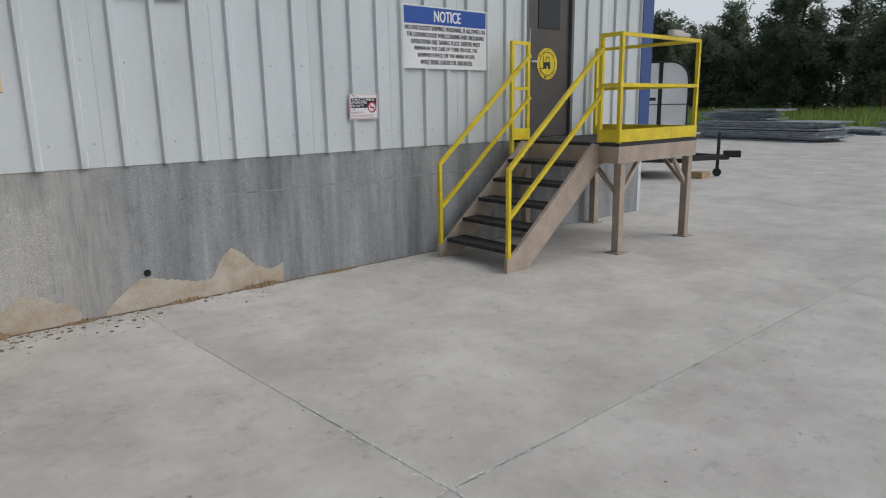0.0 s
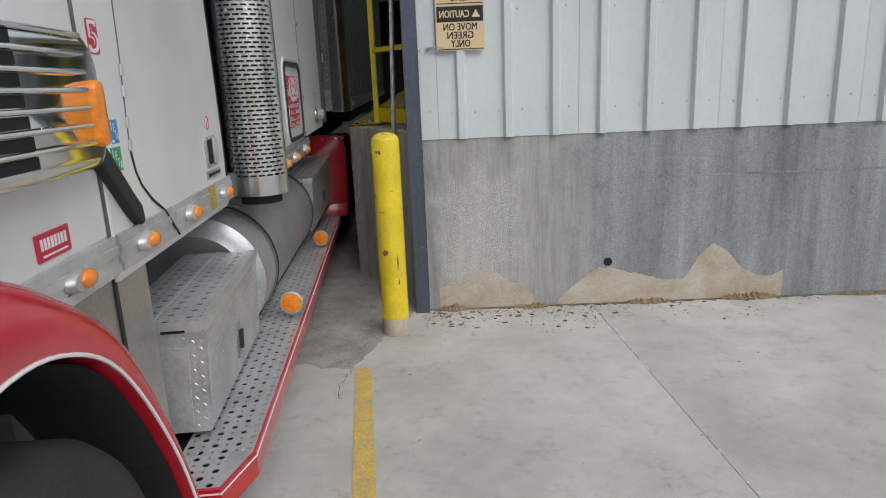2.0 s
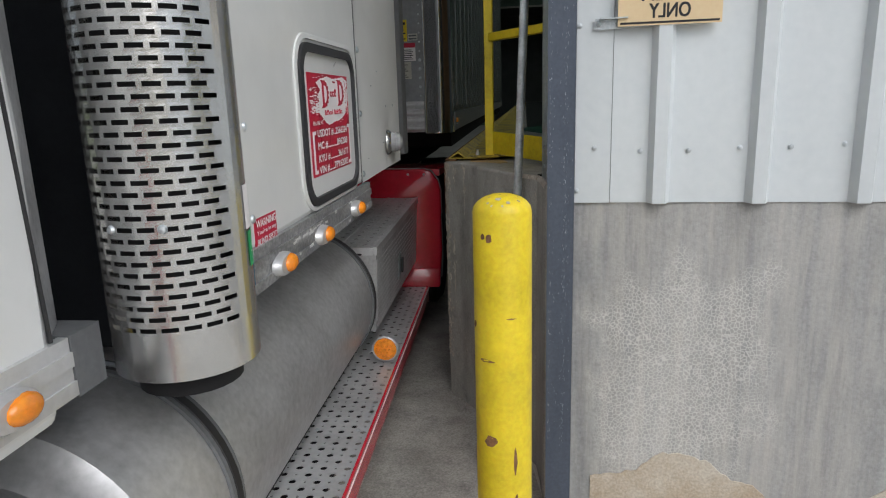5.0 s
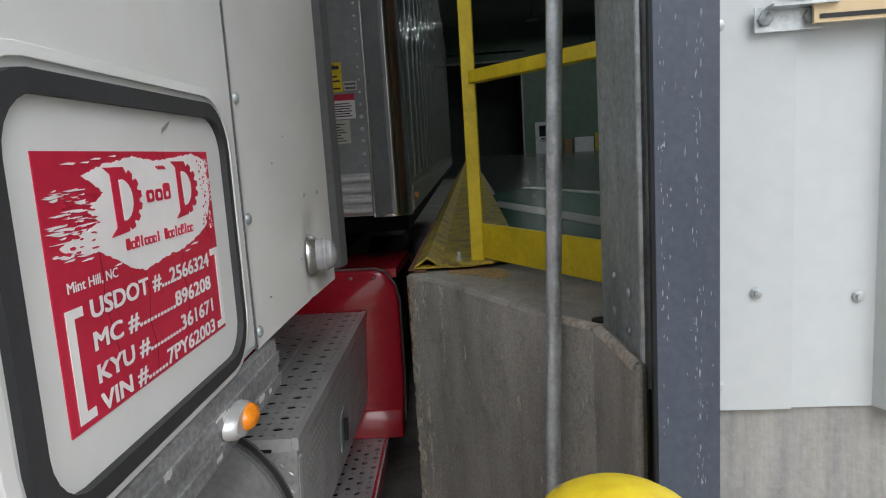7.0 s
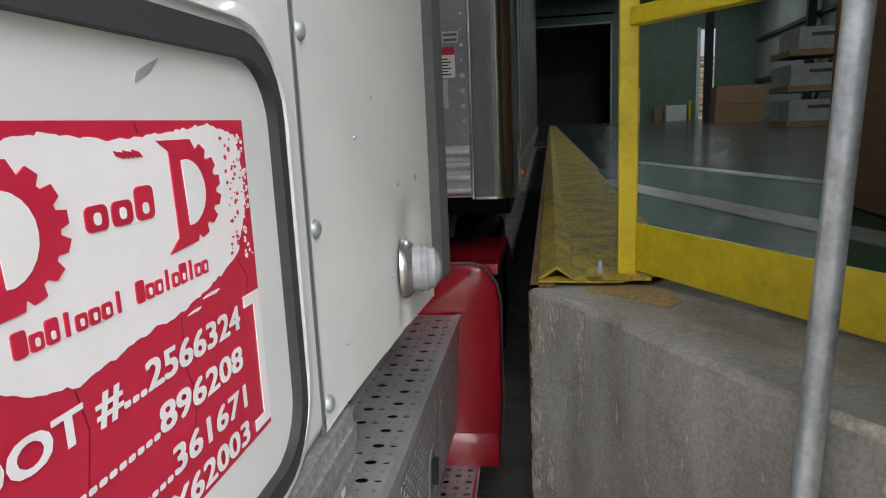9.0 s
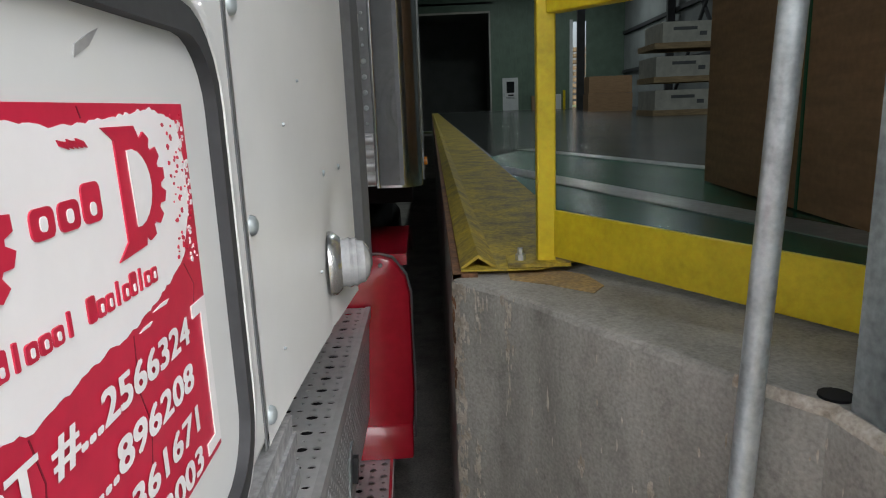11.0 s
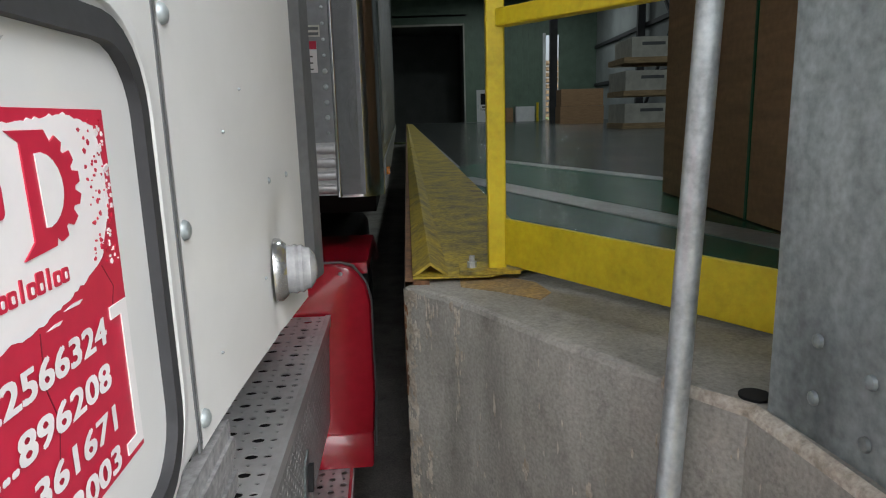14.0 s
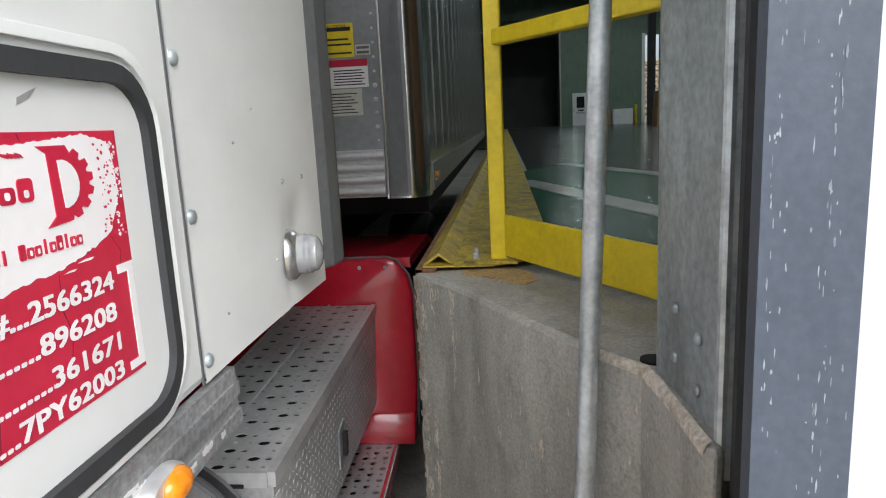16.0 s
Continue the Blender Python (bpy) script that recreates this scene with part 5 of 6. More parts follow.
lm = plane_m((flare(6.0) - 0.006, 6.0, 1.357), (0, 1, 0), (0, 0, 1)) @ pose(0, 0, 0, 0, 8, 0) @ Matrix.Scale(0.98, 4)
ml = part("marker_lamp", lathe([(0.0, 0.0), (0.058, 0.0), (0.056, 0.012), (0.046, 0.022), (0.04, 0.02)], 30, lm), M["satin"], truck, "clear ribbed marker lamp in a chrome base", smooth=True)
part("lens", lathe([(0.043, 0.018)] + [(r + (0.0026 if i % 2 else 0), h) for i, (r, h) in enumerate([(0.043, 0.03), (0.0425, 0.036), (0.042, 0.042), (0.041, 0.048), (0.039, 0.054), (0.035, 0.062), (0.026, 0.07), (0.012, 0.074)])] + [(0, 0.075)], 30, lm), M["lens"], ml, smooth=True)

# window panel with rubber seal and the company sticker
def ring(outer, inner, u0, u1):
    bm = bmesh.new()
    n = len(outer)
    a = [[bm.verts.new((u, *p)) for p in pts] for pts, u in ((outer, u0), (outer, u1), (inner, u1 + 0.002), (inner, u0))]
    for s, t in zip(a, a[1:]):
        for k in range(n):
            bm.faces.new((s[k], s[(k + 1) % n], t[(k + 1) % n], t[k]))
    bmesh.ops.recalc_face_normals(bm, faces=bm.faces[:])
    return bm


part("moulding", ring(rounded(4.872, 5.585, 1.218, 1.735, 0.11), rounded(4.890, 5.567, 1.228, 1.720, 0.10), SLP, SLP + 0.005), M["white"], truck, bevel=0.001)
seal = part("window_seal", ring(rounded(4.903, 5.549, 1.232, 1.709, 0.085), rounded(4.930, 5.526, 1.256, 1.684, 0.066), SLP, SLP + 0.010), M["seal"], truck, "grey rubber window seal", smooth=True)
S0, S1, T0, T1 = 4.986, 5.460, 1.316, 1.626
st = part("company_sticker", box(SLP - 0.001, SLP + 0.0015, S0, S1, T0, T1), M["rsign"], truck, "red sticker with white lettering and numbers")
rnd = random.Random(11)


def on_sticker(pts):
    """Millimetres along and down the sticker to the truck's own coordinates."""
    return [(S0 + a / 1000, T1 - d / 1000) for a, d in pts]


def torn(pts, jit, step=5.0):
    """An outline with its straight runs broken into a brushed, torn edge."""
    res = []
    for (a, b), (p, q) in zip(pts, pts[1:] + pts[:1]):
        n = max(1, int(math.hypot(p - a, q - b) / step))
        res += [(a + (p - a) * k / n + rnd.uniform(-jit, jit), b + (q - b) * k / n + rnd.uniform(-jit, jit)) for k in range(n)]
    return res


brush = [(84, 28), (134, 16), (209, 7), (268, 13), (330, 10), (405, 3), (452, 14), (462, 40), (463, 80), (437, 122), (405, 134), (375, 141), (320, 151), (297, 150), (250, 155), (209, 160), (166, 149), (145, 136), (98, 119), (41, 113), (24, 105), (58, 95), (113, 85), (88, 70), (128, 49)]
part("brush_patch", prism(on_sticker(torn(brush, 1.3)), SLP + 0.0012, SLP + 0.0022, "x"), M["wvinyl"], st)
streak = bmesh.new()
for k in range(64):
    d = rnd.uniform(42, 118)
    a, w, h = rnd.uniform(3, 85), rnd.uniform(8, 46), rnd.uniform(0.5, 2.2)
    prism(on_sticker([(a, d), (a + w * 0.5, d - h * 0.6), (a + w, d - rnd.uniform(0, 2)), (a + w * 0.9, d + h * 0.5), (a + w * 0.4, d + h)]), SLP + 0.0014, SLP + 0.0024, "x", streak)
for a, d, r in ((62, 14, 3.0), (95, 13, 2.0), (120, 9, 2.4), (160, 6, 1.8), (40, 120, 2.2), (75, 124, 2.6), (140, 141, 2.0), (380, 147, 3.0), (350, 154, 2.2)):
    prism(on_sticker([(a - 5 * r, d + 0.6), (a, d - 0.5 * r), (a + 5 * r, d - 1.0), (a + 3 * r, d + 0.5 * r)]), SLP + 0.0014, SLP + 0.0024, "x", streak)
for k in range(70):
    a, d, r = rnd.uniform(452, 470), rnd.uniform(12, 130), rnd.uniform(0.6, 2.6)
    prism(on_sticker([(a + r * rnd.uniform(0.6, 1.4) * math.cos(q), d + r * rnd.uniform(0.6, 1.4) * math.sin(q)) for q in (0, 1.2, 2.5, 3.7, 5.0)]), SLP + 0.0014, SLP + 0.0024, "x", streak)
tagged(part("brush_edge", streak, M["wvinyl"], st), kind="stuff")
nick = bmesh.new()
for k in range(95):
    a, d = (rnd.uniform(424, 466), rnd.uniform(8, 128)) if k < 60 else (rnd.uniform(28, 120), rnd.uniform(44, 116))
    r, sx = rnd.uniform(0.6, 2.3), 1.0 if k < 60 else 4.5
    prism(on_sticker([(a + sx * r * rnd.uniform(0.5, 1.4) * math.cos(q), d + r * rnd.uniform(0.5, 1.4) * math.sin(q)) for q in (0, 1.2, 2.5, 3.7, 5.0)]), SLP + 0.002, SLP + 0.0030, "x", nick)
for k in range(5):
    prism(on_sticker([(272 + 5 * k, 20 + k % 2), (280 + 5 * k, 22), (284 + 5 * k, 26), (274 + 5 * k, 23.5)]), SLP + 0.002, SLP + 0.003 + 0.0001 * k, "x", nick)
tagged(part("brush_fleck", nick, M["rsign"], st), kind="stuff")


def half_gear(cx, cy, rx, ry, left):
    """A half cog wheel with a wedge-footed stem, in millimetres on the sticker."""
    pts = [(left, cy - ry), (cx + 0.25 * rx, cy - ry)]
    for k in range(6):
        for da, r in ((3, 0.86), (7, 1.02), (18, 1.0), (22, 0.86)):
            q = radians(68 - k * 24 - da)
            pts.append((cx + r * rx * math.cos(q), cy - r * ry * math.sin(q)))
    return pts + [(cx + 0.2 * rx, cy + 0.98 * ry), (left + 1, cy + 1.05 * ry), (left + 17, cy + 0.80 * ry), (left + 15, cy - 0.80 * ry)]


for cx, cy, rx, ry, left in ((166, 62, 54, 42, 131), (356, 57, 58, 42, 323)):
    part("emblem", prism(on_sticker(half_gear(cx, cy, rx, ry, left)), SLP + 0.002, SLP + 0.0034, "x"), M["rsign"], st)
    part("emblem_opening", prism(on_sticker([(cx, cy + 0.62 * ry)] + [(cx + 0.52 * rx * math.cos(radians(q)), cy - 0.64 * ry * math.sin(radians(q))) for q in range(-80, 81, 16)] + [(cx - 3, cy - 0.62 * ry)]), SLP + 0.003, SLP + 0.0042, "x"), M["wvinyl"], st)
# the name as plain rounded marks of its size
for a0, a1, d0, d1, marks in ((233, 313, 46, 70, "xxt"), (163, 262, 112, 127, "Txtlxxxl"), (275, 379, 111, 127, "Txxlxtlxx")):
    n = len(marks)
    for k, ch in enumerate(marks):
        w = (a1 - a0) / n
        b0, b1 = a0 + w * k + 0.06 * w, a0 + w * (k + 1) - 0.10 * w
        if ch == "l":
            b0, b1 = b0 + 0.28 * w, b1 - 0.28 * w
        t0 = d0 if ch in "Ttl" else d0 + 0.3 * (d1 - d0)
        r = 0.22 * (b1 - b0)
        mk = part("name_mark", prism(on_sticker([(p, -q) for p, q in rounded(b0, b1, -d1, -t0, r, 3)]), SLP + 0.002, SLP + 0.0033, "x"), M["rsign"], st)
        if ch in "xt":
            mid, hw, hh = (b0 + b1) / 2, 0.16 * (b1 - b0), 0.17 * (d1 - d0)
            cz = d1 - 0.34 * (d1 - d0)
            part("opening", prism(on_sticker([(p, -q) for p, q in rounded(mid - hw, mid + hw, -(cz + hh), -(cz - hh), 0.8 * hw, 3)]), SLP + 0.003, SLP + 0.0038, "x"), M["wvinyl"], mk)


def row(text, a0, a1, d0, d1, bold=0.038):
    (v0, z1), (v1, z0) = on_sticker([(a0, d0), (a1, d1)])
    letters(text, v1 - v0, z1 - z0, plane_m((SLP + 0.0012, (v0 + v1) / 2, (z0 + z1) / 2), (0, 1, 0), (0, 0, 1)), M["wvinyl"], st, depth=0.002, bold=bold)


row("Mint Hill, NC", 26, 133, 143, 157, 0.02)
row("USDOT #...2566324", 65, 424, 170, 194)
row("MC #...........896208", 63, 421, 208, 232)
row("KYU #..........361671", 62, 421, 247, 271)
row("VIN #......7PY62003", 61, 420, 282, 306)
for a, e, tip, d0, d1 in ((17, 32, 50, 173, 302), (472, 459, 438, 166, 304)):
    part("bracket_mark", prism(on_sticker([(a, d0), (tip, d0), (tip, d0 + 11), (e, d0 + 11), (e, d1 - 11), (tip, d1 - 11), (tip, d1), (a, d1)]), SLP + 0.001, SLP + 0.0026, "x"), M["wvinyl"], st)
for path in ([(100, 121), (103, 150), (98, 178), (108, 215), (120, 262)], [(205, 162), (212, 190), (203, 230), (215, 268), (208, 308)], [(330, 153), (326, 190), (338, 222), (330, 250)], [(300, 2), (303, 9)], [(435, 128), (452, 150), (446, 165)]):
    outline = path + [(a + 1.3, b) for a, b in reversed(path)]
    part("crack_line", prism(on_sticker(outline), SLP + 0.0012, SLP + 0.0018, "x"), M["dkred"], st)
part("scuff", prism([(5.295, 1.652), (5.315, 1.660), (5.330, 1.672), (5.318, 1.668), (5.298, 1.660)], SLP - 0.001, SLP + 0.0008, "x"), M["alud"], truck)
wb = part("blind_spot_sticker", box(SLP - 0.001, SLP + 0.0015, 4.503, 4.645, 1.210, 1.277), M["rsign"], truck)
for txt, z, h in (("WARNING", 1.264, 0.018), ("You're in my", 1.242, 0.014), ("BLIND SPOT", 1.221, 0.015)):
    letters(txt, 0.125, h, plane_m((SLP + 0.0012, 4.574, z), (0, 1, 0), (0, 0, 1)), M["wvinyl"], wb, depth=0.002, bold=0.02)
for ang, z, w, h, mt in ((13, 1.345, 0.048, 0.085, "wvinyl"), (14, 1.262, 0.042, 0.070, "vgreen"), (31, 1.300, 0.040, 0.075, "vgreen"), (34, 1.215, 0.040, 0.085, "vblue")):
    bm = bmesh.new()
    cols = [[bm.verts.new((SU + (SR + 0.0015) * math.cos(a), SV + (SR + 0.0015) * math.sin(a), z + q * h / 2)) for q in (-1, 1)] for a in [radians(ang) + w / SR * (k / 4 - 0.5) for k in range(5)]]
    for a, b in zip(cols, cols[1:]):
        bm.faces.new((a[0], b[0], b[1], a[1]))
    ts = part("tax_sticker", bm, M[mt], shield)
    if mt != "wvinyl":
        c, s = math.cos(radians(ang)), math.sin(radians(ang))
        letters("I F\nT A", w * 0.7, h * 0.6, plane_m((SU + (SR + 0.002) * c, SV + (SR + 0.002) * s, z), (-s, c, 0), (0, 0, 1)), M["wvinyl"], ts)
MV = 7.09
part("mudguard", prism([(-0.9, BZ), (0.292, BZ), (0.310, 0.50), (0.318, 0.62), (0.318, 0.98), (0.304, 1.045), (0.262, 1.105), (0.22, 1.118), (-0.9, 1.118)], MV, MV + 0.06, "y"), M["red"], truck, "glossy red rear mudguard", bevel=0.022, smooth=True)
part("mudguard_foot", prism([(MV - 0.045, BZ), (MV + 0.03, BZ), (MV + 0.03, 0.50), (MV - 0.004, 0.49), (MV - 0.03, 0.44)], -0.5, 0.305, "x"), M["red"], truck, bevel=0.012, smooth=True)
part("mudguard_lip", pipe([(0.311, MV + 0.035, 0.42), (0.321, MV + 0.035, 0.62), (0.321, MV + 0.035, 0.98), (0.306, MV + 0.035, 1.048), (0.262, MV + 0.035, 1.109), (0.22, MV + 0.035, 1.121), (-0.2, MV + 0.035, 1.121)], 0.005, 6), M["grey"], truck)
part("mudguard_top", prism([(7.15, 1.112), (7.9, 1.08), (8.6, 0.85), (8.6, 0.81), (7.9, 1.04), (7.15, 1.072)], -0.6, 0.31, "x"), M["red"], truck)
for u in (0.12, 0.22):
    part("rivet", lathe([(0.008, 0), (0.005, 0.004), (0, 0.005)], 10, plane_m((u, MV, 1.088), (1, 0, 0), (0, 0, 1))), M["galv"], truck)
for v in (8.0, 9.3):
    part("rear_wheel", lathe([(0.2, 0.0), (0.45, 0.0), (0.5, -0.04), (0.5, -0.3), (0.2, -0.3)], 40, plane_m((0.22, v, 0.5), (0, 1, 0), (0, 0, 1))), M["tyre"], truck, smooth=True)

# trailer
trailer = thing("semi_trailer", pose(-0.035, 0.455, 0, 0, 0, 3.5), "grey box trailer with a polished rounded front corner", "trailer")
TU = 0.325
part("front_wall", box(-2.2, TU - 0.07, 6.88, 6.95, 1.335, 4.1), M["trail"], trailer)
part("side_wall", box(TU - 0.012, TU, 7.06, 20.0, 1.455, 4.1), M["trails"], trailer, "dark glossy trailer side")
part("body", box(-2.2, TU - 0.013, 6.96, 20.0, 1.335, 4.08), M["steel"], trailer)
cp = [(TU - 0.085 + 0.085 * math.sin(radians(a)), 6.965 - 0.085 * math.cos(radians(a))) for a in range(0, 91, 9)]
part("corner_post", prism([(TU - 0.16, 6.88), *cp, (TU, 7.06), (TU - 0.02, 7.06), (TU - 0.1, 6.96), (TU - 0.16, 6.90)], 1.325, 4.1), M["polished"], trailer, smooth=True)
part("corner_bead", rod((TU - 0.165, 6.876, 1.327), (TU - 0.165, 6.876, 4.1), 0.008, 10), M["chrome"], trailer, smooth=True)
part("bottom_rail", box(TU - 0.01, TU + 0.006, 7.06, 20.0, 1.335, 1.455), M["trail"], trailer)
for k in range(4):
    part("front_rib", rod((-1.5, 6.876, 1.358 + 0.049 * k), (TU - 0.175, 6.876, 1.358 + 0.049 * k), 0.019, 10), M["alu"], trailer, smooth=True)
part("rib_plate", box(-1.5, TU - 0.175, 6.872, 6.88, 1.335, 1.53), M["alu"], trailer)
for k in range(26):
    big = 3 < k < 8
    part("rivet", lathe([(0.010 if big else 0.006, 0), (0.007 if big else 0.004, 0.006), (0, 0.007)], 10, plane_m((TU - 0.195, 6.88, 1.45 + 0.055 * k if k < 2 else 1.40 + 0.055 * k), (1, 0, 0), (0, 0, 1))), M["galv"], trailer, smooth=True)
for k in range(3):
    part("rivet", lathe([(0.005, 0), (0.003, 0.004), (0, 0.005)], 8, plane_m((TU + 0.006, 7.12 + 0.05 * k, 1.375), (0, 1, 0), (0, 0, 1))), M["galv"], trailer)
for k in range(30):
    part("side_post", box(TU, TU + 0.004, 7.3 + 0.41 * k, 7.34 + 0.41 * k, 1.5, 4.05), M["trails"], trailer)
part("marker_lamp", prism(rounded(7.12, 7.2, 1.385, 1.415, 0.012), TU + 0.006, TU + 0.02, "x"), M["amber"], trailer)
cs = part("caution_sticker", box(TU - 0.42, TU - 0.27, 6.8785, 6.8805, 1.90, 2.03), M["yellow"], trailer)
for e, z, h in ((0.28, 2.0, 0.015), (0.29, 1.965, 0.007), (0.28, 1.945, 0.007), (0.28, 1.912, 0.007)):
    part("print_bar", box(TU - 0.41, TU - e, 6.8775, 6.8787, z, z + h), M["ink"], cs)
letters("CAUTION", 0.09, 0.014, plane_m((TU - 0.345, 6.8783, 2.017), (1, 0, 0), (0, 0, 1)), M["ink"], cs)
ws = part("rules_sticker", box(TU - 0.44, TU - 0.22, 6.8785, 6.8805, 1.78, 1.89), M["wvinyl"], trailer)
part("red_band", box(TU - 0.44, TU - 0.22, 6.8775, 6.8787, 1.862, 1.89), M["rsign"], ws)
for k in range(6):
    part("print_bar", box(TU - 0.36, TU - 0.235 - 0.01 * (k % 2), 6.8775, 6.8787, 1.79 + 0.011 * k, 1.7945 + 0.011 * k), M["ink"], ws)
ps = part("paper_label", box(TU - 0.40, TU - 0.25, 6.8785, 6.8805, 1.67, 1.775), M["cream"], trailer)
for k in range(7):
    part("print_bar", box(TU - 0.39, TU - 0.27 - 0.012 * (k % 3), 6.8775, 6.8787, 1.68 + 0.0125 * k, 1.684 + 0.0125 * k), M["ink"], ps)
pl = part("small_plate", box(TU - 0.265, TU - 0.205, 6.8785, 6.8805, 1.905, 1.945), M["cream"], trailer)
for z in (1.91, 1.928):
    part("print_bar", box(TU - 0.26, TU - 0.21, 6.8775, 6.8787, z, z + 0.01), M["grey"], pl)
# near-black box stands in for the shade beneath the trailer floor
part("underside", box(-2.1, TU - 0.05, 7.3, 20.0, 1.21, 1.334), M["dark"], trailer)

# ---- signs on the wall ----
SY = WALL - 0.042
def board_sign(name, x0, x1, z0, z1, material, label, y=SY):
    b = thing(name, Matrix(), label, "sign")
    part("board", box(x0, x1, y, y + 0.006, z0, z1), material, b, bevel=0.001)
    return b


def on_wall(x, z, y=SY):
    return plane_m((x, y, z), (1, 0, 0), (0, 0, 1))


notice = board_sign("notice_sign", 4.53, 5.71, 1.993, 2.623, M["wsign"], "white notice sign with a blue heading on the wall")
part("heading", box(4.545, 5.695, SY - 0.0015, SY, 2.44, 2.608), M["bsign"], notice)
letters("NOTICE", 0.37, 0.11, on_wall(5.13, 2.525, SY - 0.0015), M["wsign"], notice, bold=0.02)
lines = ["NO ONE EXCEPT SHIPPING PERSONNEL IS ALLOWED ON", "THE LOADING DOCK WHILE LOADING AND UNLOADING", "OPERATIONS ARE TAKING PLACE. DRIVERS MUST", "REMAIN IN THE CABS OF THEIR TRUCKS, THE", "SHIPPING OFFICE, OR THE BREAK ROOM,", "WHILE BEING LOADED OR UNLOADED."]
for i, (s, w) in enumerate(zip(lines, (1.13, 1.09, 0.98, 0.89, 0.81, 0.74))):
    letters(s, w, 0.045, on_wall(5.12, 2.40 - 0.068 * i), M["ink"], notice, bold=0.03)
big = board_sign("bay_sign", 1.13, 2.35, 2.46, 3.1, M["wsign"], "large white sign about backing into the bay")
letters("BACKING INTO THE BAY", 1.05, 0.10, on_wall(1.74, 2.62), M["ink"], big, bold=0.02)
smoke = board_sign("tobacco_sign", 3.855, 4.185, 1.492, 1.735, M["wsign"], "small tobacco-free and smoke-free facility sign")
bd = box(3.862, 4.178, SY - 0.001, SY, 1.499, 1.503)
box(3.862, 4.178, SY - 0.001, SY, 1.724, 1.728, bd), box(3.862, 3.866, SY - 0.001, SY, 1.503, 1.724, bd), box(4.174, 4.178, SY - 0.001, SY, 1.503, 1.724, bd)
part("border", bd, M["rsign"], smoke)
part("band", box(3.872, 4.168, SY - 0.0012, SY, 1.60, 1.695), M["ink"], smoke)
letters("This is a", 0.075, 0.02, on_wall(3.925, 1.711), M["ink"], smoke)
for s, x, w, z in (("TOBACCO-FREE &", 4.01, 0.26, 1.68), ("SMOKE-FREE", 3.965, 0.18, 1.652), ("FACILITY", 3.945, 0.14, 1.622)):
    letters(s, w, 0.021, on_wall(x, z, SY - 0.0014), M["wsign"], smoke, bold=0.02)
for s, x, w, z in (("WE", 3.90, 0.04, 1.58), ("APPRECIATE", 3.945, 0.13, 1.555), ("YOUR COOPERATION", 4.0, 0.25, 1.525)):
    letters(s, w, 0.018, on_wall(x, z), M["rsign"], smoke)
part("disc", lathe([(0.0, 0.0025), (0.052, 0.0025)], 24, on_wall(4.115, 1.605)), M["wsign"], smoke)
part("prohibition_ring", lathe([(0.04, 0.003), (0.045, 0.005), (0.052, 0.003)], 24, on_wall(4.115, 1.605), bar((4.085, SY - 0.004, 1.635), (4.145, SY - 0.004, 1.575), 0.003, 0.009)), M["rsign"], smoke)
part("cigarette", box(4.085, 4.145, SY - 0.0034, SY - 0.0028, 1.60, 1.61), M["ink"], smoke)
caution = board_sign("caution_sign", 0.725, 1.03, 1.74, 2.29, M["tansign"], "tan and black caution sign, its lower half mirrored")
for z, mir in ((2.02, False), (1.747, True)):
    part("band", box(0.732, 1.023, SY - 0.0012, SY, z + 0.165, z + 0.258), M["ink"], caution)
    part("edge", box(0.732, 1.023, SY - 0.0012, SY, z - 0.002, z + 0.004), M["ink"], caution)
    c = 0.8775
    s = -1 if mir else 1
    letters("CAUTION", 0.185, 0.042, on_wall(c + s * 0.035, z + 0.212, SY - 0.0014), M["tansign"], caution, bold=0.02, mirror=mir)
    tri = c - s * 0.10
    part("triangle", prism([(tri - 0.027, z + 0.19), (tri + 0.027, z + 0.19), (tri, z + 0.236)], SY - 0.002, SY - 0.001, "y"), M["tansign"], caution)
    for k, (t, w) in enumerate((("MOVE ON", 0.21), ("GREEN", 0.165), ("ONLY", 0.12))):
        letters(t, w, 0.042, on_wall(c, z + 0.135 - 0.05 * k), M["ink"], caution, bold=0.02, mirror=mir)
brk = thing("wall_bracket", Matrix(), "small galvanised bracket bolted to the wall", "bracket")
part("plate", box(0.655, 0.745, WALL - 0.024, WALL - 0.02, 1.735, 1.768, box(0.67, 0.755, WALL - 0.05, WALL - 0.024, 1.764, 1.768)), M["galv"], brk)
for x in (0.668, 0.728):
    part("bolt", lathe([(0.010, 0), (0.010, 0.006), (0, 0.008)], 6, on_wall(x, 1.752, WALL - 0.024)), M["dgalv"], brk)
screws = thing("wall_screws", Matrix(), "small galvanised screws in the wall sheets", "screws", kind="structure")
sm = part("screw", lathe([(0.0, -0.001), (0.009, 0.0), (0.009, 0.002), (0.005, 0.003), (0.005, 0.007), (0.0, 0.0075)], 8, plane_m((0, 0, 0), (1, 0, 0), (0, 0, 1))), M["galv"], screws)
first = True
for z in (1.36, 1.98, 3.0):
    for k in range(27):
        for dx in ((-0.06, 0.09) if z < 1.5 else (0.07,)):
            x = 0.87 + 0.305 * k + dx
            if x > 8.75 or 6.36 < x < 7.35 or (z > 2.9 and 1.1 < x < 2.4) or (4.5 < x < 5.75 and 1.95 < z < 2.7):
                continue
            s = sm if first else new("screw", sm.data)
            s.parent, first = screws, False
            s.location = (x, WALL - 0.007, z + 0.006 * ((k * 7) % 3 - 1))
for x, z in ((0.61, 1.225), (0.61, 1.75), (0.664, 1.366)):
    s = new("screw", sm.data)
    s.parent, s.location = screws, (x, WALL - 0.013, z)

# ---- the stem wall's patches, hole and litter ----
rnd = random.Random(3)
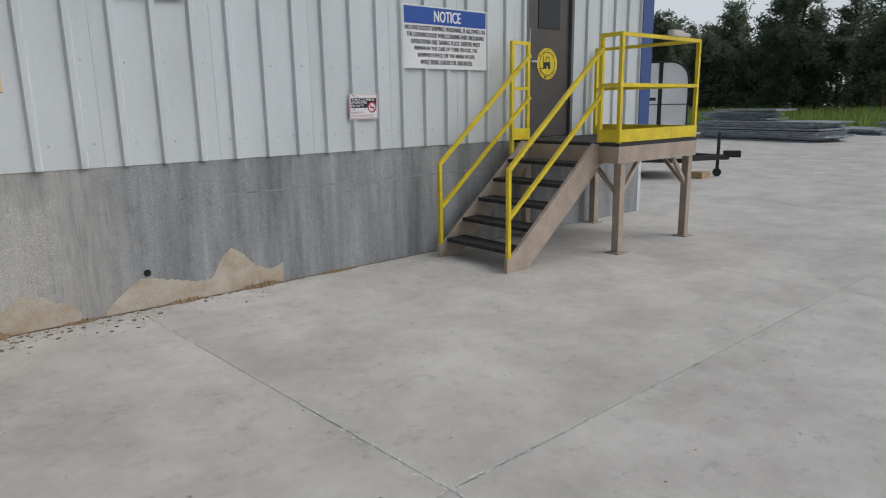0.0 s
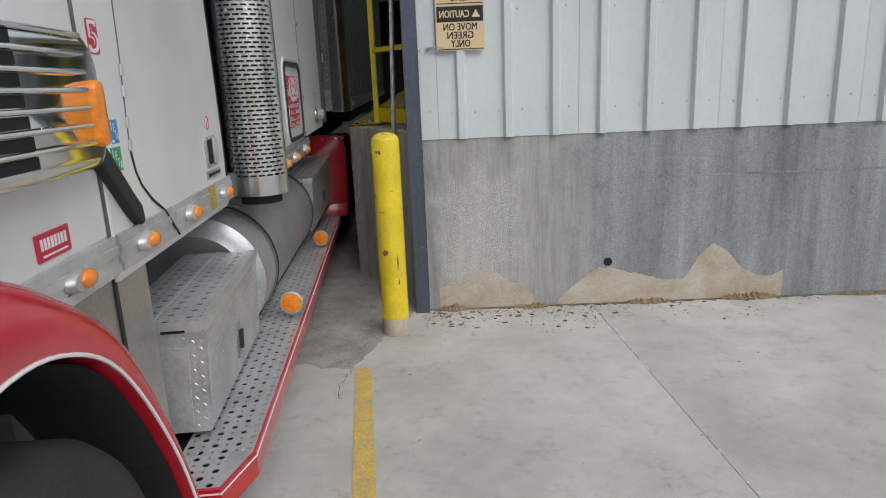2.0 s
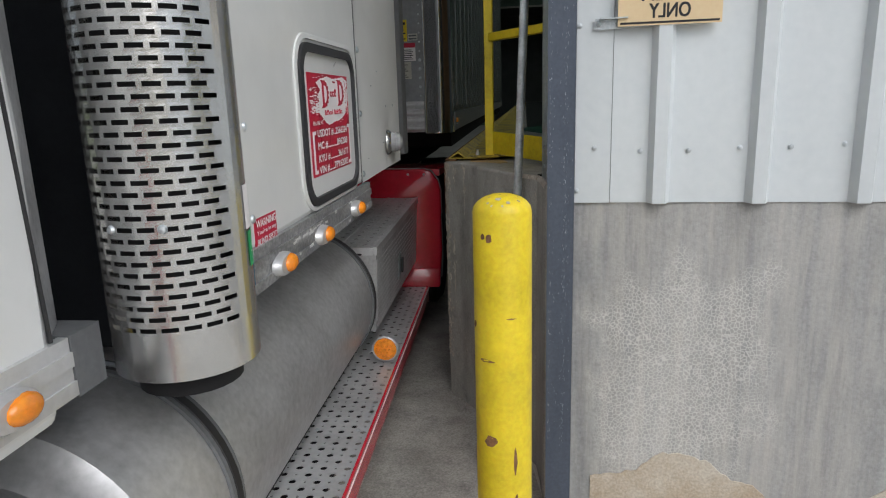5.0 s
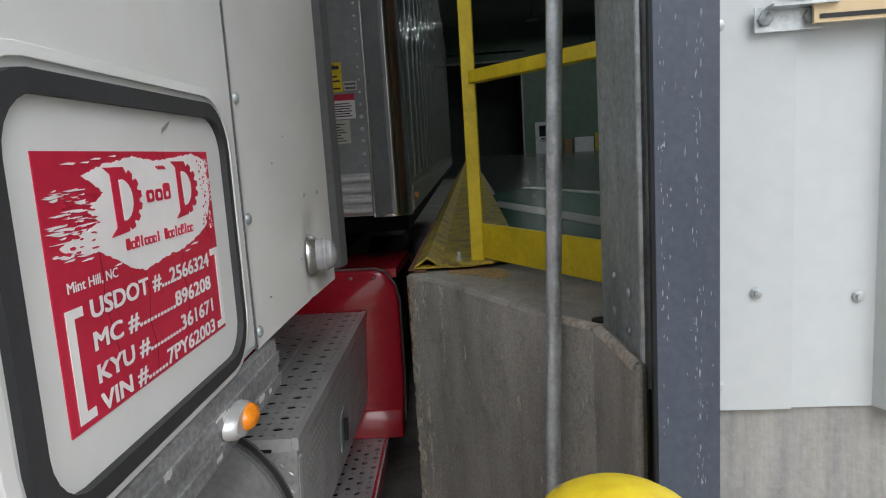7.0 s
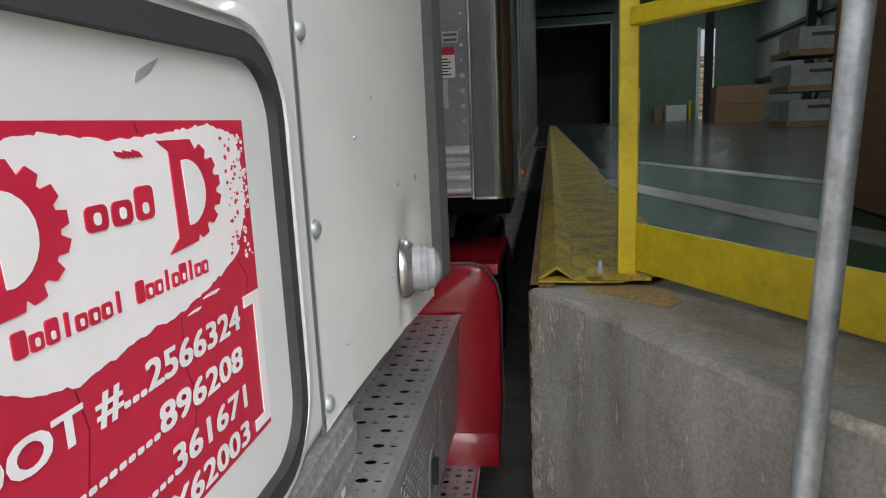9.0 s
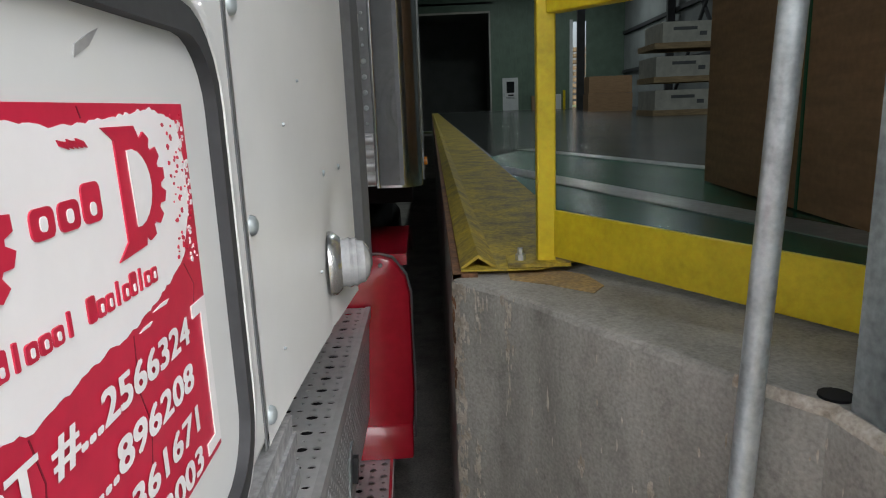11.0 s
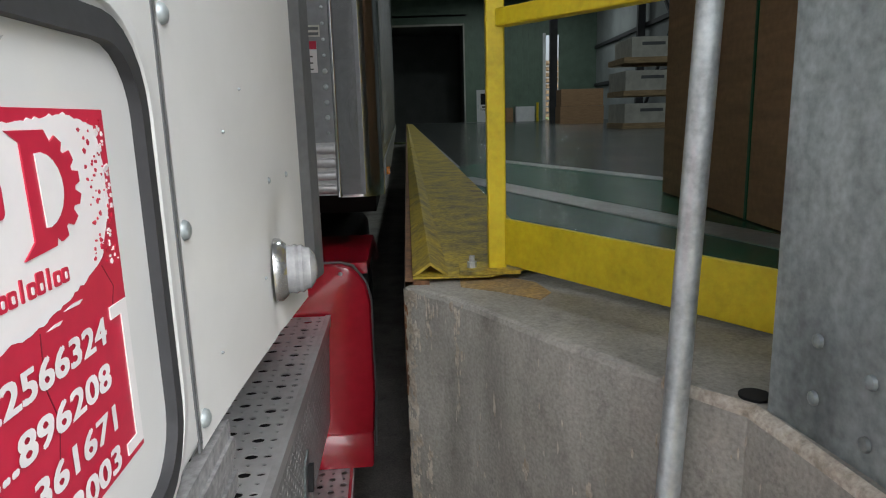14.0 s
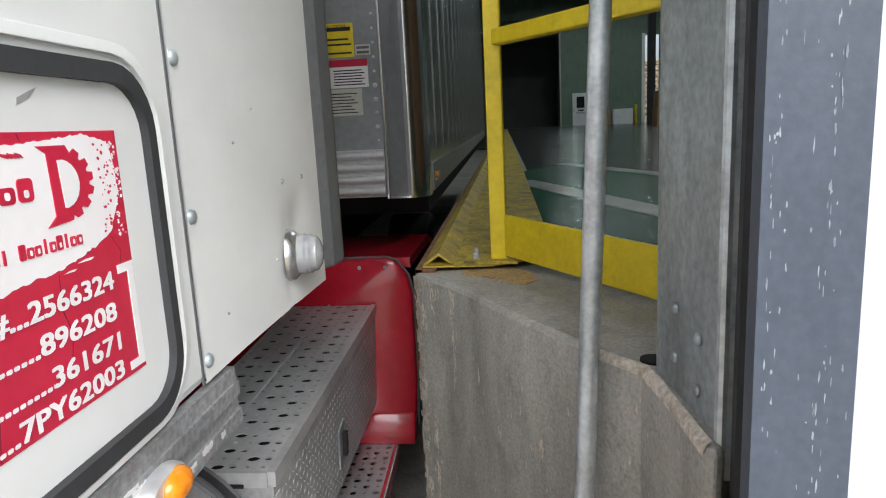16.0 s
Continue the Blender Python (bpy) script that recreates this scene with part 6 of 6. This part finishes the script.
def ragged(x0, x1, tops, z0=0.0, step=0.018):
    """A patch whose upper outline follows a few heights, roughened."""
    pts, n = [], int((x1 - x0) / step)
    for k in range(n + 1):
        s = k / n * (len(tops) - 1)
        i = min(int(s), len(tops) - 2)
        h = tops[i] + (tops[i + 1] - tops[i]) * (s - i)
        pts.append((x0 + (x1 - x0) * k / n, h + rnd.uniform(-0.006, 0.006)))
    return pts + [(x1, z0), (x0, z0)]


for x0, x1, tops in ((0.675, 1.33, (0.165, 0.18, 0.20, 0.275, 0.27, 0.25, 0.18, 0.16, 0.07)), (1.50, 3.06, (0.04, 0.13, 0.21, 0.26, 0.25, 0.22, 0.20, 0.17, 0.15, 0.16, 0.33, 0.40, 0.34, 0.22, 0.17, 0.15, 0.19))):
    part("bare_patch", prism(ragged(x0, x1, tops), WALL - 0.004, WALL + 0.01, "y"), M["spall"], wall_front, "patch of bare tan concrete")
# shallow disc on the wall, near-black for the shade inside the hole
part("weep_hole", lathe([(0.0, 0.005), (0.026, 0.005), (0.03, 0.001)], 16, plane_m((1.845, WALL, 0.30), (1, 0, 0), (0, 0, 1))), M["dark"], wall_front)
part("form_line", prism(ragged(2.1, 8.9, [0.883 + 0.004 * math.sin(k * 2.1) for k in range(40)], 0.87), WALL - 0.003, WALL + 0.01, "y"), M["base"], wall_front)
lit = bmesh.new()
rl = random.Random(21)
for k in range(900):
    x = 0.55 + abs(rl.gauss(0, 1.0)) if k % 3 else rl.uniform(0.6, 8.5)
    y = WALL - 0.01 - abs(rl.gauss(0, 0.18 if x < 3 else 0.07))
    a, l, w = rl.uniform(0, 6.3), rl.uniform(0.004, 0.016), rl.uniform(0.0015, 0.005)
    c, s = math.cos(a), math.sin(a)
    lit.faces.new([lit.verts.new((x + c * p - s * q, y + s * p + c * q, 0.003 + rl.uniform(0, 0.004))) for p, q in ((l, 0), (0, w), (-l, 0), (0, -w))])
for k in range(260):
    x, y = rl.uniform(-0.5, 9), rl.uniform(-1.5, 5)
    a, l = rl.uniform(0, 6.3), rl.uniform(0.003, 0.012)
    lit.faces.new([lit.verts.new((x + l * math.cos(a + t), y + l * math.sin(a + t), 0.004)) for t in (0, 2, 4)])
for k in range(60):
    # larger bark chips
    x, y = 0.62 + abs(rl.gauss(0, 0.9)), WALL - 0.03 - abs(rl.gauss(0, 0.16))
    a, l, w = rl.gauss(0, 0.7), rl.uniform(0.007, 0.022), rl.uniform(0.0025, 0.006)
    c, s = math.cos(a), math.sin(a)
    q = [(x + c * p - s * h, y + s * p + c * h) for p, h in ((l, 0.2 * w), (0.5 * l, w), (-0.7 * l, 0.8 * w), (-l, -0.3 * w), (0.1 * l, -w))]
    top = [lit.verts.new((i, j, 0.006 + rl.uniform(0, 0.004))) for i, j in q]
    low = [lit.verts.new((i, j, 0.001)) for i, j in q]
    lit.faces.new(top)
    for i in range(5):
        lit.faces.new((top[i - 1], low[i - 1], low[i], top[i]))
bmesh.ops.recalc_face_normals(lit, faces=lit.faces[:])
tagged(part("leaf_litter", lit, M["litter"]), "dry leaf litter and grit along the wall", "litter", kind="stuff")
rk = random.Random(2)
for x0, x1, h in ((0.66, 0.86, 0.05), (1.18, 1.46, 0.03), (1.95, 2.3, 0.035), (2.62, 3.05, 0.05), (3.4, 3.9, 0.02)):
    heap, prev = bmesh.new(), None
    n = int((x1 - x0) / 0.012)
    for k in range(n + 1):
        s = math.sin(math.pi * k / n) ** 0.6
        x, hh, dd = x0 + (x1 - x0) * k / n, h * s * rk.uniform(0.35, 1.0), 0.07 * s * rk.uniform(0.6, 1.0) + 0.006
        cur = [heap.verts.new(p) for p in ((x, WALL - 0.001, hh + 0.002), (x, WALL - dd * 0.35, hh * rk.uniform(0.5, 0.9) + 0.002), (x + rk.uniform(-0.004, 0.004), WALL - dd, 0.001))]
        if prev:
            for i in (0, 1):
                heap.faces.new((prev[i], cur[i], cur[i + 1], prev[i + 1]))
        prev = cur
    bmesh.ops.recalc_face_normals(heap, faces=heap.faces[:])
    tagged(part("dirt_mound", heap, M["earth"]), "brown dirt and rotted leaves heaped against the wall", "dirt", "dirt along the wall")
line = [(0.6 + 0.03 * k, WALL - 0.004 - 0.02 * rk.random() - (0.03 * rk.random() if k < 90 else 0)) for k in range(200)]
tagged(part("dirt_line", prism(line + [(6.57, WALL - 0.001), (0.6, WALL - 0.001)], 0.001, 0.005), M["litter"]), "dark dirt gathered along the foot of the wall", "dirt", kind="structure")
def crack(pts, w):
    bm = bmesh.new()
    prev = None
    for (ax, ay), (bx, by) in zip(pts, pts[1:]):
        n = max(2, int(math.hypot(bx - ax, by - ay) / 0.025))
        for k in range(n):
            s = k / n
            x, y, h = ax + (bx - ax) * s + rk.uniform(-0.012, 0.012), ay + (by - ay) * s + rk.uniform(-0.012, 0.012), w * rk.uniform(0.2, 1.0)
            cur = (bm.verts.new((x - h, y - h, 0.0025)), bm.verts.new((x + h, y + h, 0.0025)))
            if prev:
                bm.faces.new((prev[0], prev[1], cur[1], cur[0]))
            prev = cur
    bmesh.ops.recalc_face_normals(bm, faces=bm.faces[:])
    return bm
rag = [(0.50, 5.33), (0.42, 5.10), (0.33, 4.90), (0.27, 4.70), (0.22, 4.52), (0.17, 4.40), (0.0, 4.43), (-0.12, 4.50), (-0.5, 4.48), (-1.2, 4.50), (-4.6, 4.50)]
south = []
for (ax, ay), (bx, by) in zip(rag, rag[1:]):
    n = max(1, int(math.hypot(bx - ax, by - ay) / 0.03))
    south += [(ax + (bx - ax) * k / n + rk.uniform(-0.014, 0.014), ay + (by - ay) * k / n + rk.uniform(-0.014, 0.014)) for k in range(n)]
tagged(part("floor_bay", prism(south + [(-4.6, 4.5), (-4.6, 20.0), (-0.66, 20.0), (-0.012, 6.32), (0.10, 6.24), (0.43, 5.75), (0.50, 5.42)], 0.0008, 0.0035), M["bay"]), "darker old concrete floor of the truck bay with a broken edge", "floor", kind="structure")
for pts, w in (([(0.18, 4.40), (0.14, 4.2), (0.17, 4.0)], 0.003),):
    tagged(part("slab_crack", crack(pts, w), M["litter"]), "dark jagged crack in the concrete slab", "crack", kind="structure")
tagged(part("bay_line", prism([(1.19, -4.0), (1.29, -4.0), (0.475, 2.84), (0.292, 4.36), (0.25, 4.42), (0.20, 4.38), (0.38, 2.84)], 0.001, 0.004), M["yline"]), "worn yellow painted bay line", "floor marking", kind="structure")

# ---- inside the warehouse ----
carton = thing("tall_carton", pose(1.09, 6.30, DOCK + 0.012), "tall brown cardboard carton with a green strap", "carton")
part("body", box(0, 1.1, 0, 1.55, 0.0, 2.3), M["card"], carton, bevel=0.006)
part("strap", box(-0.004, 0.0, 0.72, 0.735, 0.0, 2.3, box(-0.004, 1.1, 0.72, 0.735, 2.3, 2.304)), M["strap"], carton)
def carton_stack(x, y, rows, cols, w, h, d):
    st = thing("carton_stack", pose(x, y, DOCK), "stacked cream cartons banded on timber skids", "carton stack", "stacked goods in the warehouse")
    for r in range(rows):
        z = r * (h + 0.28)
        part("skid", box(-0.03, cols * w, 0.0, d, z, z + 0.12), M["wood"], st)
        for c in range(cols):
            k = part("carton", box(c * w + 0.01 + 0.12 * (rows - r == 1), (c + 1) * w - 0.01, 0, d, z + 0.12, z + 0.12 + h), M["cream"], st)
            part("print_bar", box(c * w + 0.35, c * w + 0.85, -0.004, 0, z + 0.12 + h * 0.58, z + 0.12 + h * 0.74), M["grey"], k)
            part("print_block", box(c * w + w - 0.35, c * w + w - 0.2, -0.004, 0, z + 0.12 + h * 0.3, z + 0.12 + h * 0.5), M["grey"], k)
    return st
carton_stack(4.15, 19.5, 3, 3, 1.25, 0.42, 1.4)
bs = thing("brown_crate", pose(5.05, 28.0, DOCK), "stacked brown wooden crates on the floor", "crate")
part("crate", box(-0.75, 0.75, 0, 1.0, 0, 0.60), M["card"], bs)
part("crate", box(-0.72, 0.73, 0.02, 1.0, 0.61, 1.18), M["card"], bs)
tagged(part("brown_box", box(3.75, 4.15, FAR - 0.6, FAR - 0.1, DOCK, DOCK + 0.75), M["card"]), "small brown box by the green wall", "box")
tagged(part("white_box", box(4.3, 5.3, FAR - 0.8, FAR - 0.2, DOCK, DOCK + 0.8), M["wsign"], bevel=0.02), "white bin by the loading door", "bin")
tagged(part("door_guard_post", rod((5.5, FAR - 0.5, DOCK), (5.5, FAR - 0.5, DOCK + 1.0), 0.07), M["yellow"]), "yellow guard post by the loading door", "bollard")
for x, y in ((8.5, 12.0), (8.5, 19.0), (8.5, 26.0), (8.5, 33.0), (4.9, 33.0)):
    tagged(part("steel_column", box(x - 0.15, x + 0.15, y - 0.12, y + 0.12, DOCK, 8.4), M["steel"]), "dark steel warehouse column", "column")
for z in (3.0, 5.0, 7.0):
    tagged(part("wall_girt", box(8.68, 8.79, 5.7, FAR - 0.1, z, z + 0.16), M["steel"]), "dark steel girt on the warehouse wall", "girt")
tagged(part("wall_brace", bar((8.65, 26.2, DOCK + 0.3), (8.65, 32.8, 7.8), 0.1, bm=bar((8.60, 32.8, DOCK + 0.3), (8.60, 26.2, 7.8), 0.1)), M["steel"]), "crossed dark steel wall bracing", "bracing")
pal = thing("timber_pallet", pose(6.3, FAR + 4, 0), "pale timber pallets stacked outside the far door", "pallets")
for k in range(14):
    part("board", box(-0.4, 1.4, 0, 1, 0.35 * k, 0.35 * k + 0.22), M["wood"], pal)

# ---- the yard beyond the corner ----
ct = thing("cargo_trailer", pose(13.87, 7.40, 0, 0, 0, 119.5), "white enclosed cargo trailer parked on the yard", "cargo trailer")
prof = [(0.0, 0.45), (0.0, 2.05)] + [(0.38 - 0.38 * math.cos(radians(a)), 2.05 + 0.36 * math.sin(radians(a))) for a in range(10, 91, 10)] + [(4.2, 2.41), (4.2, 0.45)]
part("body", prism(prof, -1.0, 1.0, "y"), M["wsign"], ct, bevel=0.012)
part("corner_trim", pipe([(a, 1.003, b) for a, b in prof[:12]], 0.02, 6), M["black"], ct)
part("door_seam", box(0.50, 0.58, 1.0, 1.012, 0.45, 2.41), M["ink"], ct)
part("side_line", box(0.02, 4.2, 1.0, 1.008, 1.55, 1.57), M["grey"], ct)
part("lettering_bar", box(0.62, 1.15, 1.0, 1.006, 1.64, 1.70), M["ink"], ct)
part("lower_rail", box(-0.05, 4.2, -0.9, 0.98, 0.36, 0.45), M["black"], ct)
part("tongue", bar((-0.9, 0, 0.42), (0.1, 0.7, 0.42), 0.1, 0.1, bar((-0.9, 0, 0.42), (0.1, -0.7, 0.42), 0.1)), M["black"], ct)
part("coupler", box(-1.15, -0.8, -0.09, 0.09, 0.42, 0.56), M["black"], ct)
part("jack", rod((-0.7, 0, 0.12), (-0.7, 0, 0.95), 0.035), M["black"], ct)
part("jack_wheel", rod((-0.7, -0.04, 0.09), (-0.7, 0.04, 0.09), 0.09, 16), M["black"], ct)
for x in (2.0, 2.9):
    for y in (-1.05, 0.85):
        part("wheel", rod((x, y, 0.34), (x, y + 0.2, 0.34), 0.34, 20), M["tyre"], ct)
    part("axle", rod((x, -1, 0.34), (x, 1, 0.34), 0.05), M["black"], ct)
tagged(part("timber_block", box(13.5, 13.85, 6.75, 7.0, 0, 0.14), M["wood"]), "timber block under the trailer tongue", "block")
rs = random.Random(6)
for sx, sy, L, W, n, yaw in ((29.0, 12.2, 5.5, 2.2, 9, 80), (30.0, 13.6, 3.0, 1.5, 14, 80), (36.0, 10.5, 4.0, 2.5, 3, 60), (37.0, 8.0, 4.0, 2.0, 6, 85)):
    sp = thing("sheet_stack", pose(sx, sy, 0, 0, 0, yaw), "uneven stack of grey metal sheets on the yard", "sheet stack", "metal stacks on the yard")
    for k in range(n):
        a, b = rs.uniform(-0.4, 0.4), rs.uniform(-0.15, 0.15)
        part("sheet", box(-L / 2 + a, L / 2 + a, -W / 2 + b, W / 2 + b, 0.09 * k, 0.09 * k + (0.075 if k % 4 else 0.05)), M["sheet"], sp)
rg = random.Random(5)
weeds = bmesh.new()
for k in range(20000):
    x, y = 38.5 + rg.random() ** 1.3 * 34, rg.uniform(-25, 70)
    h, a, w = rg.uniform(0.2, 0.75) * (1.0 if x < 46 else 1.6), rg.uniform(0, 3.14), rg.uniform(0.03, 0.12)
    c, s, t = math.cos(a) * w, math.sin(a) * w, rg.uniform(-0.2, 0.2)
    weeds.faces.new([weeds.verts.new(p) for p in ((x - c, y - s, -0.02), (x + c, y + s, -0.02), (x + c * 0.3 + t, y + s * 0.3 + t, h))])
tagged(part("weeds", weeds, M["weed"]), "tall green weeds at the edge of the yard", "weeds", kind="stuff")


def tree(seed, height, pine):
    r = random.Random(seed)
    t = new("tree")
    trunk = pipe([(r.uniform(-0.15, 0.15) * k, r.uniform(-0.15, 0.15) * k, height * 0.95 * k / 5) for k in range(6)], 0.18, 8)
    for v in trunk.verts:
        f = 1 - 0.85 * v.co.z / height
        v.co.x, v.co.y = v.co.x * (0.4 + 0.6 * f), v.co.y * (0.4 + 0.6 * f)
    crown = bmesh.new()
    low = 0.35 if pine else 0.08
    for k in range(46):
        z = height * (low + (1 - low) * r.random() ** 0.9)
        reach = height * (0.20 if pine else 0.26) * (1.15 - abs((z / height - low) / (1 - low) - 0.35)) * r.uniform(0.4, 1.0)
        a = r.uniform(0, 6.28)
        tip = Vector((reach * math.cos(a), reach * math.sin(a), z + r.uniform(-0.1, 0.5)))
        rod((0, 0, z - 0.3), tip, 0.045, 5, trunk, 0.01)
        for c in range(5):
            mid = tip * r.uniform(0.45, 1.05)
            mid.z = z + r.uniform(-0.3, 0.5)
            for q in range(16):
                p = mid + Vector((r.gauss(0, 0.34), r.gauss(0, 0.34), r.gauss(0, 0.22)))
                d = Vector((r.uniform(-1, 1), r.uniform(-1, 1), r.uniform(-0.5, 0.8))).normalized() * r.uniform(0.16, 0.34)
                e = d.orthogonal().normalized() * r.uniform(0.05, 0.12)
                crown.faces.new([crown.verts.new(x) for x in (p - d, p + e, p + d, p - e)])
    part("trunk", trunk, M["bark"], t)
    part("crown", crown, M["leaf"], t)
    return t


kinds = [tree(1, 10.5, True), tree(2, 8.5, False), tree(3, 12.0, True), tree(4, 6.5, False)]
for t in kinds:
    tagged(t, "tall dark green tree at the wood's edge", "tree", "trees beyond the yard")
rt = random.Random(14)
spots = []
for k in range(120):
    x = 74 + rt.random() * 30
    spots.append((x, -14 + 76 * ((k * 0.618) % 1) * (x / 80)))
for i, (x, y) in enumerate(spots):
    s = rt.uniform(0.88, 1.24)
    m = Matrix.Translation((x, y, -0.1)) @ pose(0, 0, 0, 0, 0, rt.uniform(0, 360))
    if i < 4:
        kinds[i].matrix_world = m
        kinds[i].scale = (s,) * 3
    else:
        copy_thing(kinds[i % 4], m).scale = (s,) * 3

tagged(part("backdrop", box(150, 151, -150, 260, -0.5, 75), M["haze"]), "pale overcast sky beyond the trees", "sky", kind="structure")

# ---- pavement slabs, last ----
def joint_x(x, y):
    """The long joints run straight but for one that drifts."""
    return x if x != 1.95 else 1.95 - 0.060 * (y - 1.69)


def slab(x0, x1, y0, y1):
    g = 0.0018
    part("slab", prism([(joint_x(x0, y0) + g, y0 + g), (joint_x(x1, y0) - g, y0 + g), (joint_x(x1, y1) - g, y1 - g), (joint_x(x0, y1) + g, y1 - g)], -0.2, 0.0), M["slab"], pavement)


JX = [-16.0, -10.6, -5.6, -1.2, 1.95, 6.4, 10.9, 15.4, 19.9, 24.4, 28.9, 33.4, 38.0]
JY = [-16.0, -11.5, -7.0, -2.5, 1.69, 5.34, 9.8, 14.3, 18.8, 23.3, 30.0, 38.0, 46.0]
for xa, xb in zip(JX, JX[1:]):
    for yc, yd in zip(JY, JY[1:]):
        slab(xa, xb, yc, yd)
rj = random.Random(17)
spill = bmesh.new()
for k in range(620):
    if k % 2:
        y = rj.uniform(-1.5, 5.2)
        x, y = joint_x(1.95, y) + rj.gauss(0, 0.010), y
    else:
        x, y = rj.uniform(1.4, 6.4), 1.69 + rj.gauss(0, 0.008)
    if rj.random() < 0.45 + 0.4 * math.sin(3.1 * x + 2.3 * y):
        continue
    l, w, a = rj.uniform(0.006, 0.030), rj.uniform(0.002, 0.008), (math.pi / 2 if k % 2 else 0) + rj.gauss(0, 0.25)
    ca, sa = math.cos(a), math.sin(a)
    spill.faces.new([spill.verts.new((x + ca * p - sa * q, y + sa * p + ca * q, 0.0022)) for p, q in ((l, 0), (0.4 * l, w), (-0.5 * l, 0.8 * w), (-l, 0), (-0.2 * l, -w), (0.6 * l, -0.7 * w))])
bmesh.ops.recalc_face_normals(spill, faces=spill.faces[:])
tagged(part("joint_grit", spill, M["grit"]), "pale crumbled grit along the slab joints", "grit", kind="stuff")
